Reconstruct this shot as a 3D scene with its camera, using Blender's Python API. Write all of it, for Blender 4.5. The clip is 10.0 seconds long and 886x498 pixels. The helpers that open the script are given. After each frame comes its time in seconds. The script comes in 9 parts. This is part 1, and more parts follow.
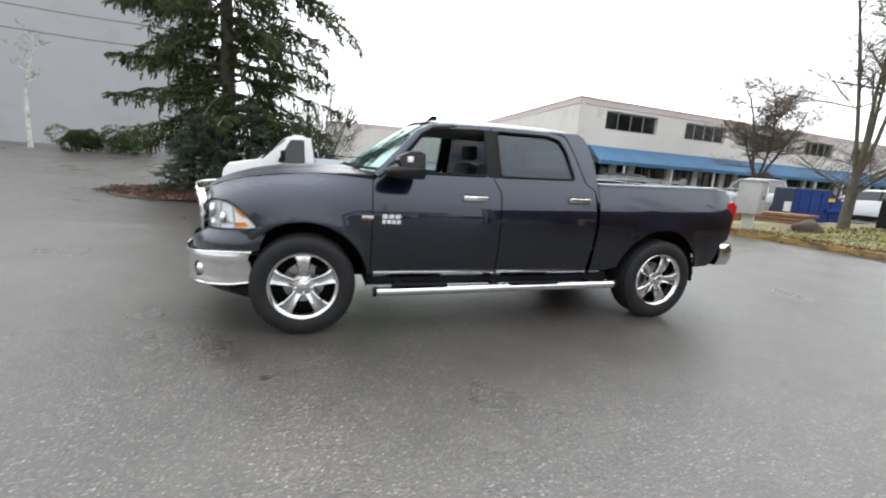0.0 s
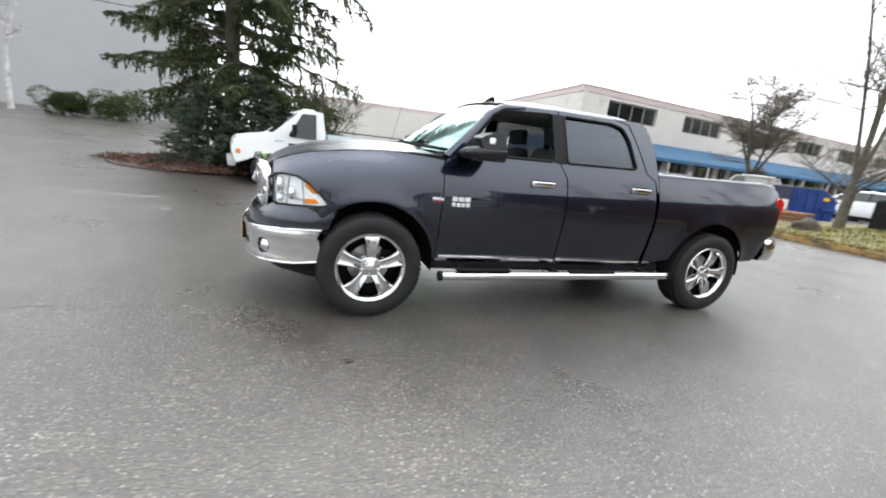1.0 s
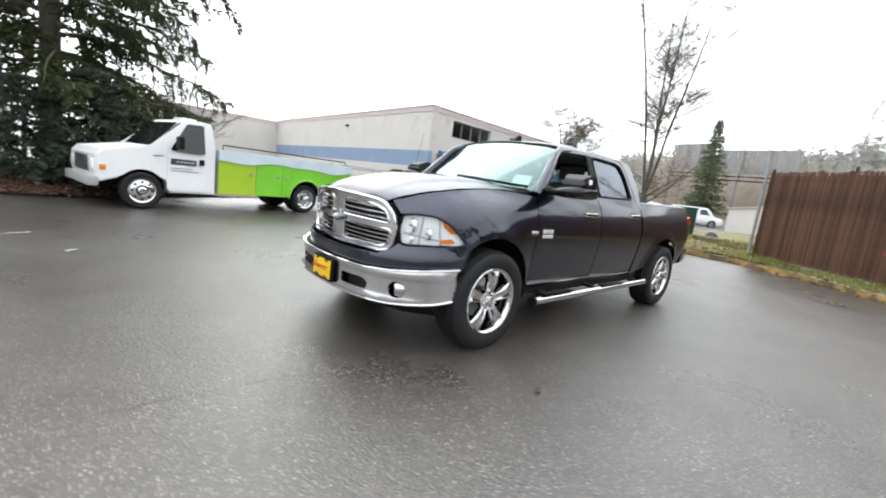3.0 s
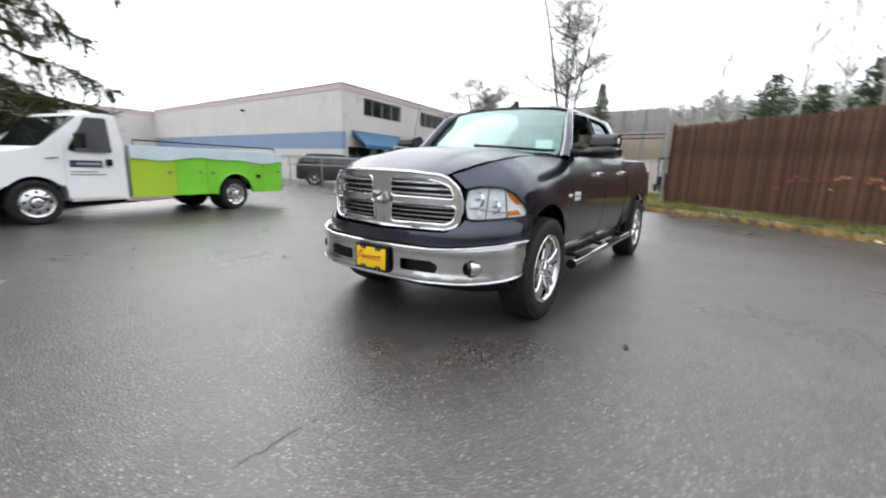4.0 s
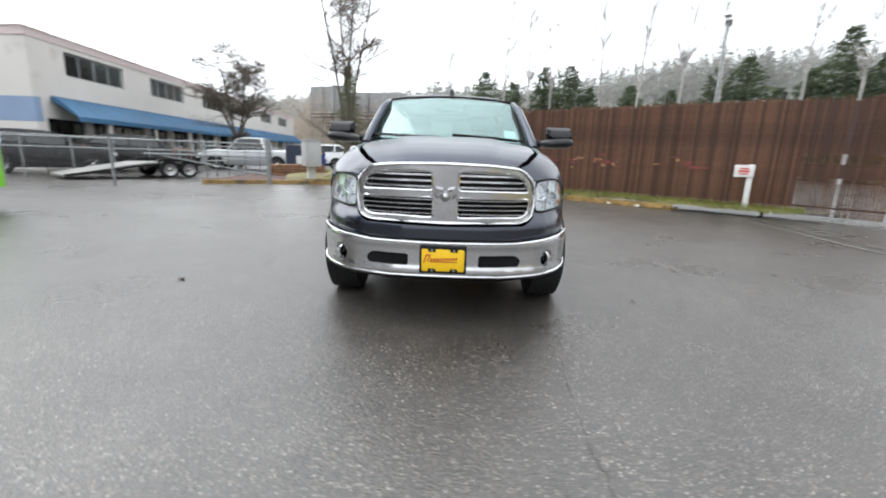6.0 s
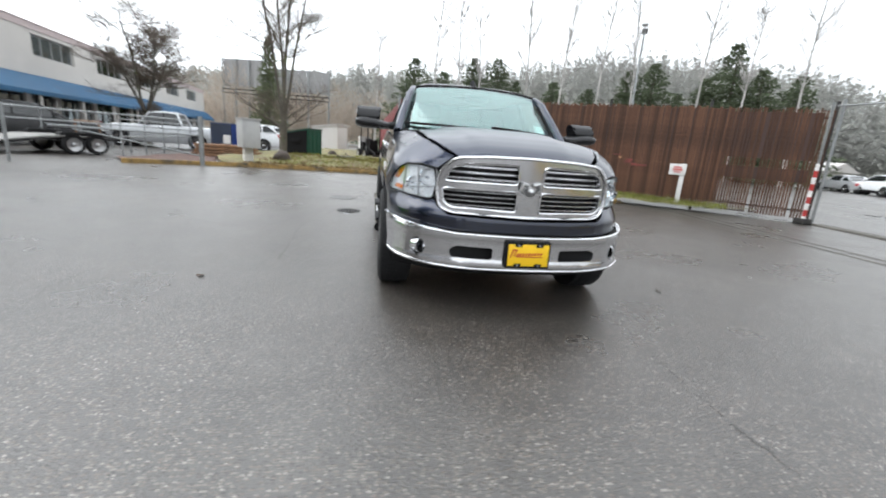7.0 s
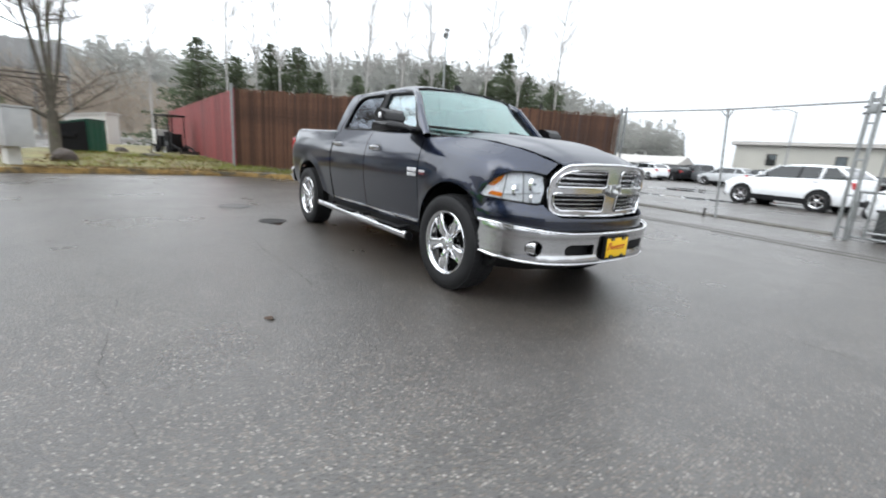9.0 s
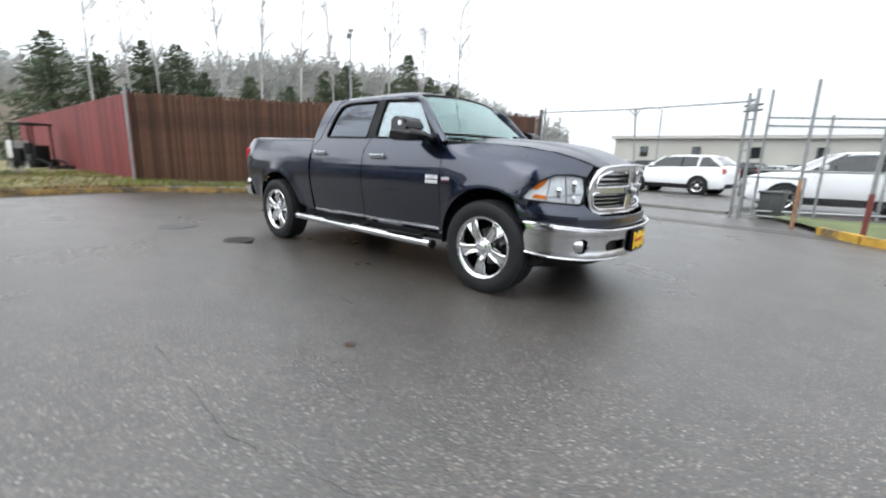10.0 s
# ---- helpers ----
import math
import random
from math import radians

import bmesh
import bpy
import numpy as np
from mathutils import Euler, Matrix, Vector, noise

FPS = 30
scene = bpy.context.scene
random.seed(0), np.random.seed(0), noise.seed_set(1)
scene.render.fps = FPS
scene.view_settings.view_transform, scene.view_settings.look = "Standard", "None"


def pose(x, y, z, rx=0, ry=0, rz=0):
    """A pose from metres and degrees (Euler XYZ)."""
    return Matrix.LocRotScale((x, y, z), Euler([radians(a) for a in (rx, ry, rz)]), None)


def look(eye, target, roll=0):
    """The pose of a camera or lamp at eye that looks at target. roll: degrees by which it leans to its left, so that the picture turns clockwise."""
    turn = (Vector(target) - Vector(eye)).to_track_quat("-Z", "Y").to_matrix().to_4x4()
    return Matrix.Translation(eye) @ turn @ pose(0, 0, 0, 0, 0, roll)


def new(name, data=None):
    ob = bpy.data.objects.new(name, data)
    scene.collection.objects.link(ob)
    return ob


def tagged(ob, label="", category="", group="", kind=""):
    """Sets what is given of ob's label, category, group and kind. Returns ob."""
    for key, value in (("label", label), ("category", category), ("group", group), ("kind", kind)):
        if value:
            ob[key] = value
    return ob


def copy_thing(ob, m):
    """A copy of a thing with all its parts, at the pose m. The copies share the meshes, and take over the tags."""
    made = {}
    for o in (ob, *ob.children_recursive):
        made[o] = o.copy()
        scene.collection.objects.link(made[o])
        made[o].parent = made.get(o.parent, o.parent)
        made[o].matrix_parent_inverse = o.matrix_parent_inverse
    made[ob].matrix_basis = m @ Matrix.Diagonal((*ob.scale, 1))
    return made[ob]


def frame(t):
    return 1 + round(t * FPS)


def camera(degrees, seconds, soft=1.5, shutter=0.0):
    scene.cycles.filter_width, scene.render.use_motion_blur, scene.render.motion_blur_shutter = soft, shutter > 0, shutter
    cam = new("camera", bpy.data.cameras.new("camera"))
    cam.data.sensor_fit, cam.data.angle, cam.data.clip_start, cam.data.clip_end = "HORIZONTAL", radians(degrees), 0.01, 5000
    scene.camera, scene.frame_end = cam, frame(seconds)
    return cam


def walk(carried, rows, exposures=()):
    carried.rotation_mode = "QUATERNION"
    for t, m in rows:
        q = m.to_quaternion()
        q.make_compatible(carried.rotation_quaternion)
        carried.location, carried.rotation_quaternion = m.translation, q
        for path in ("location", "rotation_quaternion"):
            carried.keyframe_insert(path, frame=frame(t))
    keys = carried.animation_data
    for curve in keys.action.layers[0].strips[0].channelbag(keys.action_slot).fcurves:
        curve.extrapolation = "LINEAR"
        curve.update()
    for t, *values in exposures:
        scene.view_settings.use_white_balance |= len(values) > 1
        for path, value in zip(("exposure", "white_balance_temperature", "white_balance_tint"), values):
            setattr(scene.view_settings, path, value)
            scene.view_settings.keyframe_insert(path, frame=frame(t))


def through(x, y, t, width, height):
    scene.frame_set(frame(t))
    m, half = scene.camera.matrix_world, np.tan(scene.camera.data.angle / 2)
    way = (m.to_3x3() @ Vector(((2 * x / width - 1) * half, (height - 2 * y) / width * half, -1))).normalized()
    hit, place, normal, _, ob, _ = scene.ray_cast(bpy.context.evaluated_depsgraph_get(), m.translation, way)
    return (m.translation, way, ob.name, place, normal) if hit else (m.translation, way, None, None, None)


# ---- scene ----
cam = camera(92.8, 10.0, soft=1.9, shutter=0.6)
PATH = [
    (0, (-1.701, -4.46, 1.452), (-1.118, -2.587, 1.065), 3.9),
    (0.5, (-1.951, -4.324, 1.4), (-1.39, -2.458, 0.947), 5.0),
    (1, (-2.336, -4.176, 1.386), (-1.683, -2.342, 0.927), 6.6),
    (1.5, (-3.029, -4.261, 1.351), (-2.145, -2.507, 0.976), 8.6),
    (2, (-3.497, -3.91, 1.354), (-2.485, -2.237, 0.931), 8.1),
    (2.5, (-3.996, -3.55, 1.346), (-2.794, -1.994, 0.978), 7.7),
    (3.8, (-4.92, -2.392, 1.255), (-3.366, -1.181, 0.909), 3.7),
    (4, (-5.037, -2.196, 1.199), (-3.422, -1.08, 0.819), 2.1),
    (4.5, (-5.259, -1.707, 1.192), (-3.521, -0.829, 0.736), 2.1),
    (5, (-5.462, -1.193, 1.196), (-3.614, -0.602, 0.713), 2.9),
    (5.5, (-5.596, -0.633, 1.223), (-3.69, -0.255, 0.747), 3.9),
    (5.7, (-5.613, -0.4, 1.226), (-3.68, -0.175, 0.763), 3.0),
    (6.8, (-5.53, 0.864, 1.195), (-3.595, 0.597, 0.766), 3.3),
    (7, (-5.496, 1.08, 1.205), (-3.582, 0.739, 0.735), 4.5),
    (7.5, (-5.327, 1.629, 1.204), (-3.453, 1.08, 0.773), 5.2),
    (8, (-5.164, 2.152, 1.214), (-3.395, 1.337, 0.761), 4.4),
    (8.5, (-4.926, 2.676, 1.176), (-3.215, 1.735, 0.745), 2.6),
    (9, (-4.666, 3.16, 1.164), (-3.104, 1.99, 0.726), 3.9),
    (9.5, (-4.303, 3.568, 1.147), (-2.891, 2.241, 0.652), 3.2),
    (10, (-3.892, 3.997, 1.166), (-2.625, 2.505, 0.752), 1.7),
]
walk(cam, [(t, look(eye, target, roll)) for t, eye, target, roll in PATH], [(0, 0.10, 6500, 9), (0.5, 0.15, 6500, 9), (1, 0.36, 6500, 9), (1.5, 0.57, 6500, 9), (2, 0.34, 6500, 9), (2.7, 0.26, 6500, 9), (4, -0.12, 6450, 9), (4.5, -0.12, 6400, 9), (5.5, 0.07, 6400, 9), (7, 0.0, 6380, 9), (10, -0.04, 6320, 9)])
SKY = 2.55


# ---------- world and light: a white overcast sky ----------
world = bpy.data.worlds.new("overcast_sky")
scene.world = world
world.use_nodes = True
wn, wl = world.node_tree.nodes, world.node_tree.links
sky = wn.new("ShaderNodeTexSky")
sky.sky_type, sky.sun_disc = "NISHITA", False
sky.sun_elevation, sky.sun_rotation = radians(32), radians(15)
sky.air_density, sky.dust_density, sky.ozone_density = 1.0, 6.0, 0.5
grey = wn.new("ShaderNodeHueSaturation")
grey.inputs["Saturation"].default_value, grey.inputs["Value"].default_value = 0.22, 0.13
veil = wn.new("ShaderNodeMix")
veil.data_type = "RGBA"
veil.inputs[0].default_value = 0.955
veil.inputs[7].default_value = (0.945, 0.98, 1.02, 1)
wl.new(sky.outputs[0], grey.inputs["Color"])
wl.new(grey.outputs[0], veil.inputs[6])
# the cloud is thinner, and so brighter, towards the hidden sun
way = wn.new("ShaderNodeTexCoord")
facing = wn.new("ShaderNodeVectorMath")
facing.operation, facing.inputs[1].default_value = "DOT_PRODUCT", (0.28, 0.88, 0.3)
thin = wn.new("ShaderNodeMapRange")
thin.inputs[1].default_value, thin.inputs[2].default_value = -1.0, 1.0
thin.inputs[3].default_value, thin.inputs[4].default_value = 0.62, 1.30
lit = wn.new("ShaderNodeVectorMath")
lit.operation = "SCALE"
wl.new(way.outputs["Generated"], facing.inputs[0])
wl.new(facing.outputs["Value"], thin.inputs[0])
# an overcast sky is brightest overhead
height, zenith, product = wn.new("ShaderNodeSeparateXYZ"), wn.new("ShaderNodeMapRange"), wn.new("ShaderNodeMath")
wl.new(way.outputs["Generated"], height.inputs[0])
wl.new(height.outputs["Z"], zenith.inputs[0])
zenith.inputs[3].default_value, zenith.inputs[4].default_value = 0.68, 1.14
product.operation = "MULTIPLY"
wl.new(thin.outputs[0], product.inputs[0])
wl.new(zenith.outputs[0], product.inputs[1])
wl.new(product.outputs[0], lit.inputs["Scale"])
wl.new(veil.outputs[2], lit.inputs[0])
wl.new(lit.outputs[0], wn["Background"].inputs["Color"])
wn["Background"].inputs["Strength"].default_value = SKY
sun = new("overcast_sun", bpy.data.lights.new("overcast_sun", "SUN"))
sun.data.energy, sun.data.angle, sun.data.color = 0.6, radians(40), (1.0, 0.97, 0.93)
sun.matrix_world = look((5, 18, 24), (0, 0, 0))


# ---------- materials ----------
def nodes_of(name):
    m = bpy.data.materials.new(name)
    m.use_nodes = True
    return m, m.node_tree.nodes, m.node_tree.links, m.node_tree.nodes["Principled BSDF"]


def ramp_node(n, stops):
    r = n.new("ShaderNodeValToRGB")
    while len(r.color_ramp.elements) < len(stops):
        r.color_ramp.elements.new(0.5)
    for e, (p, c) in zip(r.color_ramp.elements, stops):
        e.position, e.color = p, (*c, 1) if len(c) == 3 else c
    return r


def surface(name, color, rough=0.5, metal=0.0, coat=0.0, vary=0.12, scale=3.0, fine=60.0, bump=0.0, spec=0.5, island=False, per_object=False, stain=None):
    """Procedural paint, plastic, metal, stone or leaf: two scales of noise in colour and gloss, fine relief."""
    m, n, l, b = nodes_of(name)
    co = n.new("ShaderNodeTexCoord")
    big, small = n.new("ShaderNodeTexNoise"), n.new("ShaderNodeTexNoise")
    big.inputs["Scale"].default_value, small.inputs["Scale"].default_value = scale, fine
    big.inputs["Detail"].default_value, small.inputs["Detail"].default_value = 5, 3
    for x in (big, small):
        l.new(co.outputs["Object"], x.inputs["Vector"])
    both = n.new("ShaderNodeMath")
    both.operation = "ADD"
    l.new(big.outputs[0], both.inputs[0])
    l.new(small.outputs[0], both.inputs[1])
    dark = tuple(c * (1 - 1.6 * vary) for c in color)
    light = tuple(min(1, c * (1 + 1.6 * vary)) for c in color)
    r = ramp_node(n, [(0.34, dark), (0.66, light)])
    half = n.new("ShaderNodeMath")
    half.operation, half.inputs[1].default_value = "MULTIPLY", 0.5
    l.new(both.outputs[0], half.inputs[0])
    l.new(half.outputs[0], r.inputs[0])
    out = r.outputs[0]
    if stain:
        k = n.new("ShaderNodeTexNoise")
        k.inputs["Scale"].default_value, k.inputs["Detail"].default_value = stain[2], 8
        l.new(co.outputs["Object"], k.inputs["Vector"])
        kr = ramp_node(n, [(stain[1], (0, 0, 0)), (stain[1] + 0.12, (1, 1, 1))])
        l.new(k.outputs[0], kr.inputs[0])
        mx = n.new("ShaderNodeMix")
        mx.data_type = "RGBA"
        mx.inputs[7].default_value = (*stain[0], 1)
        l.new(kr.outputs[0], mx.inputs[0])
        l.new(out, mx.inputs[6])
        out = mx.outputs[2]
    if island or per_object:
        src = n.new("ShaderNodeNewGeometry").outputs["Random Per Island"] if island else n.new("ShaderNodeObjectInfo").outputs["Random"]
        hs = n.new("ShaderNodeHueSaturation")
        mr = n.new("ShaderNodeMapRange")
        mr.inputs[3].default_value, mr.inputs[4].default_value = 0.62, 1.35
        l.new(src, mr.inputs[0])
        l.new(mr.outputs[0], hs.inputs["Value"])
        l.new(out, hs.inputs["Color"])
        out = hs.outputs[0]
    l.new(out, b.inputs["Base Color"])
    b.inputs["Metallic"].default_value = metal
    b.inputs["Specular IOR Level"].default_value = spec
    b.inputs["Coat Weight"].default_value = coat
    b.inputs["Coat Roughness"].default_value = 0.03
    rr = n.new("ShaderNodeMapRange")
    rr.inputs[3].default_value, rr.inputs[4].default_value = max(0.0, rough * 0.75), min(1, rough * 1.25)
    l.new(big.outputs[0], rr.inputs[0])
    l.new(rr.outputs[0], b.inputs["Roughness"])
    if bump:
        bp = n.new("ShaderNodeBump")
        bp.inputs["Strength"].default_value, bp.inputs["Distance"].default_value = min(1, bump), 0.01
        l.new(small.outputs[0], bp.inputs["Height"])
        l.new(bp.outputs[0], b.inputs["Normal"])
    return m


def foliage(name, color, through=0.4, vary=0.25, scale=1.5, spread=0.35):
    """Leaves and needles: matt, and letting some light through."""
    m, n, l, b = nodes_of(name)
    n.remove(b)
    co, no = n.new("ShaderNodeTexCoord"), n.new("ShaderNodeTexNoise")
    no.inputs["Scale"].default_value, no.inputs["Detail"].default_value = scale, 4
    l.new(co.outputs["Object"], no.inputs["Vector"])
    r = ramp_node(n, [(0.3, tuple(c * (1 - 1.5 * vary) for c in color)), (0.7, tuple(c * (1 + 1.5 * vary) for c in color))])
    l.new(no.outputs[0], r.inputs[0])
    geo, mr, hs = n.new("ShaderNodeNewGeometry"), n.new("ShaderNodeMapRange"), n.new("ShaderNodeHueSaturation")
    mr.inputs[3].default_value, mr.inputs[4].default_value = 1 - spread, 1 + spread
    l.new(geo.outputs["Random Per Island"], mr.inputs[0])
    l.new(mr.outputs[0], hs.inputs["Value"])
    l.new(r.outputs[0], hs.inputs["Color"])
    df, tr, mx = n.new("ShaderNodeBsdfDiffuse"), n.new("ShaderNodeBsdfTranslucent"), n.new("ShaderNodeMixShader")
    l.new(hs.outputs[0], df.inputs["Color"])
    l.new(hs.outputs[0], tr.inputs["Color"])
    mx.inputs[0].default_value = through
    l.new(df.outputs[0], mx.inputs[1])
    l.new(tr.outputs[0], mx.inputs[2])
    l.new(mx.outputs[0], n["Material Output"].inputs["Surface"])
    return m


def glass(name, tint, alpha_mix, rough=0.0, most=0.95, sheen=(0.88, 0.97, 1.0)):
    """A pane: clear or tinted see-through, with a sheen that grows towards grazing angles."""
    m, n, l, b = nodes_of(name)
    n.remove(b)
    tr, gl, mx = n.new("ShaderNodeBsdfTransparent"), n.new("ShaderNodeBsdfGlossy"), n.new("ShaderNodeMixShader")
    lw = n.new("ShaderNodeLayerWeight")
    lw.inputs["Blend"].default_value = 0.5
    pw, fr = n.new("ShaderNodeMath"), n.new("ShaderNodeMapRange")
    pw.operation, pw.inputs[1].default_value = "POWER", 3.0
    l.new(lw.outputs["Facing"], pw.inputs[0])
    l.new(pw.outputs[0], fr.inputs[0])
    fr.inputs[3].default_value, fr.inputs[4].default_value = alpha_mix, most
    tr.inputs[0].default_value = (*tint, 1)
    gl.inputs["Roughness"].default_value = rough
    gl.inputs["Color"].default_value = (*sheen, 1)
    l.new(fr.outputs[0], mx.inputs[0])
    l.new(tr.outputs[0], mx.inputs[1])
    l.new(gl.outputs[0], mx.inputs[2])
    l.new(mx.outputs[0], n["Material Output"].inputs["Surface"])
    return m


def car_paint(name, color, flake=0.25, gloss=1.40):
    m, n, l, b = nodes_of(name)
    co = n.new("ShaderNodeTexCoord")
    fl = n.new("ShaderNodeTexVoronoi")
    fl.inputs["Scale"].default_value = 900
    l.new(co.outputs["Object"], fl.inputs["Vector"])
    d = n.new("ShaderNodeTexNoise")
    d.inputs["Scale"].default_value, d.inputs["Detail"].default_value = 2.5, 7
    l.new(co.outputs["Object"], d.inputs["Vector"])
    hs = n.new("ShaderNodeMix")
    hs.data_type = "RGBA"
    hs.inputs[6].default_value = (*color, 1)
    hs.inputs[7].default_value = (*[c * 1.5 + 0.004 for c in color], 1)
    l.new(fl.outputs["Color"], hs.inputs[0])
    l.new(hs.outputs[2], b.inputs["Base Color"])
    b.inputs["Metallic"].default_value = flake
    b.inputs["Roughness"].default_value = 0.36
    b.inputs["Specular IOR Level"].default_value = 0.0
    mr = n.new("ShaderNodeMapRange")
    mr.inputs[1].default_value, mr.inputs[2].default_value = 0.35, 0.75
    mr.inputs[3].default_value, mr.inputs[4].default_value = 0.02, 0.07
    l.new(d.outputs[0], mr.inputs[0])
    drops = n.new("ShaderNodeTexVoronoi")
    drops.inputs["Scale"].default_value = 170
    l.new(co.outputs["Object"], drops.inputs["Vector"])
    dr = ramp_node(n, [(0.0, (1, 1, 1)), (0.22, (0, 0, 0))])
    l.new(drops.outputs["Distance"], dr.inputs[0])
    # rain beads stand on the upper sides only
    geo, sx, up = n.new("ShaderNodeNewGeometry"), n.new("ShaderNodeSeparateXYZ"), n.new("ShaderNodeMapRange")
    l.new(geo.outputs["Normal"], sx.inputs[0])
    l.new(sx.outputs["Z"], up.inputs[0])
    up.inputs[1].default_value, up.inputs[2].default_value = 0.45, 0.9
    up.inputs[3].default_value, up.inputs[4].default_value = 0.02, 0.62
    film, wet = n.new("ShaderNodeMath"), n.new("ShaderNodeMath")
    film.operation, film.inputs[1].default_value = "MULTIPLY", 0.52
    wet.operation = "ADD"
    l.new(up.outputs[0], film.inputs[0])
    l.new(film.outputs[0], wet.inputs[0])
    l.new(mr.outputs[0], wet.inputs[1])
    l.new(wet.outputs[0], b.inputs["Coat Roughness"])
    # coat weight drops on upper sides, holding down their bright sky reflection
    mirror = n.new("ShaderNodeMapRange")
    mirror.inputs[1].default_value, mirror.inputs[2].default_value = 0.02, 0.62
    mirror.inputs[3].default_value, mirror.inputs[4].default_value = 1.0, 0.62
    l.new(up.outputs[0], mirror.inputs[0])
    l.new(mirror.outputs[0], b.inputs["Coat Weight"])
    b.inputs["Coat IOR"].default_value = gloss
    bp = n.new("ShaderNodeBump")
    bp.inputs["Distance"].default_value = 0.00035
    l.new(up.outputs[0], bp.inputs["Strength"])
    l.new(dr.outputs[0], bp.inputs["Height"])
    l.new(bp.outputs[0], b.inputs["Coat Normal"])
    return m


def wet_asphalt(name):
    """Worn, rain-wet asphalt: exposed stones, brownish binder, damp smooth patches."""
    m, n, l, b = nodes_of(name)
    co = n.new("ShaderNodeTexCoord")

    def noise_at(scale, detail, rough=0.5):
        t = n.new("ShaderNodeTexNoise")
        t.inputs["Scale"].default_value, t.inputs["Detail"].default_value, t.inputs["Roughness"].default_value = scale, detail, rough
        l.new(co.outputs["Object"], t.inputs["Vector"])
        return t.outputs[0]

    def stones(scale):
        v = n.new("ShaderNodeTexVoronoi")
        v.inputs["Scale"].default_value = scale
        l.new(co.outputs["Object"], v.inputs["Vector"])
        return v

    def mix(fac, a, c):
        x = n.new("ShaderNodeMix")
        x.data_type = "RGBA"
        for s, val in ((0, fac), (6, a), (7, c)):
            if isinstance(val, tuple):
                x.inputs[s].default_value = (*val, 1)
            elif isinstance(val, float):
                x.inputs[s].default_value = val
            else:
                l.new(val, x.inputs[s])
        return x.outputs[2]

    patch = ramp_node(n, [(0.40, (0, 0, 0)), (0.62, (1, 1, 1))])
    l.new(noise_at(0.22, 4), patch.inputs[0])
    binder = mix(patch.outputs[0], (0.042, 0.038, 0.034), (0.056, 0.052, 0.048))
    mid = ramp_node(n, [(0.3, (0.72, 0.72, 0.72)), (0.7, (1.3, 1.3, 1.3))])
    l.new(noise_at(2.6, 8, 0.7), mid.inputs[0])
    mul = n.new("ShaderNodeMix")
    mul.data_type, mul.blend_type = "RGBA", "MULTIPLY"
    mul.inputs[0].default_value = 1.0
    l.new(binder, mul.inputs[6])
    l.new(mid.outputs[0], mul.inputs[7])
    s1, s2 = stones(64), stones(130)
    hue = ramp_node(n, [(0.0, (0.010, 0.009, 0.008)), (0.30, (0.045, 0.036, 0.028)), (0.55, (0.105, 0.080, 0.062)), (0.78, (0.145, 0.125, 0.105)), (0.93, (0.20, 0.18, 0.155)), (1.0, (0.33, 0.305, 0.275))])
    sep = n.new("ShaderNodeSeparateColor")
    l.new(s1.outputs["Color"], sep.inputs[0])
    l.new(sep.outputs[0], hue.inputs[0])
    edge = ramp_node(n, [(0.34, (1, 1, 1)), (0.52, (0, 0, 0))])
    l.new(s1.outputs["Distance"], edge.inputs[0])
    worn = ramp_node(n, [(0.42, (0, 0, 0)), (0.60, (1, 1, 1))])
    l.new(noise_at(0.75, 5, 0.6), worn.inputs[0])
    f = n.new("ShaderNodeMath")
    f.operation = "MULTIPLY"
    l.new(edge.outputs[0], f.inputs[0])
    wmap = n.new("ShaderNodeMapRange")
    wmap.inputs[3].default_value, wmap.inputs[4].default_value = 0.6, 1.0
    l.new(worn.outputs[0], wmap.inputs[0])
    l.new(wmap.outputs[0], f.inputs[1])
    col = mix(f.outputs[0], mul.outputs[2], hue.outputs[0])
    # thin dark cracks
    wob = n.new("ShaderNodeTexNoise")
    wob.inputs["Scale"].default_value = 1.3
    l.new(co.outputs["Object"], wob.inputs["Vector"])
    ad = n.new("ShaderNodeVectorMath")
    ad.operation = "ADD"
    l.new(co.outputs["Object"], ad.inputs[0])
    l.new(wob.outputs["Color"], ad.inputs[1])
    ck = n.new("ShaderNodeTexVoronoi")
    ck.feature = "DISTANCE_TO_EDGE"
    ck.inputs["Scale"].default_value = 0.23
    l.new(ad.outputs[0], ck.inputs["Vector"])
    cr = ramp_node(n, [(0.0, (1, 1, 1)), (0.004, (0, 0, 0))])
    l.new(ck.outputs["Distance"], cr.inputs[0])
    gate = ramp_node(n, [(0.56, (0, 0, 0)), (0.68, (0.2, 0.2, 0.2))])
    l.new(noise_at(0.35, 3), gate.inputs[0])
    cm = n.new("ShaderNodeMath")
    cm.operation = "MULTIPLY"
    l.new(cr.outputs[0], cm.inputs[0])
    l.new(gate.outputs[0], cm.inputs[1])
    col = mix(cm.outputs[0], col, (0.016, 0.015, 0.014))
    l.new(col, b.inputs["Base Color"])
    rg = n.new("ShaderNodeMapRange")
    rg.inputs[1].default_value, rg.inputs[2].default_value = 0.3, 0.7
    rg.inputs[3].default_value, rg.inputs[4].default_value = 0.24, 0.39
    l.new(noise_at(0.5, 6, 0.6), rg.inputs[0])
    l.new(rg.outputs[0], b.inputs["Roughness"])
    b.inputs["Specular IOR Level"].default_value = 0.78
    add = n.new("ShaderNodeMath")
    add.operation = "ADD"
    l.new(s1.outputs["Distance"], add.inputs[0])
    l.new(s2.outputs["Distance"], add.inputs[1])
    bp = n.new("ShaderNodeBump")
    bp.invert = True
    bp.inputs["Strength"].default_value, bp.inputs["Distance"].default_value = 0.34, 0.006
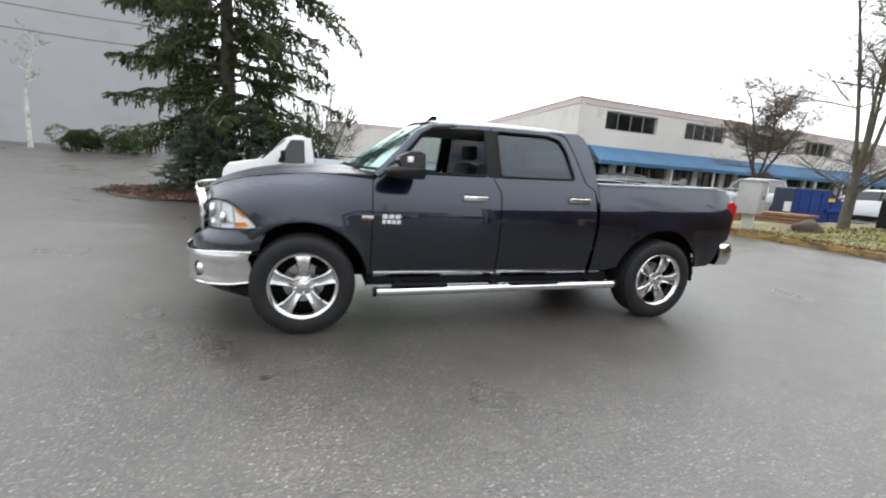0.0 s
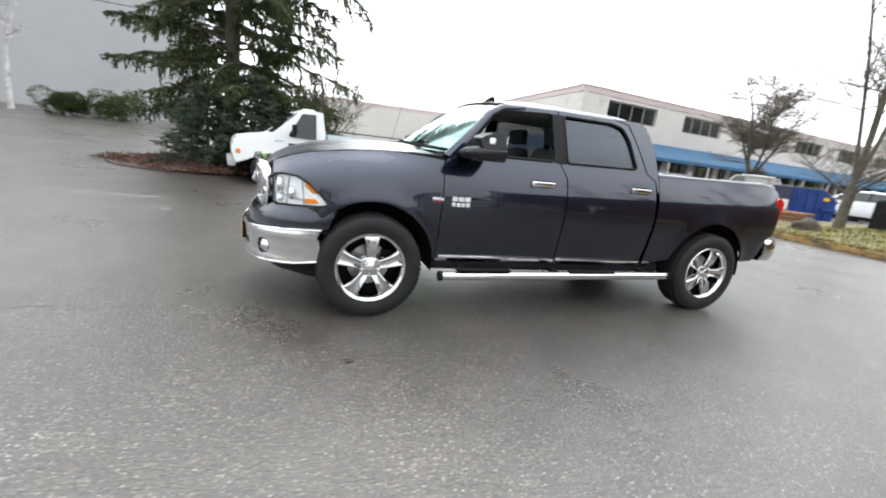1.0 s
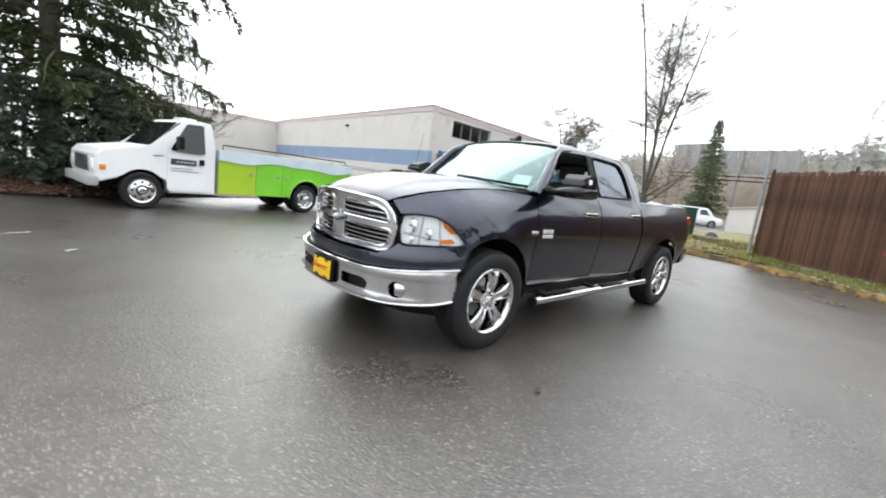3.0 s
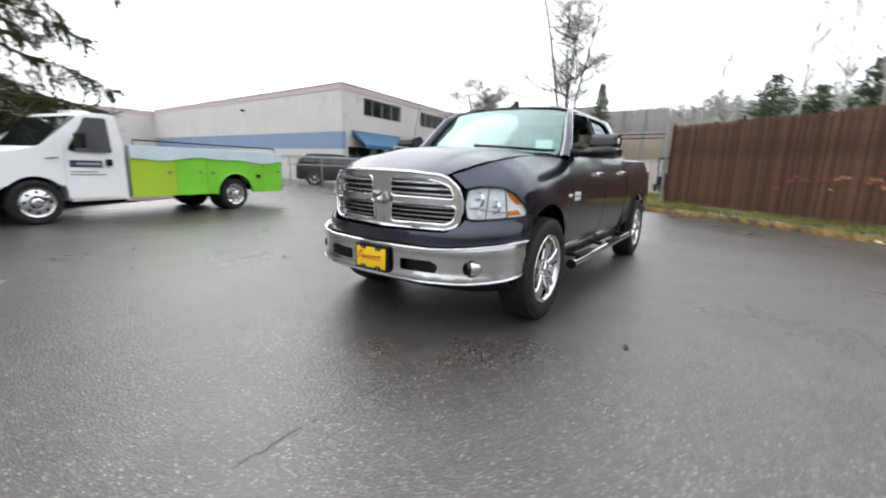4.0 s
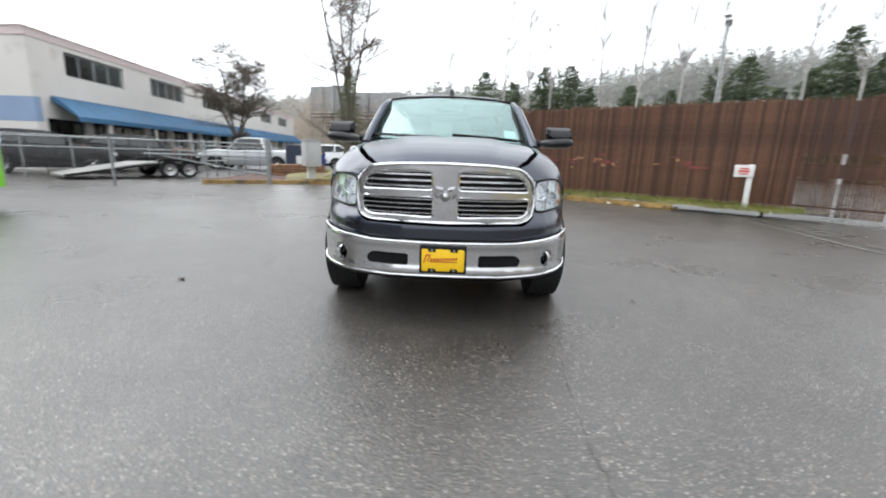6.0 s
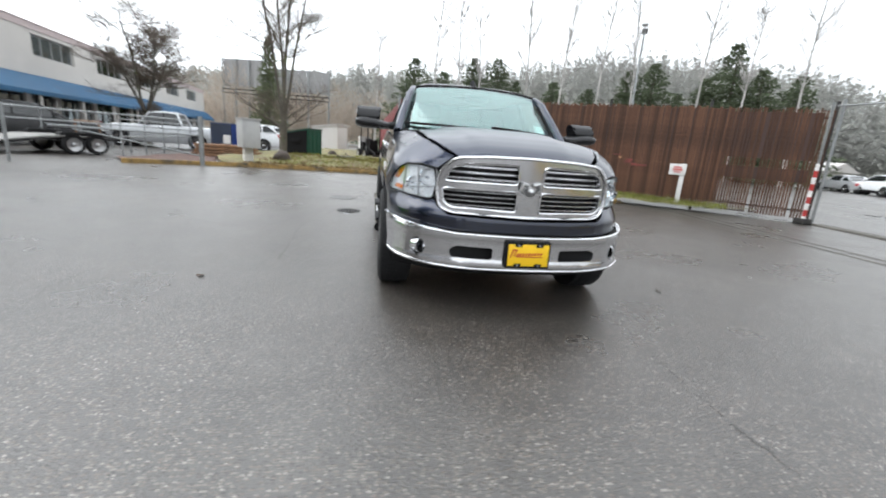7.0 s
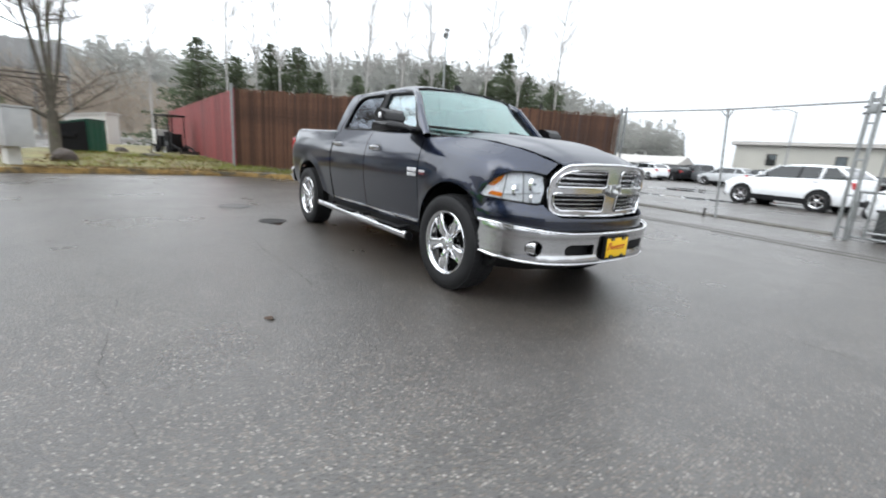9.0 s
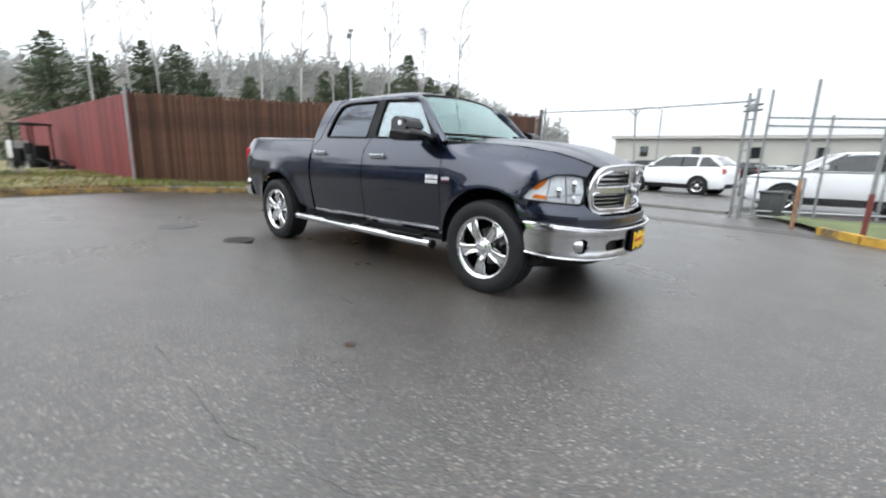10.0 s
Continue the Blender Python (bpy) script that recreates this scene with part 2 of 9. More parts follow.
    l.new(add.outputs[0], bp.inputs["Height"])
    l.new(bp.outputs[0], b.inputs["Normal"])
    return m


M = {
    "asphalt": wet_asphalt("wet_asphalt"),
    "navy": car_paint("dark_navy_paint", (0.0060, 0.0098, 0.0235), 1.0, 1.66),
    "white_paint": car_paint("white_car_paint", (0.62, 0.63, 0.64), 0.0),
    "silver_paint": car_paint("silver_car_paint", (0.42, 0.43, 0.44), 0.5),
    "black_paint": car_paint("black_car_paint", (0.008, 0.008, 0.009), 0.0),
    "red_paint": car_paint("red_car_paint", (0.10, 0.010, 0.012)),
    "grey_paint": car_paint("grey_car_paint", (0.10, 0.105, 0.11), 0.4),
    "chrome": surface("chrome", (0.74, 0.74, 0.75), 0.09, 1.0, vary=0.03, scale=5),
    "bright_rim": surface("polished_wheel", (0.66, 0.66, 0.67), 0.07, 1.0, vary=0.05),
    "grille_chrome": surface("grille_chrome", (0.62, 0.62, 0.63), 0.17, 1.0, vary=0.04, scale=5),
    "satin": surface("satin_metal", (0.42, 0.42, 0.42), 0.35, 1.0, vary=0.06),
    "steel": surface("galvanised_steel", (0.27, 0.28, 0.28), 0.5, 0.6, vary=0.15, scale=8),
    "rubber": surface("tyre_rubber", (0.016, 0.016, 0.017), 0.7, spec=0.25, vary=0.2, scale=9, fine=120, bump=0.2),
    "trim": surface("black_plastic", (0.006, 0.006, 0.0065), 0.6, vary=0.15, spec=0.2),
    "underbody": surface("dark_underbody", (0.006, 0.006, 0.006), 0.9, vary=0.3, spec=0.1),
    "cloth": surface("dark_seat_cloth", (0.035, 0.034, 0.034), 0.9, vary=0.15, fine=200, bump=0.3),
    "headliner": surface("grey_headliner", (0.30, 0.29, 0.28), 0.95, vary=0.05),
    "amber": surface("amber_lens", (0.75, 0.20, 0.015), 0.15, coat=0.6, vary=0.08, scale=20),
    "red_lens": surface("red_lens", (0.42, 0.012, 0.012), 0.14, coat=0.8, vary=0.08, scale=20),
    "bright_slat": surface("satin_chrome_slat", (0.70, 0.70, 0.71), 0.24, 1.0, vary=0.05, scale=6),
    "reflector": surface("lamp_reflector", (0.97, 0.97, 0.98), 0.12, 0.0, vary=0.10, scale=18, fine=26, bump=0.35, spec=0.8),
    "badge": surface("bright_badge", (0.88, 0.88, 0.89), 0.42, 0.75, vary=0.04),
    "yellow_plate": surface("yellow_plate", (0.80, 0.50, 0.01), 0.4, vary=0.03),
    "red_ink": surface("red_ink", (0.40, 0.04, 0.02), 0.5, vary=0.05),
    "dark_red": surface("dark_red_enamel", (0.20, 0.02, 0.02), 0.4),
    "paper": surface("white_paper", (0.78, 0.78, 0.76), 0.8, vary=0.03),
    "clear": glass("clear_glass", (0.80, 0.86, 0.87), 0.14),
    "screen_glass": glass("windshield_glass", (0.72, 0.86, 0.84), 0.12, 0.05, 0.78, (0.64, 0.755, 0.745)),
    "lamp_glass": glass("lamp_cover", (0.97, 0.98, 0.99), 0.025),
    "tint": glass("tinted_glass", (0.32, 0.325, 0.34), 0.055, 0.0, 0.8, (0.84, 0.90, 1.0)),
    "pane": glass("window_pane", (0.30, 0.33, 0.34), 0.09),
    "green_wrap": surface("green_vinyl_wrap", (0.19, 0.56, 0.035), 0.35, coat=0.3, vary=0.10, scale=1.2),
    "lime_wrap": surface("lime_vinyl_wrap", (0.37, 0.55, 0.03), 0.35, coat=0.3, vary=0.08, scale=1.2),
    "sky_wrap": surface("pale_blue_wrap", (0.56, 0.65, 0.70), 0.35, coat=0.3, vary=0.10, scale=1.5),
    "navy_ink": surface("dark_navy_ink", (0.03, 0.04, 0.07), 0.5),
    "cream": surface("cream_stucco", (0.60, 0.575, 0.54), 0.85, vary=0.05, scale=0.5, fine=40, bump=0.1, stain=((0.50, 0.47, 0.43), 0.63, 0.7)),
    "rose": surface("rose_trim_paint", (0.55, 0.46, 0.45), 0.8, vary=0.05),
    "blue_band": surface("blue_wall_paint", (0.22, 0.30, 0.43), 0.75, vary=0.08, scale=0.6),
    "awning": surface("blue_metal_awning", (0.045, 0.145, 0.27), 0.5, vary=0.18, scale=1.0),
    "grey_wall": surface("grey_concrete_wall", (0.36, 0.36, 0.37), 0.85, vary=0.05, scale=0.25, fine=30, bump=0.06, stain=((0.31, 0.31, 0.31), 0.60, 0.35)),
    "kerb": surface("yellow_kerb_paint", (0.29, 0.185, 0.06), 0.75, vary=0.35, scale=4, fine=60, bump=0.4, stain=((0.085, 0.07, 0.045), 0.50, 2.2)),
    "slat": surface("brown_slat_plastic", (0.090, 0.044, 0.026), 0.65, vary=0.45, spec=0.25, scale=0.8, fine=50, per_object=True, stain=((0.17, 0.066, 0.030), 0.53, 0.7)),
    "slat_far": surface("brown_slat_rest", (0.042, 0.021, 0.016), 0.6, vary=0.2, scale=1.6, fine=50, island=True),
    "red_board": surface("red_board_paint", (0.185, 0.027, 0.027), 0.65, vary=0.16, scale=1.2, per_object=True),
    "operator": surface("dark_grey_housing", (0.045, 0.047, 0.048), 0.5, vary=0.2, scale=5),
    "kerb_bright": surface("bright_yellow_kerb_paint", (0.46, 0.27, 0.035), 0.7, vary=0.3, scale=4, fine=60, bump=0.4, stain=((0.12, 0.09, 0.045), 0.55, 2.2)),
    "grass_green": surface("green_grass", (0.095, 0.115, 0.042), 0.9, vary=0.5, scale=1.4, fine=35, bump=0.6),
    "grass": surface("winter_grass", (0.155, 0.140, 0.056), 0.9, vary=0.5, scale=1.1, fine=30, bump=0.6, stain=((0.15, 0.105, 0.052), 0.54, 0.9)),
    "blades": foliage("grass_blades", (0.17, 0.19, 0.05), 0.4),
    "mulch": surface("bark_mulch", (0.085, 0.045, 0.034), 0.9, vary=0.45, scale=5, fine=70, bump=0.8),
    "dry_leaves": foliage("dry_fallen_leaves", (0.17, 0.12, 0.062), 0.2, 0.25, 2.0),
    "chips": surface("bark_chips", (0.10, 0.054, 0.040), 0.9, spec=0.15, vary=0.3, island=True),
    "bark": surface("grey_bark", (0.085, 0.075, 0.058), 0.9, vary=0.35, scale=5, fine=50, bump=0.7, stain=((0.10, 0.11, 0.05), 0.55, 3)),
    "birch": surface("white_birch_bark", (0.52, 0.50, 0.47), 0.8, vary=0.3, scale=4, fine=30, stain=((0.10, 0.09, 0.08), 0.58, 5)),
    "twig": surface("bare_twigs", (0.11, 0.085, 0.065), 0.9, vary=0.3),
    "needles": foliage("conifer_needles", (0.066, 0.080, 0.040), 0.35, 0.3, 0.9, 0.5),
    "needles_olive": foliage("olive_needles", (0.13, 0.15, 0.085), 0.35, 0.25, 0.5),
    "needles_blue": foliage("blue_green_needles", (0.092, 0.115, 0.086), 0.3, 0.25, 1.2, 0.45),
    "needles_far": foliage("distant_conifer", (0.108, 0.130, 0.082), 0.35, scale=0.4),
    "shrub": foliage("evergreen_shrub", (0.060, 0.080, 0.034), 0.35),
    # ridge and woods: the haze of distance is put into these pale colours
    "hill": surface("haze_tinted_hill", (0.36, 0.36, 0.34), 0.95, spec=0.15, vary=0.2, scale=0.05, fine=0.6, bump=0.5),
    "haze_tinted_trees": foliage("haze_tinted_trees", (0.44, 0.44, 0.41), 0.5, 0.14, 0.06, 0.10),
    "bare_far": foliage("haze_tinted_bare_trees", (0.47, 0.40, 0.33), 0.5, 0.12, 0.08, 0.12),
    # bark colour lightened to carry the haze over the far poplars
    "poplar_far": foliage("haze_tinted_poplar", (0.52, 0.50, 0.48), 0.4, 0.15, 0.4),
    "bin_green": surface("green_bin_paint", (0.009, 0.07, 0.043), 0.5, vary=0.2, scale=2),
    "bin_blue": surface("blue_bin_paint", (0.015, 0.05, 0.24), 0.5, vary=0.2, scale=2),
    "bin_lid": surface("grey_lid_plastic", (0.16, 0.17, 0.19), 0.45, vary=0.3, scale=3),
    "bin_dark": surface("dark_blue_bin_end", (0.014, 0.022, 0.045), 0.5, vary=0.2, scale=2),
    "cabinet": surface("pale_grey_enamel", (0.37, 0.37, 0.36), 0.5, vary=0.08, stain=((0.42, 0.40, 0.35), 0.63, 2.0)),
    "white_wood": surface("white_painted_wood", (0.60, 0.59, 0.57), 0.6, vary=0.07, scale=5),
    "rust_wood": surface("weathered_lumber", (0.22, 0.12, 0.065), 0.8, vary=0.35, scale=4, fine=50, island=True),
    "deck": surface("grey_trailer_deck", (0.24, 0.235, 0.22), 0.55, vary=0.25, scale=2),
    "stone": surface("boulder_stone", (0.052, 0.039, 0.030), 0.85, vary=0.35, scale=3, fine=25, bump=0.8),
    "sign_red": surface("red_sign_ink", (0.45, 0.05, 0.04), 0.5),
    "barrier_red": surface("red_barrier_paint", (0.40, 0.03, 0.028), 0.5, vary=0.15, scale=5),
    "crack": surface("tar_crack", (0.040, 0.037, 0.034), 0.6, vary=0.3),
    "faded_red": surface("faded_red_paint", (0.15, 0.03, 0.025), 0.6, vary=0.3, scale=4),
    "barrier_white": surface("white_barrier_paint", (0.72, 0.70, 0.68), 0.5, vary=0.12, scale=5),
    "roof_far": surface("grey_metal_roof", (0.40, 0.38, 0.36), 0.7, vary=0.08, scale=0.3),
    "billboard": surface("billboard_back", (0.27, 0.265, 0.26), 0.8, vary=0.12, scale=0.4),
    "worn_iron": surface("worn_wet_iron", (0.075, 0.073, 0.070), 0.38, 0.3, vary=0.3, scale=12, bump=0.3),
    "iron": surface("cast_iron", (0.028, 0.026, 0.025), 0.6, 0.3, vary=0.3, scale=12, bump=0.3),
    "leaf": surface("dead_leaf", (0.050, 0.028, 0.016), 0.8, vary=0.3),
    "road_paint": surface("worn_road_paint", (0.34, 0.33, 0.31), 0.6, vary=0.35, scale=9, fine=60),
    "wire": surface("black_cable", (0.02, 0.02, 0.02), 0.6),
    "car_window": surface("dark_car_glass", (0.012, 0.014, 0.015), 0.05, coat=0.3, vary=0.2),
    "hall_wall": surface("pale_hall_cladding", (0.40, 0.39, 0.35), 0.8, vary=0.07, scale=0.4),
    "worn_edge": surface("worn_concrete_edge", (0.083, 0.077, 0.066), 0.7, vary=0.35, scale=2.5, fine=40, stain=((0.07, 0.064, 0.055), 0.47, 1.2)),
    "puddle": surface("rain_puddle", (0.02, 0.02, 0.02), 0.03, vary=0.1, spec=0.9),
    "litter": surface("pale_litter", (0.66, 0.62, 0.54), 0.8, vary=0.2, scale=9),
}


# ---------- mesh helpers ----------
def part(name, bm, mat, parent=None, label="", sharp=35, normals=None, recalc=True):
    """Links a bmesh as one mesh object, as a part of its parent where one is given."""
    if recalc:
        bmesh.ops.recalc_face_normals(bm, faces=bm.faces[:])
    me = bpy.data.meshes.new(name)
    bm.to_mesh(me)
    bm.free()
    me.materials.append(M[mat] if isinstance(mat, str) else mat)
    me.shade_smooth()
    if normals is not None:
        me.normals_split_custom_set_from_vertices(normals)
    elif sharp:
        me.set_sharp_from_angle(angle=radians(sharp))
    ob = new(name, me)
    if parent:
        ob.parent = parent
    if label:
        ob["label"] = label
    return ob


def thing(name, label, category, group="", kind="", at=None):
    ob = new(name)
    if at is not None:
        ob.matrix_basis = at
    return tagged(ob, label, category, group, kind)


def raw_mesh(name, verts, faces, mat, parent=None, smooth=False):
    me = bpy.data.meshes.new(name)
    me.from_pydata(verts, [], faces)
    me.materials.append(M[mat])
    if smooth:
        me.shade_smooth()
    ob = new(name, me)
    if parent:
        ob.parent = parent
    return ob


def box(bm, x0, x1, y0, y1, z0, z1, bevel=0.0, seg=2, m=None):
    made = bmesh.ops.create_cube(bm, size=1, matrix=(m or Matrix()) @ Matrix.Translation(((x0 + x1) / 2, (y0 + y1) / 2, (z0 + z1) / 2)) @ Matrix.Diagonal((abs(x1 - x0), abs(y1 - y0), abs(z1 - z0), 1)))
    if bevel:
        vs = set(made["verts"])
        es = [e for e in bm.edges if e.verts[0] in vs and e.verts[1] in vs]
        bmesh.ops.bevel(bm, geom=es, offset=bevel, segments=seg, affect="EDGES", profile=0.6)
    return bm


def tube(bm, pts, r, seg=8, caps=True, flat=1.0):
    """A round bar along points; r may be a list of radii."""
    pts = [Vector(p) for p in pts]
    rs = r if isinstance(r, (list, tuple)) else [r] * len(pts)
    rings, side = [], None
    for i, p in enumerate(pts):
        d = (pts[min(i + 1, len(pts) - 1)] - pts[max(i - 1, 0)]).normalized()
        if side is None:
            side = d.cross(Vector((0, 0, 1)))
            side = side.normalized() if side.length > 0.05 else Vector((1, 0, 0))
        side = (side - d * side.dot(d)).normalized()
        up = side.cross(d)
        rings.append([bm.verts.new(p + rs[i] * (math.cos(a) * side + flat * math.sin(a) * up)) for a in (2 * math.pi * k / seg for k in range(seg))])
    for a, b in zip(rings, rings[1:]):
        for k in range(seg):
            bm.faces.new((a[k], a[(k + 1) % seg], b[(k + 1) % seg], b[k]))
    if caps:
        bm.faces.new(rings[0][::-1])
        bm.faces.new(rings[-1])
    return bm


def lathe(bm, profile, seg=48, close=False, m=None, sectors=None):
    """Turns a profile of (radius, y) round the y axis."""
    m = m or Matrix()
    rings = []
    for k in range(seg):
        a = 2 * math.pi * k / seg
        rings.append([bm.verts.new(m @ Vector((r * math.cos(a), y, r * math.sin(a)))) for r, y in profile])
    n = len(profile)
    for k in range(seg):
        a, b = rings[k], rings[(k + 1) % seg]
        for i in range(n if close else n - 1):
            bm.faces.new((a[i], b[i], b[(i + 1) % n], a[(i + 1) % n]))
    return bm


def prism(bm, poly, lift, d0, d1, bevel=0.0):
    """Extrudes a polygon of (u, v); lift(u, v, d) gives the place."""
    a = [bm.verts.new(lift(u, v, d0)) for u, v in poly]
    b = [bm.verts.new(lift(u, v, d1)) for u, v in poly]
    faces = [bm.faces.new(a), bm.faces.new(b[::-1])]
    for k in range(len(poly)):
        faces.append(bm.faces.new((a[k], b[k], b[(k + 1) % len(a)], a[(k + 1) % len(a)])))
    if bevel:
        bmesh.ops.bevel(bm, geom=faces[0].edges[:] + faces[1].edges[:], offset=bevel, segments=2, affect="EDGES")
    return bm


def skin(name, outer, surf, mat, parent, holes=(), du=0.08, dv=0.08, thick=0.02, sign=1, label="", h=0.03):
    """A curved panel with thickness: a polygon in (u, v), with holes, laid on the surface surf(u, v).
    sign turns the outer side over. The shading follows the surface itself."""
    b2 = bmesh.new()
    for loop in (outer, *holes):
        vs = [b2.verts.new((u, v, 0)) for u, v in loop]
        for k in range(len(vs)):
            b2.edges.new((vs[k], vs[(k + 1) % len(vs)]))
    bmesh.ops.triangle_fill(b2, edges=b2.edges[:], use_beauty=True, normal=(0, 0, 1))
    us, vs = [u for u, v in outer], [v for u, v in outer]
    for axis, lo, hi, step in ((0, min(us), max(us), du), (1, min(vs), max(vs), dv)):
        k = max(1, round((hi - lo) / step))
        for i in range(1, k):
            co = [0, 0, 0]
            co[axis] = lo + (hi - lo) * i / k + 1e-4
            no = [0, 0, 0]
            no[axis] = 1
            bmesh.ops.bisect_plane(b2, geom=b2.verts[:] + b2.edges[:] + b2.faces[:], plane_co=co, plane_no=no, dist=1e-5)
    b2.verts.ensure_lookup_table()
    b2.normal_update()
    flat = [(v.co.x, v.co.y) for v in b2.verts]
    faces = [[v.index for v in f.verts] if f.normal.z > 0 else [v.index for v in f.verts][::-1] for f in b2.faces]
    b2.verts.index_update()
    rim = [(e.verts[0].index, e.verts[1].index) for e in b2.edges if len(e.link_faces) == 1]
    b2.free()
    top, nor = [], []
    for u, v in flat:
        p = Vector(surf(u, v))
        n = (Vector(surf(u + h, v)) - Vector(surf(u - h, v))).cross(Vector(surf(u, v + h)) - Vector(surf(u, v - h)))
        n = (n.normalized() if n.length else Vector((0, 0, 1))) * sign
        top.append(p)
        nor.append(n)
    if sign < 0:
        faces = [f[::-1] for f in faces]
    c = len(flat)
    verts = top + [p - n * thick for p, n in zip(top, nor)]
    normals = nor + [-n for n in nor]
    allf = faces + [[i + c for i in f[::-1]] for f in faces]
    for a, b in rim:
        k = len(verts)
        verts += [verts[a], verts[b], verts[b + c], verts[a + c]]
        fn = (verts[b] - verts[a]).cross(verts[a + c] - verts[a])
        fn = fn.normalized() if fn.length else Vector((0, 0, 1))
        normals += [fn] * 4
        allf.append([k, k + 1, k + 2, k + 3])
    me = bpy.data.meshes.new(name)
    me.from_pydata([tuple(v) for v in verts], [], allf)
    me.materials.append(M[mat])
    me.shade_smooth()
    me.normals_split_custom_set_from_vertices([tuple(n) for n in normals])
    ob = new(name, me)
    ob.parent = parent
    if label:
        ob["label"] = label
    return ob


def rounded(poly, r=0.03, seg=4):
    """A polygon with its corners rounded off."""
    out, n = [], len(poly)
    for k in range(n):
        p, a, b = Vector(poly[k]), Vector(poly[k - 1]), Vector(poly[(k + 1) % n])
        da, db = (a - p), (b - p)
        c = min(r, da.length * 0.45, db.length * 0.45)
        s, e = p + da.normalized() * c, p + db.normalized() * c
        for i in range(seg + 1):
            t = i / seg
            q = s * (1 - t) ** 2 + p * 2 * t * (1 - t) + e * t * t
            out.append((q.x, q.y))
    return out


def arc(cx, cz, r, a0, a1, n=14):
    return [(cx + r * math.cos(radians(a0 + (a1 - a0) * k / n)), cz + r * math.sin(radians(a0 + (a1 - a0) * k / n))) for k in range(n + 1)]


# ---------- the pickup truck: front towards -x, its left side towards -y ----------
FX, RX, HUB = -1.785, 1.785, 0.415


def lerp_table(x, xs, ys):
    return float(np.interp(x, xs, ys))


def crown(x):
    return lerp_table(x, (-2.66, -2.60, -2.55, -2.48, -2.40, -2.26, -2.0, -1.7, -1.4, -1.0), (1.105, 1.150, 1.190, 1.228, 1.258, 1.298, 1.341, 1.367, 1.375, 1.375))


def taper(x):
    return lerp_table(x, (-2.66, -2.53, -2.46, -2.36, -2.29, -2.2, -2.05, -1.95), (0.60, 0.72, 0.815, 0.89, 0.925, 0.974, 0.995, 1.0))


def flank(x, z):
    """Half the width of the body below the windows, with soft creases."""
    return (flank_raw(x, z - 0.05) + 2 * flank_raw(x, z - 0.025) + 2 * flank_raw(x, z) + 2 * flank_raw(x, z + 0.025) + flank_raw(x, z + 0.05)) / 8


def flank_raw(x, z):
    k = max(0.0, min(1.0, (-1.25 - x) / 0.5))
    k = k * k * (3 - 2 * k)
    if 0 < k < 1:
        return k * flank_of(x, z, True) + (1 - k) * flank_of(x, z, False)
    return flank_of(x, z, k > 0.5)


def flank_of(x, z, front):
    if front:
        zc = crown(x)
        k = min(1.05, zc - 0.20)
        y = lerp_table(z, (0.3, 0.55, 0.75, 0.92, k, zc - 0.15, zc - 0.09, zc - 0.045), (0.860, 0.908, 0.943, 0.962, 0.955, 0.90, 0.82, 0.70)) * taper(x)
    else:
        y = lerp_table(z, (0.3, 0.55, 0.75, 0.90, 1.00, 1.08, 1.14, 1.20, 1.30, 1.37, 1.42), (0.860, 0.908, 0.943, 0.962, 0.963, 0.956, 0.946, 0.930, 0.898, 0.872, 0.853))
        if x > 1.0:
            y -= 0.05 * max(0.0, (x - 2.45) / 0.35) ** 2
    for hx in (FX, RX):
        r = math.hypot(x - hx, z - HUB)
        y += 0.026 * math.exp(-(((r - 0.515) / 0.06) ** 2)) * (1.0 if z > 0.42 else 0.6)
    return y


def greenhouse(x, z):
    """Half the width at the side windows."""
    if z < 1.36:
        return flank(max(x, -1.19), z)
    return 0.872 - 0.20 * ((z - 1.36) / 0.47) ** 1.15


def hood_z(x, y):
    w = 0.70 * taper(x)
    e = min(1.15, abs(y) / w)
    dome = 1 / (1 + math.exp((abs(y) - (0.36 + 0.10 * (x + 2.5))) / 0.018))
    return crown(x) - 0.045 * e**3.2 + 0.022 * dome * min(1.0, max(0.0, (x + 2.62) / 0.5))


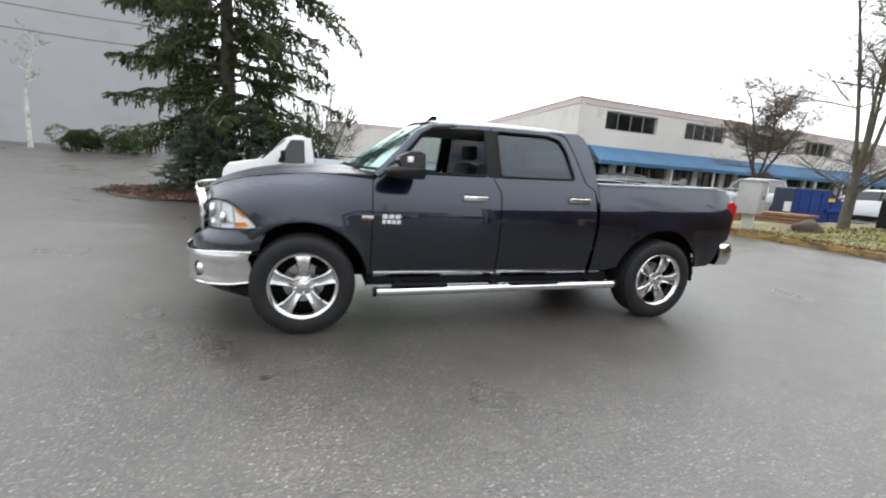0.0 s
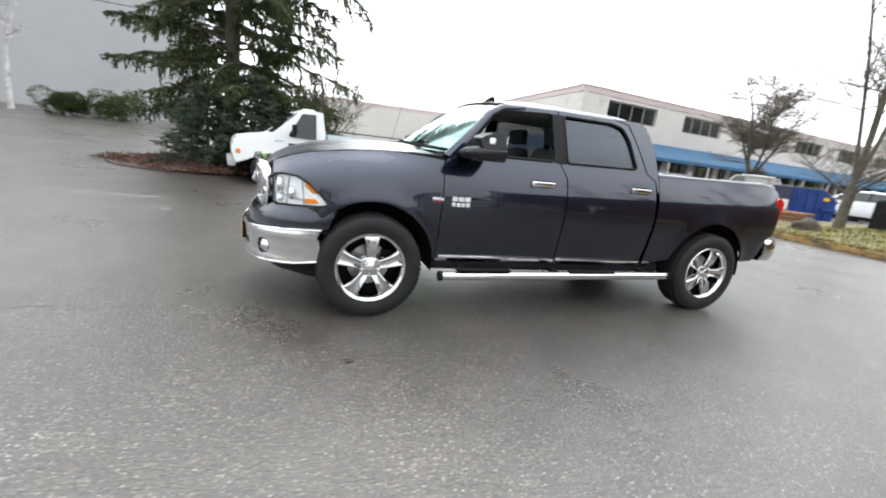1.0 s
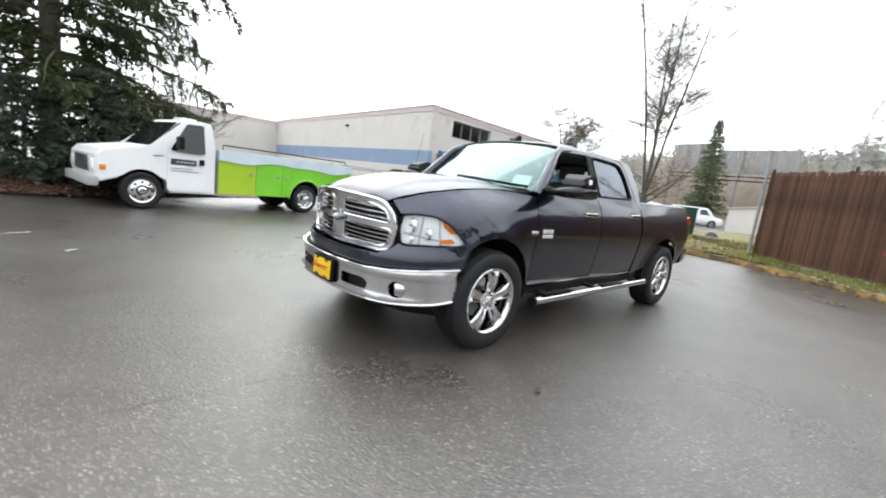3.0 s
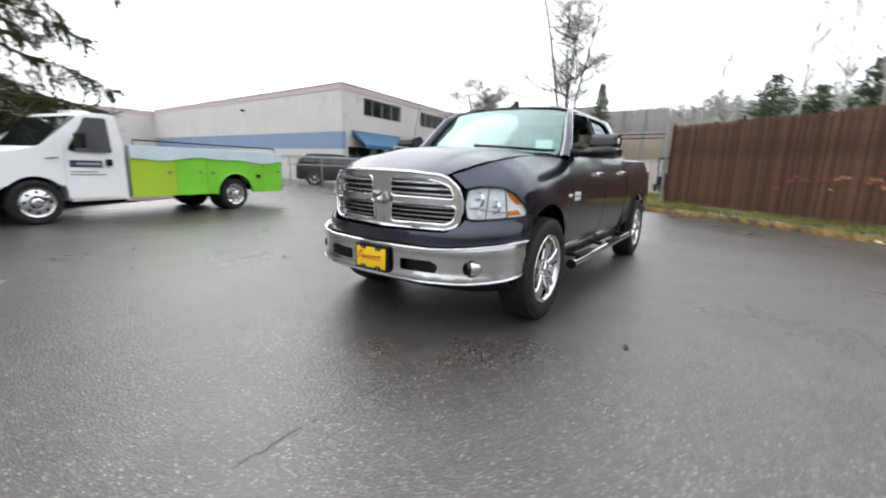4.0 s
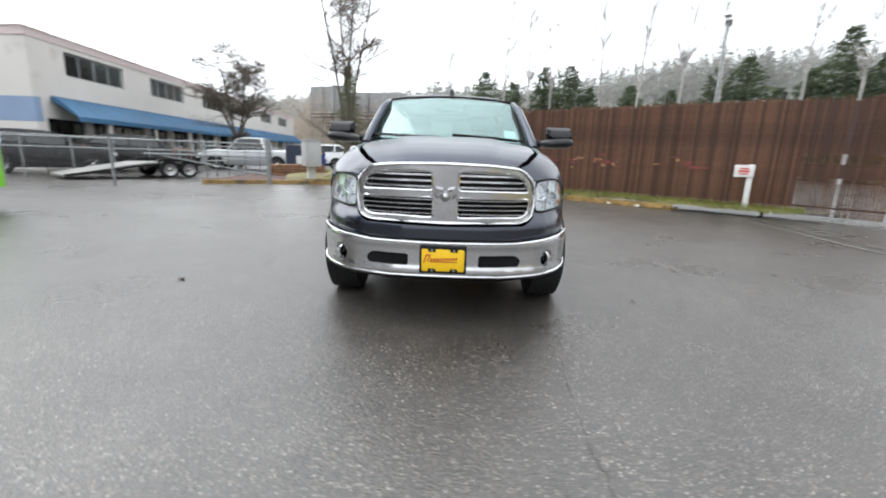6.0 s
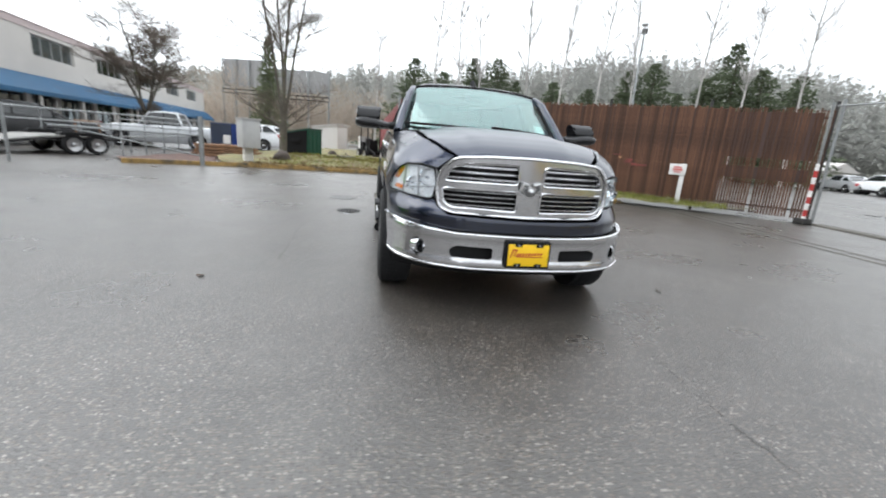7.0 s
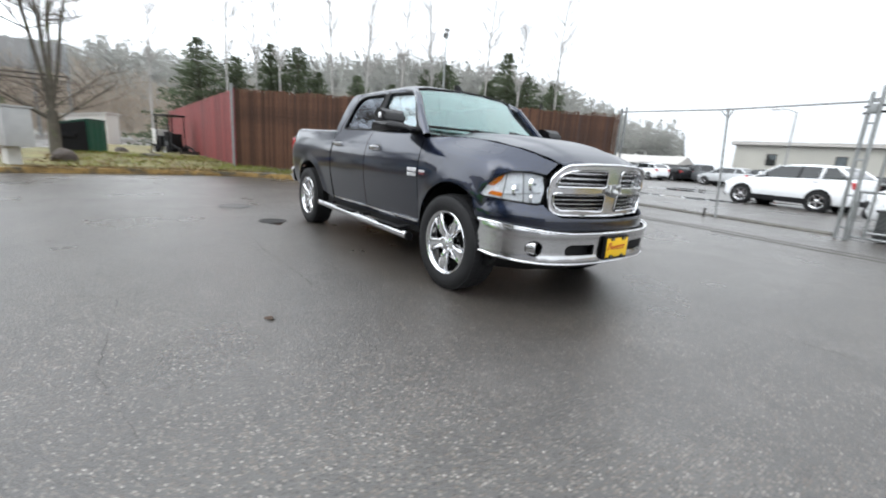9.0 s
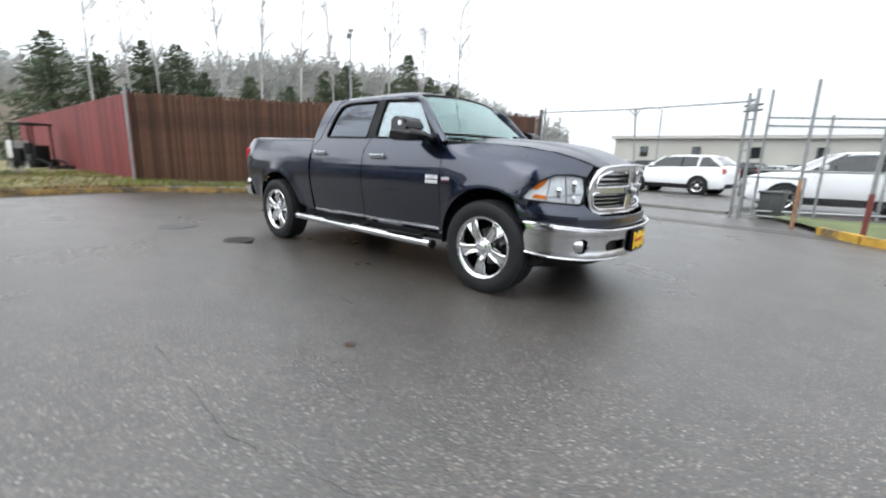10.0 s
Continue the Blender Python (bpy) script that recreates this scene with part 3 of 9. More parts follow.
def build_pickup():
    T = thing("pickup_truck", "dark navy crew-cab pickup truck standing on wet asphalt", "truck")
    P = lambda name, bm, mat, parent=T, label="", **k: part(name, bm, mat, parent, label, **k)
    # plan of the nose, as arc length from the middle
    nose_y = (0, 0.15, 0.3, 0.42, 0.52, 0.62, 0.72, 0.81, 0.88, 0.93, 0.955, 0.965)
    nose_x = (-2.665, -2.66, -2.648, -2.625, -2.593, -2.545, -2.475, -2.385, -2.29, -2.185, -2.09, -1.95)
    nose_s = [0.0]
    for k in range(1, len(nose_y)):
        nose_s.append(nose_s[-1] + math.hypot(nose_y[k] - nose_y[k - 1], nose_x[k] - nose_x[k - 1]))
    bump_y = (0, 0.2, 0.38, 0.52, 0.64, 0.75, 0.84, 0.905, 0.945, 0.965, 0.970)
    bump_x = (-2.775, -2.770, -2.752, -2.722, -2.676, -2.606, -2.516, -2.416, -2.31, -2.21, -2.12)
    bump_s = [0.0]
    for k in range(1, len(bump_y)):
        bump_s.append(bump_s[-1] + math.hypot(bump_y[k] - bump_y[k - 1], bump_x[k] - bump_x[k - 1]))

    def S_of(y):
        return math.copysign(lerp_table(abs(y), nose_y, nose_s), y)

    def B_of(y):
        return math.copysign(lerp_table(abs(y), bump_y, bump_s), y)

    def nose(off=0.0, lean=0.14):
        def f(s, z):
            x, y = lerp_table(abs(s), nose_s, nose_x), math.copysign(lerp_table(abs(s), nose_s, nose_y), s)
            return x + (z - 0.95) * lean * max(0, 1 - abs(s) / 1.1) - off, y * (1 + off * 0.6), z
        return f

    # hood
    hx = [-2.60, -2.56, -2.5, -2.42, -2.2, -1.9, -1.6, -1.26]
    right = [(x, 0.696 * taper(x) - 0.003) for x in hx[1:]]
    right = [(-2.605, 0.25), (-2.592, 0.42)] + right
    outer = right + [(-1.36, 0.45), (-1.42, 0.2)]
    outer = outer + [(x, -y) for x, y in outer[::-1]]
    skin("hood", outer, lambda x, y: (x, y, hood_z(x, y)), "navy", T, du=0.05, dv=0.045, h=0.02)
    b = bmesh.new()
    box(b, -1.50, -1.02, -0.76, 0.76, 1.26, 1.335, 0.02)
    P("cowl", b, "trim")
    # front fenders, doors, bed sides on both flanks
    for s in (-1, 1):
        side = lambda x, z, s=s: (x, s * flank(x, z), z)
        upper = lambda x, z, s=s: (x, s * greenhouse(x, z), z)
        sg = -1 if s > 0 else 1
        kw = dict(sign=sg, du=0.06, dv=0.04, h=0.05)
        lamp_edge = [(-2.40, crown(-2.40) - 0.048), (-2.535, crown(-2.535) - 0.048), (-2.53, 1.064), (-2.46, 1.084), (-2.345, 1.078), (-2.268, 1.036), (-2.20, 0.962), (-2.135, 0.887), (-2.19, 0.860), (-2.27, 0.845)]
        fender = [(-1.245, 0.50), (-1.245, 1.30), (-1.5, 1.318)] + [(x, crown(x) - 0.048) for x in (-1.7, -1.9, -2.1, -2.25)] + lamp_edge + [(-2.295, 0.70), (-2.262, 0.66)]
        fender += [p for p in arc(FX, HUB, 0.525, 154, 6, 18)]
        fender += [(-1.268, 0.44)]
        skin("fender", fender, side, "navy", T, **kw)
        win_f = rounded([(-1.075, 1.375), (-0.79, 1.715), (-0.70, 1.765), (-0.205, 1.795), (-0.205, 1.385)], 0.035)
        door_f = [(-1.236, 0.455), (-1.236, 1.29), (-1.13, 1.375), (-0.845, 1.725), (-0.72, 1.81), (-0.145, 1.838), (-0.150, 1.36), (-0.085, 1.25), (-0.075, 0.455)]
        df = skin("door", door_f, upper, "navy", T, holes=[win_f], **kw)
        win_r = rounded([(-0.075, 1.385), (-0.085, 1.795), (0.44, 1.795), (0.575, 1.765), (0.64, 1.66), (0.705, 1.40)], 0.035)
        door_r = [(-0.063, 0.455), (-0.073, 1.25), (-0.138, 1.36), (-0.133, 1.838), (0.48, 1.838), (0.65, 1.80), (0.715, 1.66), (0.82, 1.37), (0.925, 1.30), (0.945, 1.0), (0.94, 0.70), (0.92, 0.455)]
        dr = skin("door", door_r, upper, "navy", T, holes=[win_r], **kw)
        # black pillar and window surrounds
        skin("pillar_cover", [(-0.20, 1.375), (-0.20, 1.80), (-0.08, 1.80), (-0.08, 1.375)], lambda x, z, s=s: (x, s * (greenhouse(x, z) + 0.004), z), "trim", T, sign=sg, thick=0.004)
        for d, w in ((df, win_f), (dr, win_r)):
            ring = bmesh.new()
            pts = [(x, s * (greenhouse(x, z) + 0.003), z) for x, z in w]
            tube(ring, pts + [pts[0]], 0.011, 6, caps=False)
            part("window_seal", ring, "trim", d)
        inset = lambda x, z, s=s: (x, s * (greenhouse(x, z) - 0.014), z)
        if s > 0:
            g = skin("window", [(x, z) for x, z in win_f], inset, "clear", df, sign=sg, thick=0.004, label="clear raised side window")
            g.visible_shadow = False
        g = skin("window", [(x, z) for x, z in win_r], inset, "tint", dr, sign=sg, thick=0.004, label="dark tinted side window")
        # handles
        for d, hx0, hz in ((df, -0.337, 1.183), (dr, 0.735, 1.205)):
            hb = bmesh.new()
            y = flank(hx0, hz)
            box(hb, hx0 - 0.115, hx0 + 0.115, s * (y - 0.01), s * (y + 0.035), hz - 0.022, hz + 0.022, 0.012, 3)
            part("door_handle", hb, "chrome", d, "chrome pull handle")
            cup = bmesh.new()
            box(cup, hx0 - 0.10, hx0 + 0.085, s * (y - 0.03), s * (y + 0.0035), hz - 0.036, hz + 0.032, 0.012)
            part("handle_cup", cup, "trim", d)
        # chrome strip low on the doors, black sill, step bar
        for k, (xa, xb) in enumerate(((-1.215, -0.080), (-0.058, 0.915))):
            sb = bmesh.new()
            box(sb, xa, xb, s * 0.875, s * 0.916, 0.492, 0.517, 0.006)
            part("trim_strip", sb, "chrome", df if k == 0 else dr, "bright strip along the sill")
        sill = bmesh.new()
        box(sill, -1.27, 1.20, s * 0.77, s * 0.885, 0.385, 0.485, 0.02)
        P("sill", sill, "trim")
        bar = bmesh.new()
        yb = s * 1.005
        tube(bar, [(-1.20, yb, 0.362), (1.20, yb, 0.390)], 0.039, 16)
        sb = P("step_bar", bar, "bright_rim", label="polished tubular step bar")
        for xa, xb, zz in ((-1.222, -1.192, 0.362), (1.192, 1.225, 0.390)):
            cap = bmesh.new()
            tube(cap, [(xa, yb, zz), (xb, yb, zz)], 0.042, 16)
            part("end_cap", cap, "trim", sb)
        for px in (-0.82, 0.30):
            pad = bmesh.new()
            box(pad, px - 0.25, px + 0.25, yb - 0.036, yb + 0.036, 0.412, 0.428, 0.006)
            part("step_pad", pad, "trim", sb)
        for px in (-1.0, -0.1, 0.95):
            br = bmesh.new()
            box(br, px - 0.03, px + 0.03, s * 0.70, s * 1.0, 0.395, 0.43, 0.005)
            part("bracket", br, "trim", sb)
        # bed side
        bed = [(0.975, 0.455), (0.978, 1.0), (0.975, 1.355), (1.6, 1.365), (2.4, 1.385), (2.60, 1.385), (2.70, 1.33), (2.735, 1.2), (2.70, 0.85), (2.61, 0.81), (2.56, 0.62), (2.50, 0.55), (2.36, 0.54)]
        bed += arc(RX, HUB, 0.53, 14, 166, 18)
        skin("bed_side", bed, side, "navy", T, **kw)
        rail = bmesh.new()
        tube(rail, [(0.98, s * 0.835, 1.362), (1.6, s * 0.835, 1.372), (2.45, s * 0.83, 1.392), (2.66, s * 0.80, 1.375)], 0.042, 8, flat=0.5)
        P("bed_rail", rail, "navy", label="glossy bed rail cap")
        inn = bmesh.new()
        box(inn, 1.0, 2.70, s * 0.72, s * 0.76, 0.86, 1.355)
        P("bed_wall", inn, "underbody")
        # tail lamp
        tl = bmesh.new()
        prism(tl, rounded([(2.655, 0.86), (2.735, 0.90), (2.775, 1.22), (2.70, 1.275), (2.645, 1.24)], 0.02), lambda u, v, d, s=s: (u, s * d, v), 0.78, 0.915)
        P("tail_lamp", tl, "red_lens", label="red tail lamp lens")
        # rear bumper end
        rb = bmesh.new()
        pl = [(0.0, 2.96), (0.35, 2.96), (0.62, 2.945), (0.82, 2.90), (0.925, 2.81), (0.952, 2.70), (0.955, 2.60)]
        rings = []
        for y, x in pl:
            k = min(1.0, max(0.0, (y - 0.8) / 0.15))
            rings.append([rb.verts.new((x - dx * (1 - k), s * (y - dx * k), z)) for dx, z in ((0.16, 0.80), (0.03, 0.80), (0.0, 0.76), (0.0, 0.64), (0.04, 0.56), (0.16, 0.56))])
        for a, c in zip(rings, rings[1:]):
            for k in range(5):
                rb.faces.new((a[k], a[k + 1], c[k + 1], c[k]))
        rb.faces.new(rings[-1])
        P("rear_bumper", rb, "chrome")
        # A pillar and rear quarter of the cab
        ap = bmesh.new()
        tube(ap, [(-1.20, s * 0.85, 1.315), (-1.02, s * 0.80, 1.50), (-0.83, s * 0.725, 1.715), (-0.70, s * 0.680, 1.785), (-0.48, s * 0.668, 1.812)], [0.05, 0.045, 0.040, 0.034, 0.022], 10)
        P("pillar", ap, "navy")
        quarter = [(0.935, 1.305), (0.832, 1.375), (0.727, 1.665), (0.662, 1.81), (0.49, 1.845), (0.80, 1.845), (0.865, 1.81), (0.905, 1.74), (0.94, 1.58), (0.965, 1.365), (0.968, 1.2), (0.952, 1.2)]
        skin("quarter_panel", quarter, upper, "navy", T, **kw)
        # wheel arch liner
        for hx0 in (FX, RX):
            ln = bmesh.new()
            a0 = arc(hx0, HUB, 0.515, -4, 184, 16)
            for (xa, za), (xb, zb) in zip(a0, a0[1:]):
                q = [ln.verts.new(v) for v in ((xa, s * 0.50, za), (xb, s * 0.50, zb), (xb, s * 0.93, zb), (xa, s * 0.93, za))]
                ln.faces.new(q)
            wall = [ln.verts.new((x, s * 0.50, z)) for x, z in a0]
            ln.faces.new(wall)
            bmesh.ops.remove_doubles(ln, verts=ln.verts[:], dist=0.001)
            P("wheel_liner", ln, "underbody")
        # head lamp
        poly = [(S_of(y), z) for y, z in ((0.650, 1.055), (0.74, 1.075), (0.83, 1.072), (0.890, 1.030), (0.928, 0.957), (0.950, 0.887), (0.935, 0.866), (0.82, 0.85), (0.70, 0.838), (0.655, 0.845), (0.635, 0.95))]
        poly = [(s * u, v) for u, v in rounded(poly, 0.025)]
        if s < 0:
            poly = poly[::-1]
        hl = thing("head_lamp", "", "")
        hl.parent = T
        hl["label"] = "clear head lamp with amber corner"
        skin("reflector", poly, nose(-0.022), "reflector", hl, sign=-1, thick=0.02, du=0.05, dv=0.05)
        lens = skin("lens", poly, nose(0.004), "lamp_glass", hl, sign=-1, thick=0.004, du=0.05, dv=0.05)
        lens.visible_shadow = False
        edge = bmesh.new()
        f = nose(0.0)
        pts = [f(u, v) for u, v in poly]
        tube(edge, pts + [pts[0]], 0.008, 6, caps=False)
        part("bezel", edge, "trim", hl)
        am = [(s * S_of(y), z) for y, z in ((0.878, 1.040), (0.904, 0.997), (0.922, 0.958), (0.900, 0.954), (0.874, 0.995), (0.856, 1.046))]
        skin("turn_signal", am if s > 0 else am[::-1], nose(-0.012), "amber", hl, sign=-1, thick=0.01, label="amber turn signal")
        am = [(s * S_of(y), z) for y, z in ((0.860, 0.905), (0.905, 0.915), (0.918, 0.885), (0.865, 0.875))]
        skin("side_marker", am if s > 0 else am[::-1], nose(-0.014), "amber", hl, sign=-1, thick=0.01, label="small amber side marker")
        for yy, zz, rr, mat in ((0.708, 0.985, 0.056, "chrome"), (0.800, 0.935, 0.046, "chrome"), (0.712, 0.885, 0.030, "badge")):
            bowl = bmesh.new()
            px, py, pz = nose(-0.02)(s * S_of(yy), zz)
            turn = Matrix.Translation((px + 0.006, py, pz)) @ Matrix.Rotation(radians(-90 + s * 14), 4, "Z")
            lathe(bowl, [(0.0, -0.030), (rr * 0.16, -0.028), (rr * 0.20, 0.016), (rr * 0.45, 0.012), (rr * 0.8, -0.006), (rr * 0.98, -0.024), (rr * 1.06, -0.026), (rr * 1.08, 0.0)], 24, m=turn)
            part("bulb_bowl", bowl, mat, hl)
        # steps between the bowls
        for y0, z0, y1, z1 in ((0.765, 1.06, 0.755, 0.85), (0.66, 0.925, 0.86, 0.895), (0.845, 1.05, 0.862, 0.86)):
            step = bmesh.new()
            tube(step, [nose(-0.018)(s * S_of(y0 + (y1 - y0) * k / 5), z0 + (z1 - z0) * k / 5) for k in range(6)], 0.006, 6)
            part("divider", step, "satin", hl)
        # mirror
        mi = thing("side_mirror", "", "")
        mi.parent = T
        mi["label"] = "large black folding tow mirror"
        am_ = bmesh.new()
        tube(am_, [(-1.08, s * 0.84, 1.375), (-1.06, s * 0.90, 1.37), (-1.03, s * 0.97, 1.372)], [0.062, 0.055, 0.045], 12, flat=0.7)
        part("arm", am_, "trim", mi)
        # long lower shell that tapers towards the door, with the upper cap on its outer half
        lo = bmesh.new()
        rings = []
        for y, xf, z0, z1 in ((0.93, -1.13, 1.338, 1.398), (0.99, -1.16, 1.332, 1.412), (1.08, -1.185, 1.330, 1.428), (1.20, -1.185, 1.332, 1.436), (1.25, -1.165, 1.342, 1.430), (1.268, -1.13, 1.36, 1.415)):
            xb, zm = -0.885, (z0 + z1) / 2
            rings.append([lo.verts.new((x, s * y, z)) for x, z in ((xb, z0), (xf + 0.09, z0), (xf + 0.03, z0 + 0.012), (xf, zm - 0.012), (xf, zm + 0.012), (xf + 0.03, z1 - 0.010), (xf + 0.09, z1), (xb, z1))])
        for p, q in zip(rings, rings[1:]):
            for i in range(8):
                lo.faces.new((p[i], p[(i + 1) % 8], q[(i + 1) % 8], q[i]))
        lo.faces.new(rings[0])
        lo.faces.new(rings[-1])
        part("housing", lo, "black_paint", mi, sharp=50)
        up = bmesh.new()
        prism(up, rounded([(-1.105, 1.425), (-0.89, 1.425), (-0.89, 1.540), (-0.99, 1.546), (-1.08, 1.505)], 0.03), lambda u, v, d, s=s: (u, s * (d - 0.10 * (v - 1.425)), v), 1.03, 1.258, 0.018)
        part("cap", up, "black_paint", mi)
        rf = bmesh.new()
        box(rf, -1.03, -0.985, s * 1.235, s * 1.262, 1.46, 1.505, 0.01)
        part("marker", rf, "reflector", mi, "pale corner marker")
        mg = bmesh.new()
        box(mg, -0.884, -0.879, s * 1.04, s * 1.245, 1.345, 1.525, 0.002)
        part("mirror_glass", mg, "chrome", mi)
        # badges: plain bright blocks where the lettering is
        x0 = -1.165 if s < 0 else -1.225
        for z, n, hgt in ((1.003, 3, 0.036), (0.958, 4, 0.034)):
            for k in range(n):
                bb = bmesh.new()
                xa = x0 + 0.006 + k * 0.165 / n
                box(bb, xa, xa + 0.165 / n - 0.009, s * (flank(xa, z) - 0.004), s * (flank(xa, z) + 0.009), z - hgt / 2, z + hgt / 2, 0.004, 1)
                P("badge", bb, "badge")
        xa = -1.325 if s < 0 else -1.36
        for k in range(4):
            bb = bmesh.new()
            box(bb, xa + k * 0.024, xa + k * 0.024 + 0.02, s * (flank(-1.32, 0.99) - 0.006), s * (flank(-1.32, 0.99) + 0.007), 0.983, 1.006, 0.003, 1)
            P("badge", bb, "badge")
        bb = bmesh.new()
        box(bb, xa, xa + 0.092, s * (flank(-1.32, 0.97) - 0.006), s * (flank(-1.32, 0.97) + 0.006), 0.966, 0.977, 0.003, 1)
        P("badge", bb, "dark_red")
    # roof
    roof = [(-0.74, 0.0), (-0.73, 0.3), (-0.69, 0.5), (-0.63, 0.63), (-0.5, 0.668), (0.3, 0.672), (0.70, 0.672), (0.84, 0.655), (0.90, 0.60), (0.915, 0.3), (0.92, 0.0)]
    roof = roof + [(x, -y) for x, y in roof[-2:0:-1]]
    def roof_z(x, y):
        return 1.905 - 0.028 * (abs(y) / 0.67) ** 2 - 0.047 * min(1.02, abs(y) / 0.67) ** 10 - 0.05 * max(0, (x - 0.52) / 0.37) ** 2 - 0.055 * max(0, (-0.30 - x) / 0.45) ** 2
    skin("roof", roof, lambda x, y: (x, y, roof_z(x, y)), "navy", T, du=0.06, dv=0.06)
    hd = bmesh.new()
    box(hd, -0.62, 0.70, -0.62, 0.62, 1.775, 1.80, 0.01)
    P("headliner", hd, "headliner")
    # windshield: ruled between cowl and roof edge
    def screen(y, t):
        yb = y * (1.20 - 0.20 * t)
        xb, xt = -1.475 + 0.33 * (abs(y) / 0.66) ** 2.2, -0.755 + 0.07 * (abs(y) / 0.66) ** 2.2
        zb, zt = 1.335, 1.845 - 0.035 * (abs(y) / 0.66) ** 2
        return xb + (xt - xb) * t, yb, zb + (zt - zb) * t + 0.02 * math.sin(math.pi * t)
    ws = rounded([(-0.66, 0.0), (0.66, 0.0), (0.66, 1.0), (-0.66, 1.0)], 0.04)
    g = skin("windshield", ws, screen, "screen_glass", T, sign=-1, thick=0.006, du=0.08, dv=0.08)
    g.visible_shadow = False
    ring = bmesh.new()
    pts = [screen(u, v) for u, v in rounded([(-0.66, 0.0), (-0.66, 0.33), (-0.66, 0.66), (-0.66, 1.0), (-0.33, 1.0), (0, 1.0), (0.33, 1.0), (0.66, 1.0), (0.66, 0.66), (0.66, 0.33), (0.66, 0.0), (0.33, 0), (0, 0.0), (-0.33, 0)], 0.04, 3)]
    tube(ring, pts + [pts[0]], 0.013, 6, caps=False)
    P("windshield_seal", ring, "trim")
    st = bmesh.new()
    q = [screen(y, t) for y, t in ((-0.59, 0.13), (-0.475, 0.13), (-0.475, 0.30), (-0.59, 0.30))]
    st.faces.new([st.verts.new((x + 0.010, y, z - 0.008)) for x, y, z in q])
    st.faces.new([st.verts.new((x + 0.014, y, z - 0.007)) for x, y, z in q][::-1])
    P("sticker", st, "paper", label="white paper sticker behind the windshield")
    mv = bmesh.new()
    box(mv, -0.80, -0.74, -0.13, 0.13, 1.70, 1.775, 0.015)
    P("rear_view_mirror", mv, "trim")
    for y0, y1 in ((-0.62, -0.02), (0.06, 0.66)):
        wp = bmesh.new()
        a = [Vector(screen(y0 + (y1 - y0) * k / 6, 0.05 + 0.05 * k / 6)) + Vector((-0.02, 0, 0.024)) for k in range(7)]
        tube(wp, a, 0.014, 6)
        p0 = Vector(screen(y0 * 0.55 + y1 * 0.45, -0.03)) + Vector((-0.03, 0, 0.02))
        tube(wp, [p0, (a[3] + p0) / 2 + Vector((-0.01, 0, 0.01)), a[3]], 0.009, 6)
        P("wiper", wp, "trim")
    # back of the cab with its window, bed floor, tailgate
    bk = bmesh.new()
    for y0, y1, z0, z1 in ((-0.85, 0.85, 0.7, 1.38), (-0.80, -0.60, 1.38, 1.72), (0.60, 0.80, 1.38, 1.72), (-0.63, 0.63, 1.70, 1.82)):
        prism(bk, [(y0, z0), (y1, z0), (y1 * (0.86 if z1 > 1.5 and z0 < 1.5 else 1), z1), (y0 * (0.86 if z1 > 1.5 and z0 < 1.5 else 1), z1)], lambda u, v, d: (d - 0.16 * max(0, v - 1.36), u, v), 0.925, 0.96)
    P("cab_back", bk, "navy")
    rw = bmesh.new()
    prism(rw, [(-0.61, 1.375), (0.61, 1.375), (0.57, 1.705), (-0.57, 1.705)], lambda u, v, d: (d - 0.16 * (v - 1.36), u, v), 0.938, 0.944)
    P("rear_window", rw, "clear").visible_shadow = False
    fl = bmesh.new()
    box(fl, 0.99, 2.72, -0.74, 0.74, 0.84, 0.88)
    P("bed_floor", fl, "underbody")
    tg = bmesh.new()
    box(tg, 2.68, 2.755, -0.775, 0.775, 0.83, 1.385, 0.02)
    P("tailgate", tg, "navy")
    # chassis and floor
    for nm, dims in (("frame_rail", (-2.45, 2.75, -0.50, -0.40, 0.40, 0.56)), ("frame_rail", (-2.45, 2.75, 0.40, 0.50, 0.40, 0.56)), ("cab_floor", (-1.25, 0.90, -0.86, 0.86, 0.52, 0.60)), ("firewall", (-1.30, -1.24, -0.84, 0.84, 0.55, 1.25)), ("engine", (-2.35, -1.35, -0.48, 0.48, 0.45, 1.05)), ("gearbox", (-1.3, 0.4, -0.18, 0.18, 0.33, 0.55)), ("fuel_tank", (0.2, 1.1, -0.7, -0.2, 0.36, 0.56)), ("axle_housing", (1.70, 1.87, -0.72, 0.72, 0.34, 0.49)), ("skid_plate", (-2.50, -1.6, -0.42, 0.42, 0.33, 0.38)), ("cross_member", (-2.44, -2.36, -0.55, 0.55, 0.45, 1.02))):
        c = bmesh.new()
        box(c, *dims, 0.015)
        P(nm, c, "underbody")
    ex = bmesh.new()
    tube(ex, [(0.9, 0.35, 0.40), (2.0, 0.42, 0.46), (2.5, 0.55, 0.46), (2.80, 0.58, 0.46)], 0.045, 12)
    P("exhaust_pipe", ex, "satin")
    # cabin
    for y in (-0.40, 0.40):
        sc = bmesh.new()
        box(sc, -0.62, -0.10, y - 0.27, y + 0.27, 0.72, 0.94, 0.06, 3)
        box(sc, 0, 0.16, y - 0.25, y + 0.25, 0, 0.68, 0.06, 3, m=Matrix.Translation((-0.20, 0, 0.85)) @ Matrix.Rotation(radians(14), 4, "Y"))
        sc2 = P("seat", sc, "cloth")
        hr = bmesh.new()
        box(hr, 0.0, 0.11, y - 0.15, y + 0.15, 1.535, 1.70, 0.045, 3)
        tube(hr, [(0.045, y - 0.07, 1.44), (0.05, y - 0.07, 1.56)], 0.008, 6)
        tube(hr, [(0.045, y + 0.07, 1.44), (0.05, y + 0.07, 1.56)], 0.008, 6)
        part("headrest", hr, "cloth", sc2)
    rs = bmesh.new()
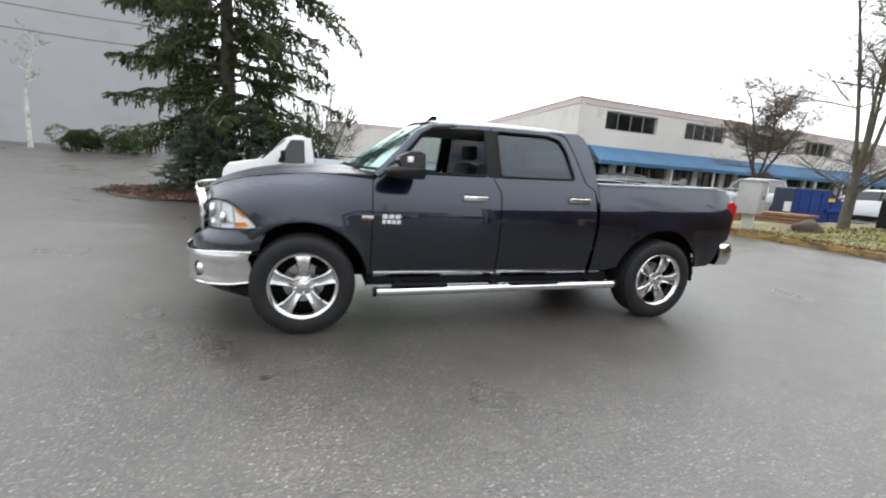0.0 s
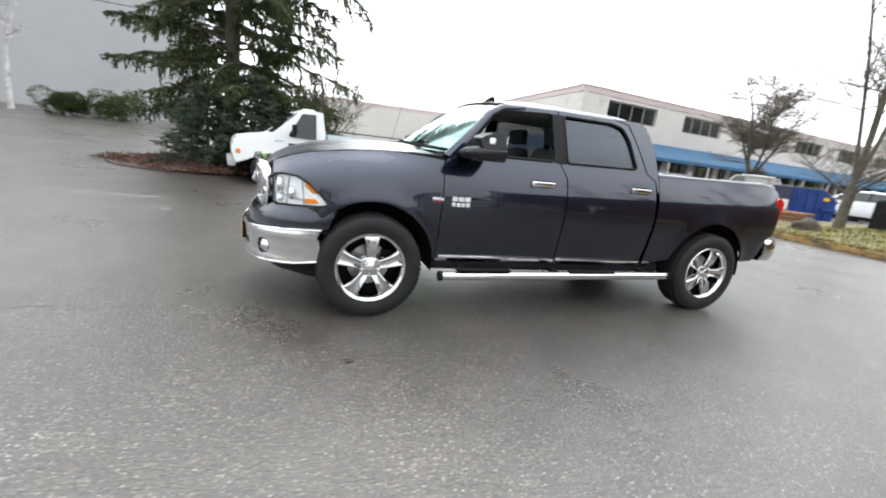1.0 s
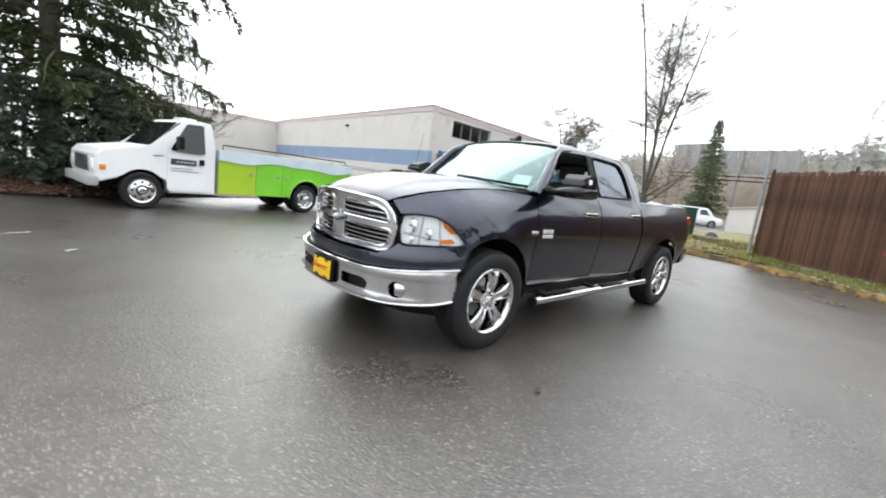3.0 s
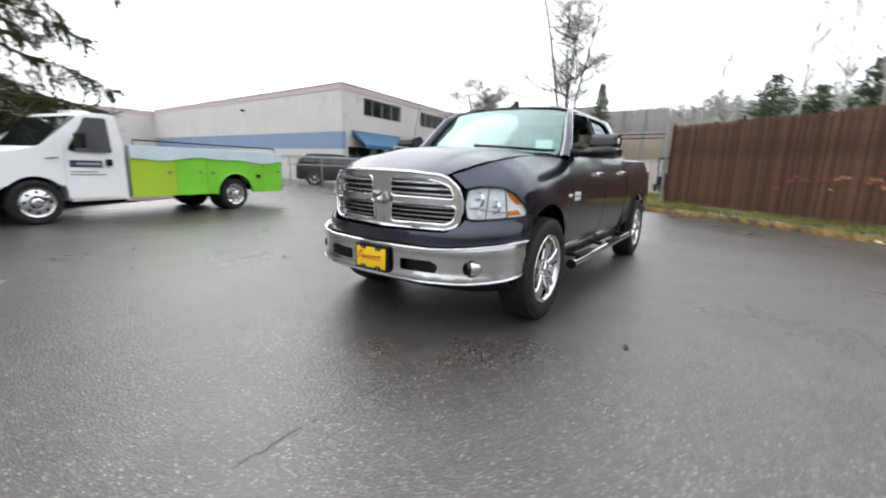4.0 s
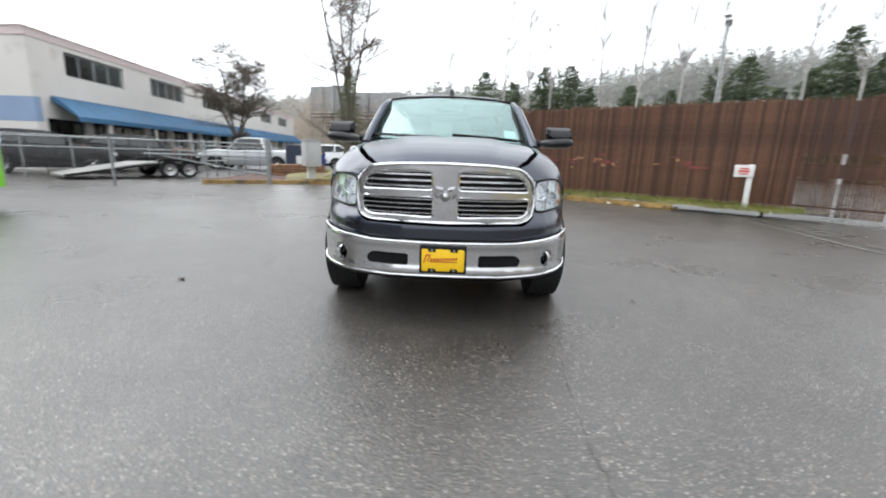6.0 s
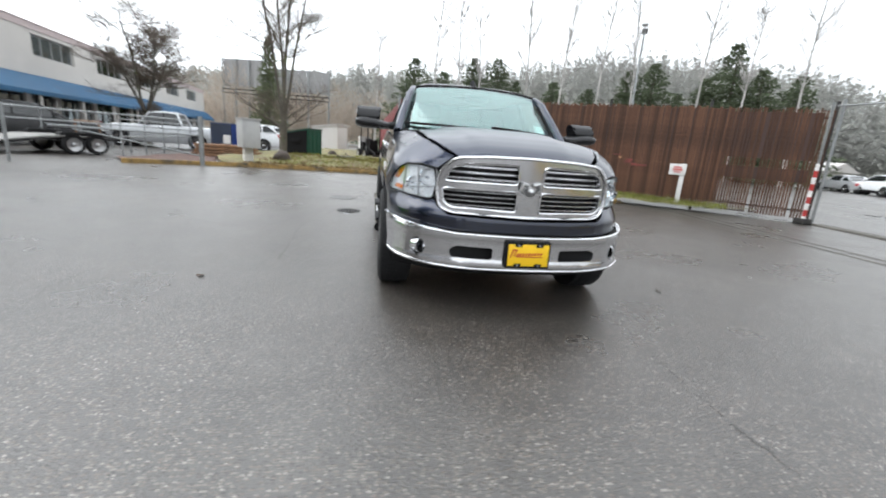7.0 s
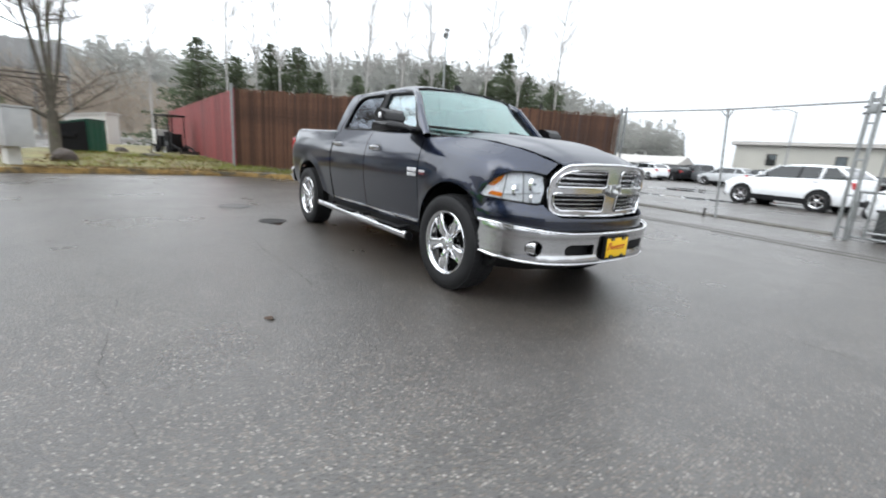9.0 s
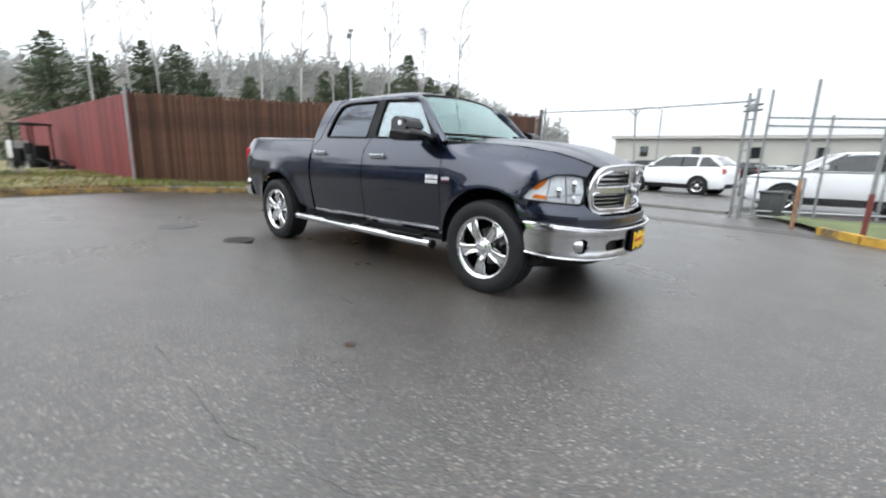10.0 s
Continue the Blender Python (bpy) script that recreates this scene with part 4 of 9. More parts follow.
    box(rs, 0.28, 0.72, -0.72, 0.72, 0.72, 0.98, 0.06, 3)
    box(rs, 0.66, 0.82, -0.70, 0.70, 0.95, 1.50, 0.06, 3)
    P("rear_bench", rs, "cloth")
    da = bmesh.new()
    box(da, -1.26, -0.86, -0.80, 0.80, 0.95, 1.27, 0.06, 3)
    P("dashboard", da, "trim")
    sw = bmesh.new()
    rim = [(-0.76 + 0.07 * math.sin(a), -0.40 + 0.185 * math.cos(a), 1.20 + 0.175 * math.sin(a)) for a in (2 * math.pi * k / 24 for k in range(25))]
    tube(sw, rim, 0.017, 8, caps=False)
    tube(sw, [(-0.76, -0.57, 1.20), (-0.78, -0.40, 1.19), (-0.76, -0.23, 1.20)], 0.02, 8)
    tube(sw, [(-0.78, -0.40, 1.19), (-0.95, -0.40, 1.12)], 0.04, 8)
    P("steering_wheel", sw, "trim")
    # antenna fin and mast
    fin = bmesh.new()
    prism(fin, [(-0.63, 1.87), (-0.47, 1.885), (-0.485, 1.950), (-0.525, 1.955)], lambda u, v, d: (u, d, v), -0.022, 0.022, 0.008)
    P("antenna_fin", fin, "trim")
    an = bmesh.new()
    tube(an, [(-1.40, 0.78, 1.27), (-1.40, 0.78, 1.31), (-1.36, 0.80, 1.36)], [0.022, 0.014, 0.006], 8)
    tube(an, [(-1.36, 0.80, 1.36), (-1.25, 0.80, 1.85)], 0.002, 5)
    P("antenna", an, "trim")
    # grille: chrome shell with four openings, slats behind
    gz = nose(0.018, -0.08)
    oy = rounded([(-0.52, 1.165), (-0.30, 1.185), (0.0, 1.192), (0.30, 1.185), (0.52, 1.165), (0.612, 1.07), (0.632, 0.95), (0.605, 0.80), (0.53, 0.765), (0.0, 0.755), (-0.53, 0.765), (-0.605, 0.80), (-0.632, 0.95), (-0.612, 1.07)], 0.05)
    low = lambda z: 0.755 + (z - 0.755) * 0.94
    oy = [(y, low(z)) for y, z in oy]
    outer = [(S_of(y), z) for y, z in oy]
    holes = []
    for sy in (-1, 1):
        for poly in ([(0.092, 1.140), (0.44, 1.130), (0.545, 1.092), (0.580, 0.994), (0.086, 0.998)], [(0.084, 0.948), (0.590, 0.944), (0.580, 0.842), (0.53, 0.806), (0.082, 0.796)]):
            holes.append([(S_of(sy * y), low(z)) for y, z in rounded(poly, 0.03)])
    gr = skin("grille", outer, gz, "grille_chrome", T, holes=holes, sign=-1, thick=0.035, du=0.05, dv=0.04, label="chrome crosshair grille shell")
    lip = bmesh.new()
    pts = [nose(0.026, -0.08)(u, v) for u, v in outer]
    tube(lip, pts + [pts[0]], 0.011, 8, caps=False)
    part("surround", lip, "chrome", gr)
    for hole in holes:
        r = bmesh.new()
        pts = [nose(0.022, -0.08)(u, v) for u, v in hole]
        tube(r, pts + [pts[0]], 0.008, 6, caps=False)
        part("bezel", r, "chrome", gr)
    bk = skin("backing", [(S_of(y * 0.98), 0.94 + (z - 0.94) * 0.97) for y, z in oy], nose(-0.060, -0.08), "trim", gr, sign=-1, thick=0.01)
    # rounded bright slats with black gaps between them, three above and four below
    slat_section = [(0.030, -0.006), (0.014, -0.007), (0.009, -0.006), (0.001, 0.002), (0.001, 0.005), (0.004, 0.0075), (0.030, 0.0085)]
    for sy in (-1, 1):
        for z0, z1, count, tall in ((1.000, 1.130, 3, 1.08), (0.802, 0.942, 4, 0.92)):
            for k in range(count):
                z = z0 + (z1 - z0) * (k + 0.5) / count
                yb = 0.584 if z < 1.06 else 0.584 - 0.75 * (z - 1.06)
                yb = min(yb, 0.588 - 0.6 * max(0.0, 0.86 - z))
                sl = bmesh.new()
                secs = []
                for i in range(11):
                    px, py, pz = nose(-0.004, -0.08)(S_of(sy * (0.08 + (yb - 0.08) * i / 10)), low(z))
                    secs.append([sl.verts.new((px + dx, py, pz + dz * tall)) for dx, dz in slat_section])
                n = len(slat_section)
                for p, q in zip(secs, secs[1:]):
                    for i in range(n):
                        sl.faces.new((p[i], p[(i + 1) % n], q[(i + 1) % n], q[i]))
                sl.faces.new(secs[0])
                sl.faces.new(secs[-1])
                part("slat", sl, "bright_slat", gr)
    em = bmesh.new()
    ex0 = gz(0, 0.985)[0]
    lathe(em, [(0.0, -0.046), (0.022, -0.034), (0.034, -0.012), (0.036, 0.012)], 20, m=Matrix.Translation((ex0 - 0.012, 0, 0.945)) @ Matrix.Rotation(radians(-90), 4, "Z"))
    for sy in (-1, 1):
        tube(em, [(ex0 - 0.012, sy * 0.02, 0.99), (ex0 - 0.02, sy * 0.06, 1.0), (ex0 - 0.024, sy * 0.073, 0.96), (ex0 - 0.02, sy * 0.048, 0.93)], [0.014, 0.016, 0.013, 0.006], 8)
    part("emblem", em, "satin", gr, "plain shield emblem")
    # painted band under the grille and lamps
    chin = [(S_of(y), z) for y, z in ((-0.955, 0.70), (-0.9, 0.665), (-0.6, 0.655), (0, 0.655), (0.6, 0.655), (0.9, 0.665), (0.955, 0.70), (0.957, 0.84), (0.935, 0.862), (0.82, 0.842), (0.69, 0.828), (0.645, 0.84), (0.625, 0.80), (0.55, 0.752), (0, 0.742), (-0.55, 0.752), (-0.625, 0.80), (-0.645, 0.84), (-0.69, 0.828), (-0.82, 0.842), (-0.935, 0.862), (-0.957, 0.84))]
    def chin_f(s, z):
        x, y = lerp_table(abs(s), nose_s, nose_x), math.copysign(lerp_table(abs(s), nose_s, nose_y), s)
        k = max(0.0, min(1.0, (0.86 - z) / 0.12))
        k = k * k * (3 - 2 * k)
        out = 0.085 * k * max(0.0, 1 - (abs(s) / 1.35) ** 4)
        return x - out, y * (1 + 0.25 * out * (abs(y) > 0.5)), z
    skin("front_fascia", chin, chin_f, "navy", T, sign=-1, du=0.05, dv=0.03)
    # dark ledge between the painted band and the bumper
    def ledge(s, t):
        k = max(-1.0, min(1.0, s))
        u, w = k * bump_s[-1] * 0.985, k * nose_s[-1] * 0.93
        x0, y0 = lerp_table(abs(u), bump_s, bump_x), math.copysign(lerp_table(abs(u), bump_s, bump_y), u)
        x1, y1 = lerp_table(abs(w), nose_s, nose_x), math.copysign(lerp_table(abs(w), nose_s, nose_y), w)
        return (x0 + 0.012) * (1 - t) + (x1 + 0.03) * t, y0 * (1 - t) + y1 * t, 0.622 + 0.055 * abs(k) ** 3 + 0.02 * t
    skin("bumper_ledge", [(-1, 0), (1, 0), (1, 1), (-1, 1)], ledge, "trim", T, sign=-1, du=0.06, dv=0.5, thick=0.006)
    # chrome bumper
    def bumper_f(s, z):
        x, y = lerp_table(abs(s), bump_s, bump_x), math.copysign(lerp_table(abs(s), bump_s, bump_y), s)
        prof = lerp_table(z, (0.37, 0.395, 0.412, 0.425, 0.447, 0.47, 0.56, 0.60, 0.635, 0.66, 0.70), (0.05, 0.012, -0.006, -0.006, 0.008, 0.010, 0.006, 0.002, -0.012, 0.0, 0.03))
        return x + prof, y * (1 - 0.05 * max(0, prof)), z
    bo = [(B_of(y), z) for y, z in ((-0.966, 0.69), (-0.93, 0.685), (-0.72, 0.655), (-0.5, 0.64), (0, 0.635), (0.5, 0.64), (0.72, 0.655), (0.93, 0.685), (0.966, 0.69), (0.967, 0.45), (0.93, 0.425), (0.7, 0.405), (0.4, 0.395), (-0.4, 0.395), (-0.7, 0.405), (-0.93, 0.425), (-0.967, 0.45))]
    bh = []
    for sy in (-1, 1):
        bh.append([(B_of(sy * y), z) for y, z in rounded([(0.245, 0.465), (0.245, 0.548), (0.50, 0.552), (0.545, 0.52), (0.53, 0.47)], 0.02)])
        bh.append([(B_of(sy * 0.757) + 0.068 * math.cos(a), 0.515 + 0.062 * math.sin(a)) for a in (2 * math.pi * k / 18 for k in range(18))])
    bm_ = skin("front_bumper", bo, bumper_f, "grille_chrome", T, holes=bh, sign=-1, du=0.045, dv=0.03, label="wide chrome front bumper")
    for sy in (-1, 1):
        c = bmesh.new()
        box(c, -2.69, -2.60, sy * 0.225, sy * 0.57, 0.445, 0.57)
        part("intake", c, "trim", bm_, "black lower air intake")
        px, py, pz = bumper_f(B_of(sy * 0.757), 0.515)
        turn = Matrix.Translation((px + 0.050, py - sy * 0.026, pz)) @ Matrix.Rotation(radians(-90 + sy * 32), 4, "Z")
        fg = bmesh.new()
        lathe(fg, [(0.0, -0.004), (0.030, -0.008), (0.048, -0.028), (0.058, -0.038), (0.064, -0.030), (0.064, 0.03)], 24, m=turn)
        fo = part("fog_lamp", fg, "bright_rim", bm_, "round fog lamp")
        fl = bmesh.new()
        lathe(fl, [(0.0, -0.042), (0.032, -0.040), (0.056, -0.036)], 24, m=turn)
        part("lens", fl, "lamp_glass", fo).visible_shadow = False
    # bright rolled edges along the top and the foot of the bumper
    for edge in (bo[:9], bo[9:]):
        be = bmesh.new()
        fine_edge = []
        for (u0, z0), (u1, z1) in zip(edge, edge[1:]):
            fine_edge += [bumper_f(u0 + (u1 - u0) * k / 6, z0 + (z1 - z0) * k / 6) for k in range(6)]
        tube(be, fine_edge + [bumper_f(*edge[-1])], 0.009, 8)
        part("rolled_edge", be, "chrome", bm_, "bright chrome edge")
    va = bmesh.new()
    rings = []
    for y in (-0.90, -0.7, -0.4, 0, 0.4, 0.7, 0.90):
        x = lerp_table(abs(y), bump_y, bump_x) + 0.10
        rings.append([va.verts.new(v) for v in ((x - 0.03, y, 0.40), (x + 0.0, y, 0.36), (x + 0.08, y, 0.315), (x + 0.15, y, 0.305), (x + 0.17, y, 0.40))])
    for a, c in zip(rings, rings[1:]):
        for k in range(4):
            va.faces.new((a[k], a[k + 1], c[k + 1], c[k]))
    va.faces.new(rings[0])
    va.faces.new(rings[-1])
    P("air_dam", va, "trim", label="black lower air dam")
    # plate
    pb = bmesh.new()
    box(pb, -2.802, -2.776, -0.162, 0.162, 0.424, 0.612, 0.006)
    pl = P("plate_holder", pb, "trim")
    pf = bmesh.new()
    box(pf, -2.808, -2.8025, -0.146, 0.146, 0.442, 0.596, 0.004)
    pp = part("plate", pf, "yellow_plate", pl, "yellow dealer plate with red script")
    # slanted script as plain bars: a tall first stroke, then low joined ones
    lean = lambda u, v, d: (d, u - 0.30 * (v - 0.525), v)
    strokes = [(0.122, 0.009, 0.530, 0.062), (0.106, 0.030, 0.556, 0.009), (0.098, 0.008, 0.530, 0.040)]
    strokes += [(0.078 - 0.021 * k, 0.013, 0.522 + 0.0012 * k, 0.022 - 0.0006 * k) for k in range(9)]
    strokes += [(-0.010, 0.190, 0.509, 0.006)]
    for y, w, z, hgt in strokes:
        ink = bmesh.new()
        prism(ink, [(y - w / 2, z - hgt / 2), (y + w / 2, z - hgt / 2), (y + w / 2, z + hgt / 2), (y - w / 2, z + hgt / 2)], lean, -2.8105, -2.8078)
        part("script_bar", ink, "red_ink", pp)
    for y in (-0.075, 0.075):
        for z in (0.449, 0.590):
            tab = bmesh.new()
            box(tab, -2.8125, -2.8075, y - 0.026, y + 0.026, z - 0.011, z + 0.011, 0.003, 1)
            part("clip", tab, "trim", pl, "black plate clip")
    for y in (-0.075, 0.075):
        for z in (0.449, 0.590):
            bo_ = bmesh.new()
            lathe(bo_, [(0.0, -0.004), (0.007, -0.004), (0.008, 0.002)], 10, m=Matrix.Translation((-2.8115, y, z)) @ Matrix.Rotation(radians(-90), 4, "Z"))
            part("bolt", bo_, "satin", pl)
    # wheels: the outer side towards local -y
    def wheel(at):
        W = thing("wheel", "", "")
        W.parent = T
        W["label"] = "five-spoke polished wheel with black tyre"
        W.matrix_basis = at
        ty = bmesh.new()
        R = 0.415
        lathe(ty, [(0.268, -0.115), (0.285, -0.128), (0.33, -0.140), (0.372, -0.138), (0.398, -0.122), (0.408, -0.108), (0.412, -0.095), (R, -0.06), (R, 0.06), (0.412, 0.095), (0.398, 0.122), (0.33, 0.140), (0.285, 0.128), (0.268, 0.115)], 64)
        tyre = part("tyre", ty, "rubber", W)
        tr = bmesh.new()
        for k in range(60):
            a = 2 * math.pi * k / 60
            for y0, y1, tw in ((-0.118, -0.075, 0.02), (-0.062, -0.008, -0.02), (0.008, 0.062, 0.02), (0.075, 0.118, -0.02)):
                m = Matrix.Rotation(-a + tw, 4, "Y")
                rr = 0.4075 if abs(y0 + y1) > 0.15 else 0.4145
                box(tr, rr - 0.012, rr + 0.006, y0, y1, -0.0155, 0.0155, m=m)
        part("tread", tr, "rubber", tyre, sharp=20)
        rm = bmesh.new()
        lathe(rm, [(0.262, 0.10), (0.255, -0.02), (0.258, -0.085), (0.268, -0.108), (0.279, -0.120), (0.281, -0.126), (0.277, -0.131), (0.266, -0.128), (0.252, -0.112), (0.246, -0.09), (0.24, 0.0), (0.24, 0.10)], 64)
        rim = part("rim", rm, "bright_rim", W)
        for k in range(5):
            a = radians(90 + 72 * k)
            sp = bmesh.new()
            m = Matrix.Rotation(-a, 4, "Y")
            secs = []
            for r, w, y, t in ((0.045, 0.038, -0.092, 0.035), (0.075, 0.040, -0.104, 0.04), (0.11, 0.044, -0.117, 0.045), (0.15, 0.050, -0.124, 0.048), (0.19, 0.056, -0.126, 0.048), (0.225, 0.064, -0.123, 0.045), (0.246, 0.076, -0.118, 0.04), (0.262, 0.094, -0.112, 0.036)):
                secs.append([sp.verts.new(m @ Vector(v)) for v in ((r, y + t, -w), (r, y + 0.014, -w * 0.97), (r, y + 0.003, -w * 0.84), (r, y, -w * 0.70), (r, y + 0.007, -w * 0.35), (r, y + 0.009, 0), (r, y + 0.007, w * 0.35), (r, y, w * 0.70), (r, y + 0.003, w * 0.84), (r, y + 0.014, w * 0.97), (r, y + t, w))])
            for p, q in zip(secs, secs[1:]):
                for i in range(11):
                    sp.faces.new((p[i], p[(i + 1) % 11], q[(i + 1) % 11], q[i]))
            sp.faces.new(secs[-1])
            part("spoke", sp, "bright_rim", W, sharp=28)
        hb = bmesh.new()
        lathe(hb, [(0.0, -0.128), (0.025, -0.128), (0.038, -0.122), (0.043, -0.108), (0.062, -0.102), (0.088, -0.096), (0.092, -0.075), (0.092, -0.03)], 32)
        part("hub_cap", hb, "chrome", W)
        for k in range(5):
            a = radians(90 + 36 + 72 * k)
            nt = bmesh.new()
            lathe(nt, [(0.0, -0.122), (0.008, -0.121), (0.0115, -0.112), (0.0125, -0.092)], 8, m=Matrix.Translation((0.068 * math.cos(a), 0, 0.068 * math.sin(a))))
            part("wheel_nut", nt, "chrome", W)
        br = bmesh.new()
        lathe(br, [(0.06, 0.0), (0.165, 0.0), (0.168, 0.012), (0.165, 0.024), (0.06, 0.024)], 40)
        part("brake_disc", br, "satin", W)
        cp = bmesh.new()
        box(cp, 0.09, 0.20, -0.03, 0.05, 0.02, 0.13, 0.015)
        part("brake_caliper", cp, "underbody", W)
        bk = bmesh.new()
        lathe(bk, [(0.0, 0.05), (0.24, 0.05), (0.24, 0.06), (0.0, 0.06)], 32)
        part("brake_shield", bk, "underbody", W)
        return W
    w0 = wheel(pose(FX, -0.868, HUB))
    for x, y, rz, ry in ((RX, -0.86, 0, 17), (FX, 0.868, 180, 40), (RX, 0.86, 180, 5)):
        copy_thing(w0, pose(x, y, HUB, 0, 0, rz) @ Matrix.Rotation(radians(ry), 4, "Y"))
    return T


build_pickup()


# ---------- ground ----------
def smooth01(a, b, v):
    k = max(0.0, min(1.0, (v - a) / (b - a)))
    return k * k * (3 - 2 * k)


def ground_z(x, y):
    """Level yard; the drive behind the planting bed climbs."""
    t = -0.45 * x + 0.9 * y - 13.0
    return 0.05 * min(24.0, max(0.0, t)) * (1 - smooth01(-3.0, 6.0, x))


def build_ground():
    xs = sorted(set([-2500, -900, -300, -120, -70] + list(range(-50, 60, 2)) + [60, 80, 120, 300, 900, 2500]))
    ys = sorted(set([-2500, -900, -300, -120, -70] + list(range(-50, 70, 2)) + [70, 90, 130, 300, 900, 2500]))
    verts = [(x, y, ground_z(x, y)) for y in ys for x in xs]
    n = len(xs)
    faces = [(j * n + i, j * n + i + 1, (j + 1) * n + i + 1, (j + 1) * n + i) for j in range(len(ys) - 1) for i in range(n - 1)]
    g = raw_mesh("ground", verts, faces, "asphalt", smooth=True)
    tagged(g, "wet grey-brown asphalt yard with exposed stones", "ground", kind="structure")


build_ground()

KERB = [(8.9, 8.6), (9.7, 7.0), (10.25, 5.6), (10.6, 4.2), (10.78, 2.8), (10.85, 1.4), (10.78, 0.5), (10.55, -0.25), (10.1, -1.0), (9.4, -1.85), (8.7, -2.65), (8.0, -3.45), (7.2, -4.35), (6.4, -5.2), (5.75, -5.9)]
FENCE_A, FENCE_B = (3.60, -9.95), (12.15, 0.05)


def sheet(name, outline, mat, z, label, category, rise=None, step=0.8):
    """A flat piece of ground cover, finely cut so that it can undulate."""
    b = bmesh.new()
    vs = [b.verts.new((x, y, 0)) for x, y in outline]
    f = b.faces.new(vs)
    bmesh.ops.triangulate(b, faces=[f])
    for axis in (0, 1):
        lo, hi = min(p[axis] for p in outline), max(p[axis] for p in outline)
        k = int((hi - lo) / step)
        for i in range(1, k):
            co, no = [0, 0, 0], [0, 0, 0]
            co[axis], no[axis] = lo + (hi - lo) * i / k, 1
            bmesh.ops.bisect_plane(b, geom=b.verts[:] + b.edges[:] + b.faces[:], plane_co=co, plane_no=no, dist=1e-4)
    for v in b.verts:
        v.co.z = z + (rise(v.co.x, v.co.y) if rise else 0)
    bmesh.ops.recalc_face_normals(b, faces=b.faces[:])
    if sum(f.normal.z for f in b.faces) < 0:
        bmesh.ops.reverse_faces(b, faces=b.faces[:])
    ob = part(name, b, mat, sharp=0, recalc=False)
    return tagged(ob, label, category, kind="structure")


def verge_rise(x, y):
    d = (x - FENCE_A[0]) * 0.760 - (y - FENCE_A[1]) * 0.650
    k = 0.05 * noise.noise((x * 0.9, y * 0.9, 0)) + 0.03 * noise.noise((x * 3, y * 3, 2))
    return max(-0.03, k) + 0.10 * smooth01(-1.6, -0.2, d) + 0.10 * smooth01(10.9, 13, x)


VERGE = [(x + 0.1, y) for x, y in KERB[2:]] + [(5.2, -6.6), (4.6, -7.9), (4.1, -8.9), (4.4, -9.1), (12.2, -0.05), (34, 0.6), (34, 5.2), (26, 5.4), (19, 6.4), (13.5, 7.4), (11.2, 6.6), (10.4, 5.6)]
sheet("verge", VERGE, "grass", 0.10, "mossy winter grass verge with fallen leaves", "grass", verge_rise, 0.5)
sheet("dirt_strip", [(9.0, 8.55), (9.8, 7.0), (10.35, 5.7), (11.3, 6.7), (13.6, 7.5), (19, 6.5), (19.5, 8.4), (14, 9.4), (10.5, 9.6)], "mulch", 0.05, "muddy strip of bare earth beside the drive", "soil", lambda x, y: 0.03 * noise.noise((x, y, 1)), 0.7)


def kerb_run(name, pts, mat, label, w=0.17, hgt=0.14, piece=1.0):
    """A kerb of separate cast stones along a line, each its own part."""
    root = thing(name, label, "kerb", kind="structure")
    pts = [Vector((*p, 0)) for p in pts]
    runs = [0.0]
    for a, c in zip(pts, pts[1:]):
        runs.append(runs[-1] + (c - a).length)

    def at(s):
        s = max(0, min(runs[-1], s))
        for k in range(len(runs) - 1):
            if s <= runs[k + 1]:
                t = (s - runs[k]) / (runs[k + 1] - runs[k])
                return pts[k].lerp(pts[k + 1], t)
        return pts[-1]
    n = round(runs[-1] / piece)
    rng = random.Random(5)
    for k in range(n):
        a, c = at(runs[-1] * k / n + 0.006), at(runs[-1] * (k + 1) / n - 0.006)
        d = (c - a).normalized()
        side = Vector((-d.y, d.x, 0))
        b = bmesh.new()
        secs = []
        for p in (a, a.lerp(c, 0.5), c):
            j = rng.uniform(-0.006, 0.006)
            secs.append([b.verts.new(p + side * o + Vector((0, 0, z + j))) for o, z in ((-w / 2, -0.05), (-w / 2, hgt - 0.05), (-w / 2 + 0.02, hgt - 0.012), (-w / 2 + 0.05, hgt), (w / 2, hgt), (w / 2, -0.05))])
        for p, q in zip(secs, secs[1:]):
            for i in range(5):
                b.faces.new((p[i], p[i + 1], q[i + 1], q[i]))
        b.faces.new(secs[0])
        b.faces.new(secs[-1][::-1])
        part("kerb_stone", b, mat, root)
    return root


kerb_run("kerb_1", KERB[::-1], "kerb", "worn yellow concrete kerb edged with moss")
kerb_run("kerb_2", [(-9.5, -2.6), (-7.6, -3.6), (-6.2, -4.5), (-5.2, -5.25), (-4.55, -5.9), (-4.2, -6.5)], "kerb_bright", "yellow concrete kerb beside the gate")
sheet("verge_2", [(-4.3, -6.5), (-4.65, -5.95), (-5.3, -5.3), (-6.3, -4.55), (-7.7, -3.7), (-9.6, -2.7), (-11, -5), (-8, -9), (-3.2, -9.0)], "grass_green", 0.09, "small patch of green grass by the gate posts", "grass", lambda x, y: 0.04 * noise.noise((x, y, 5)), 0.5)


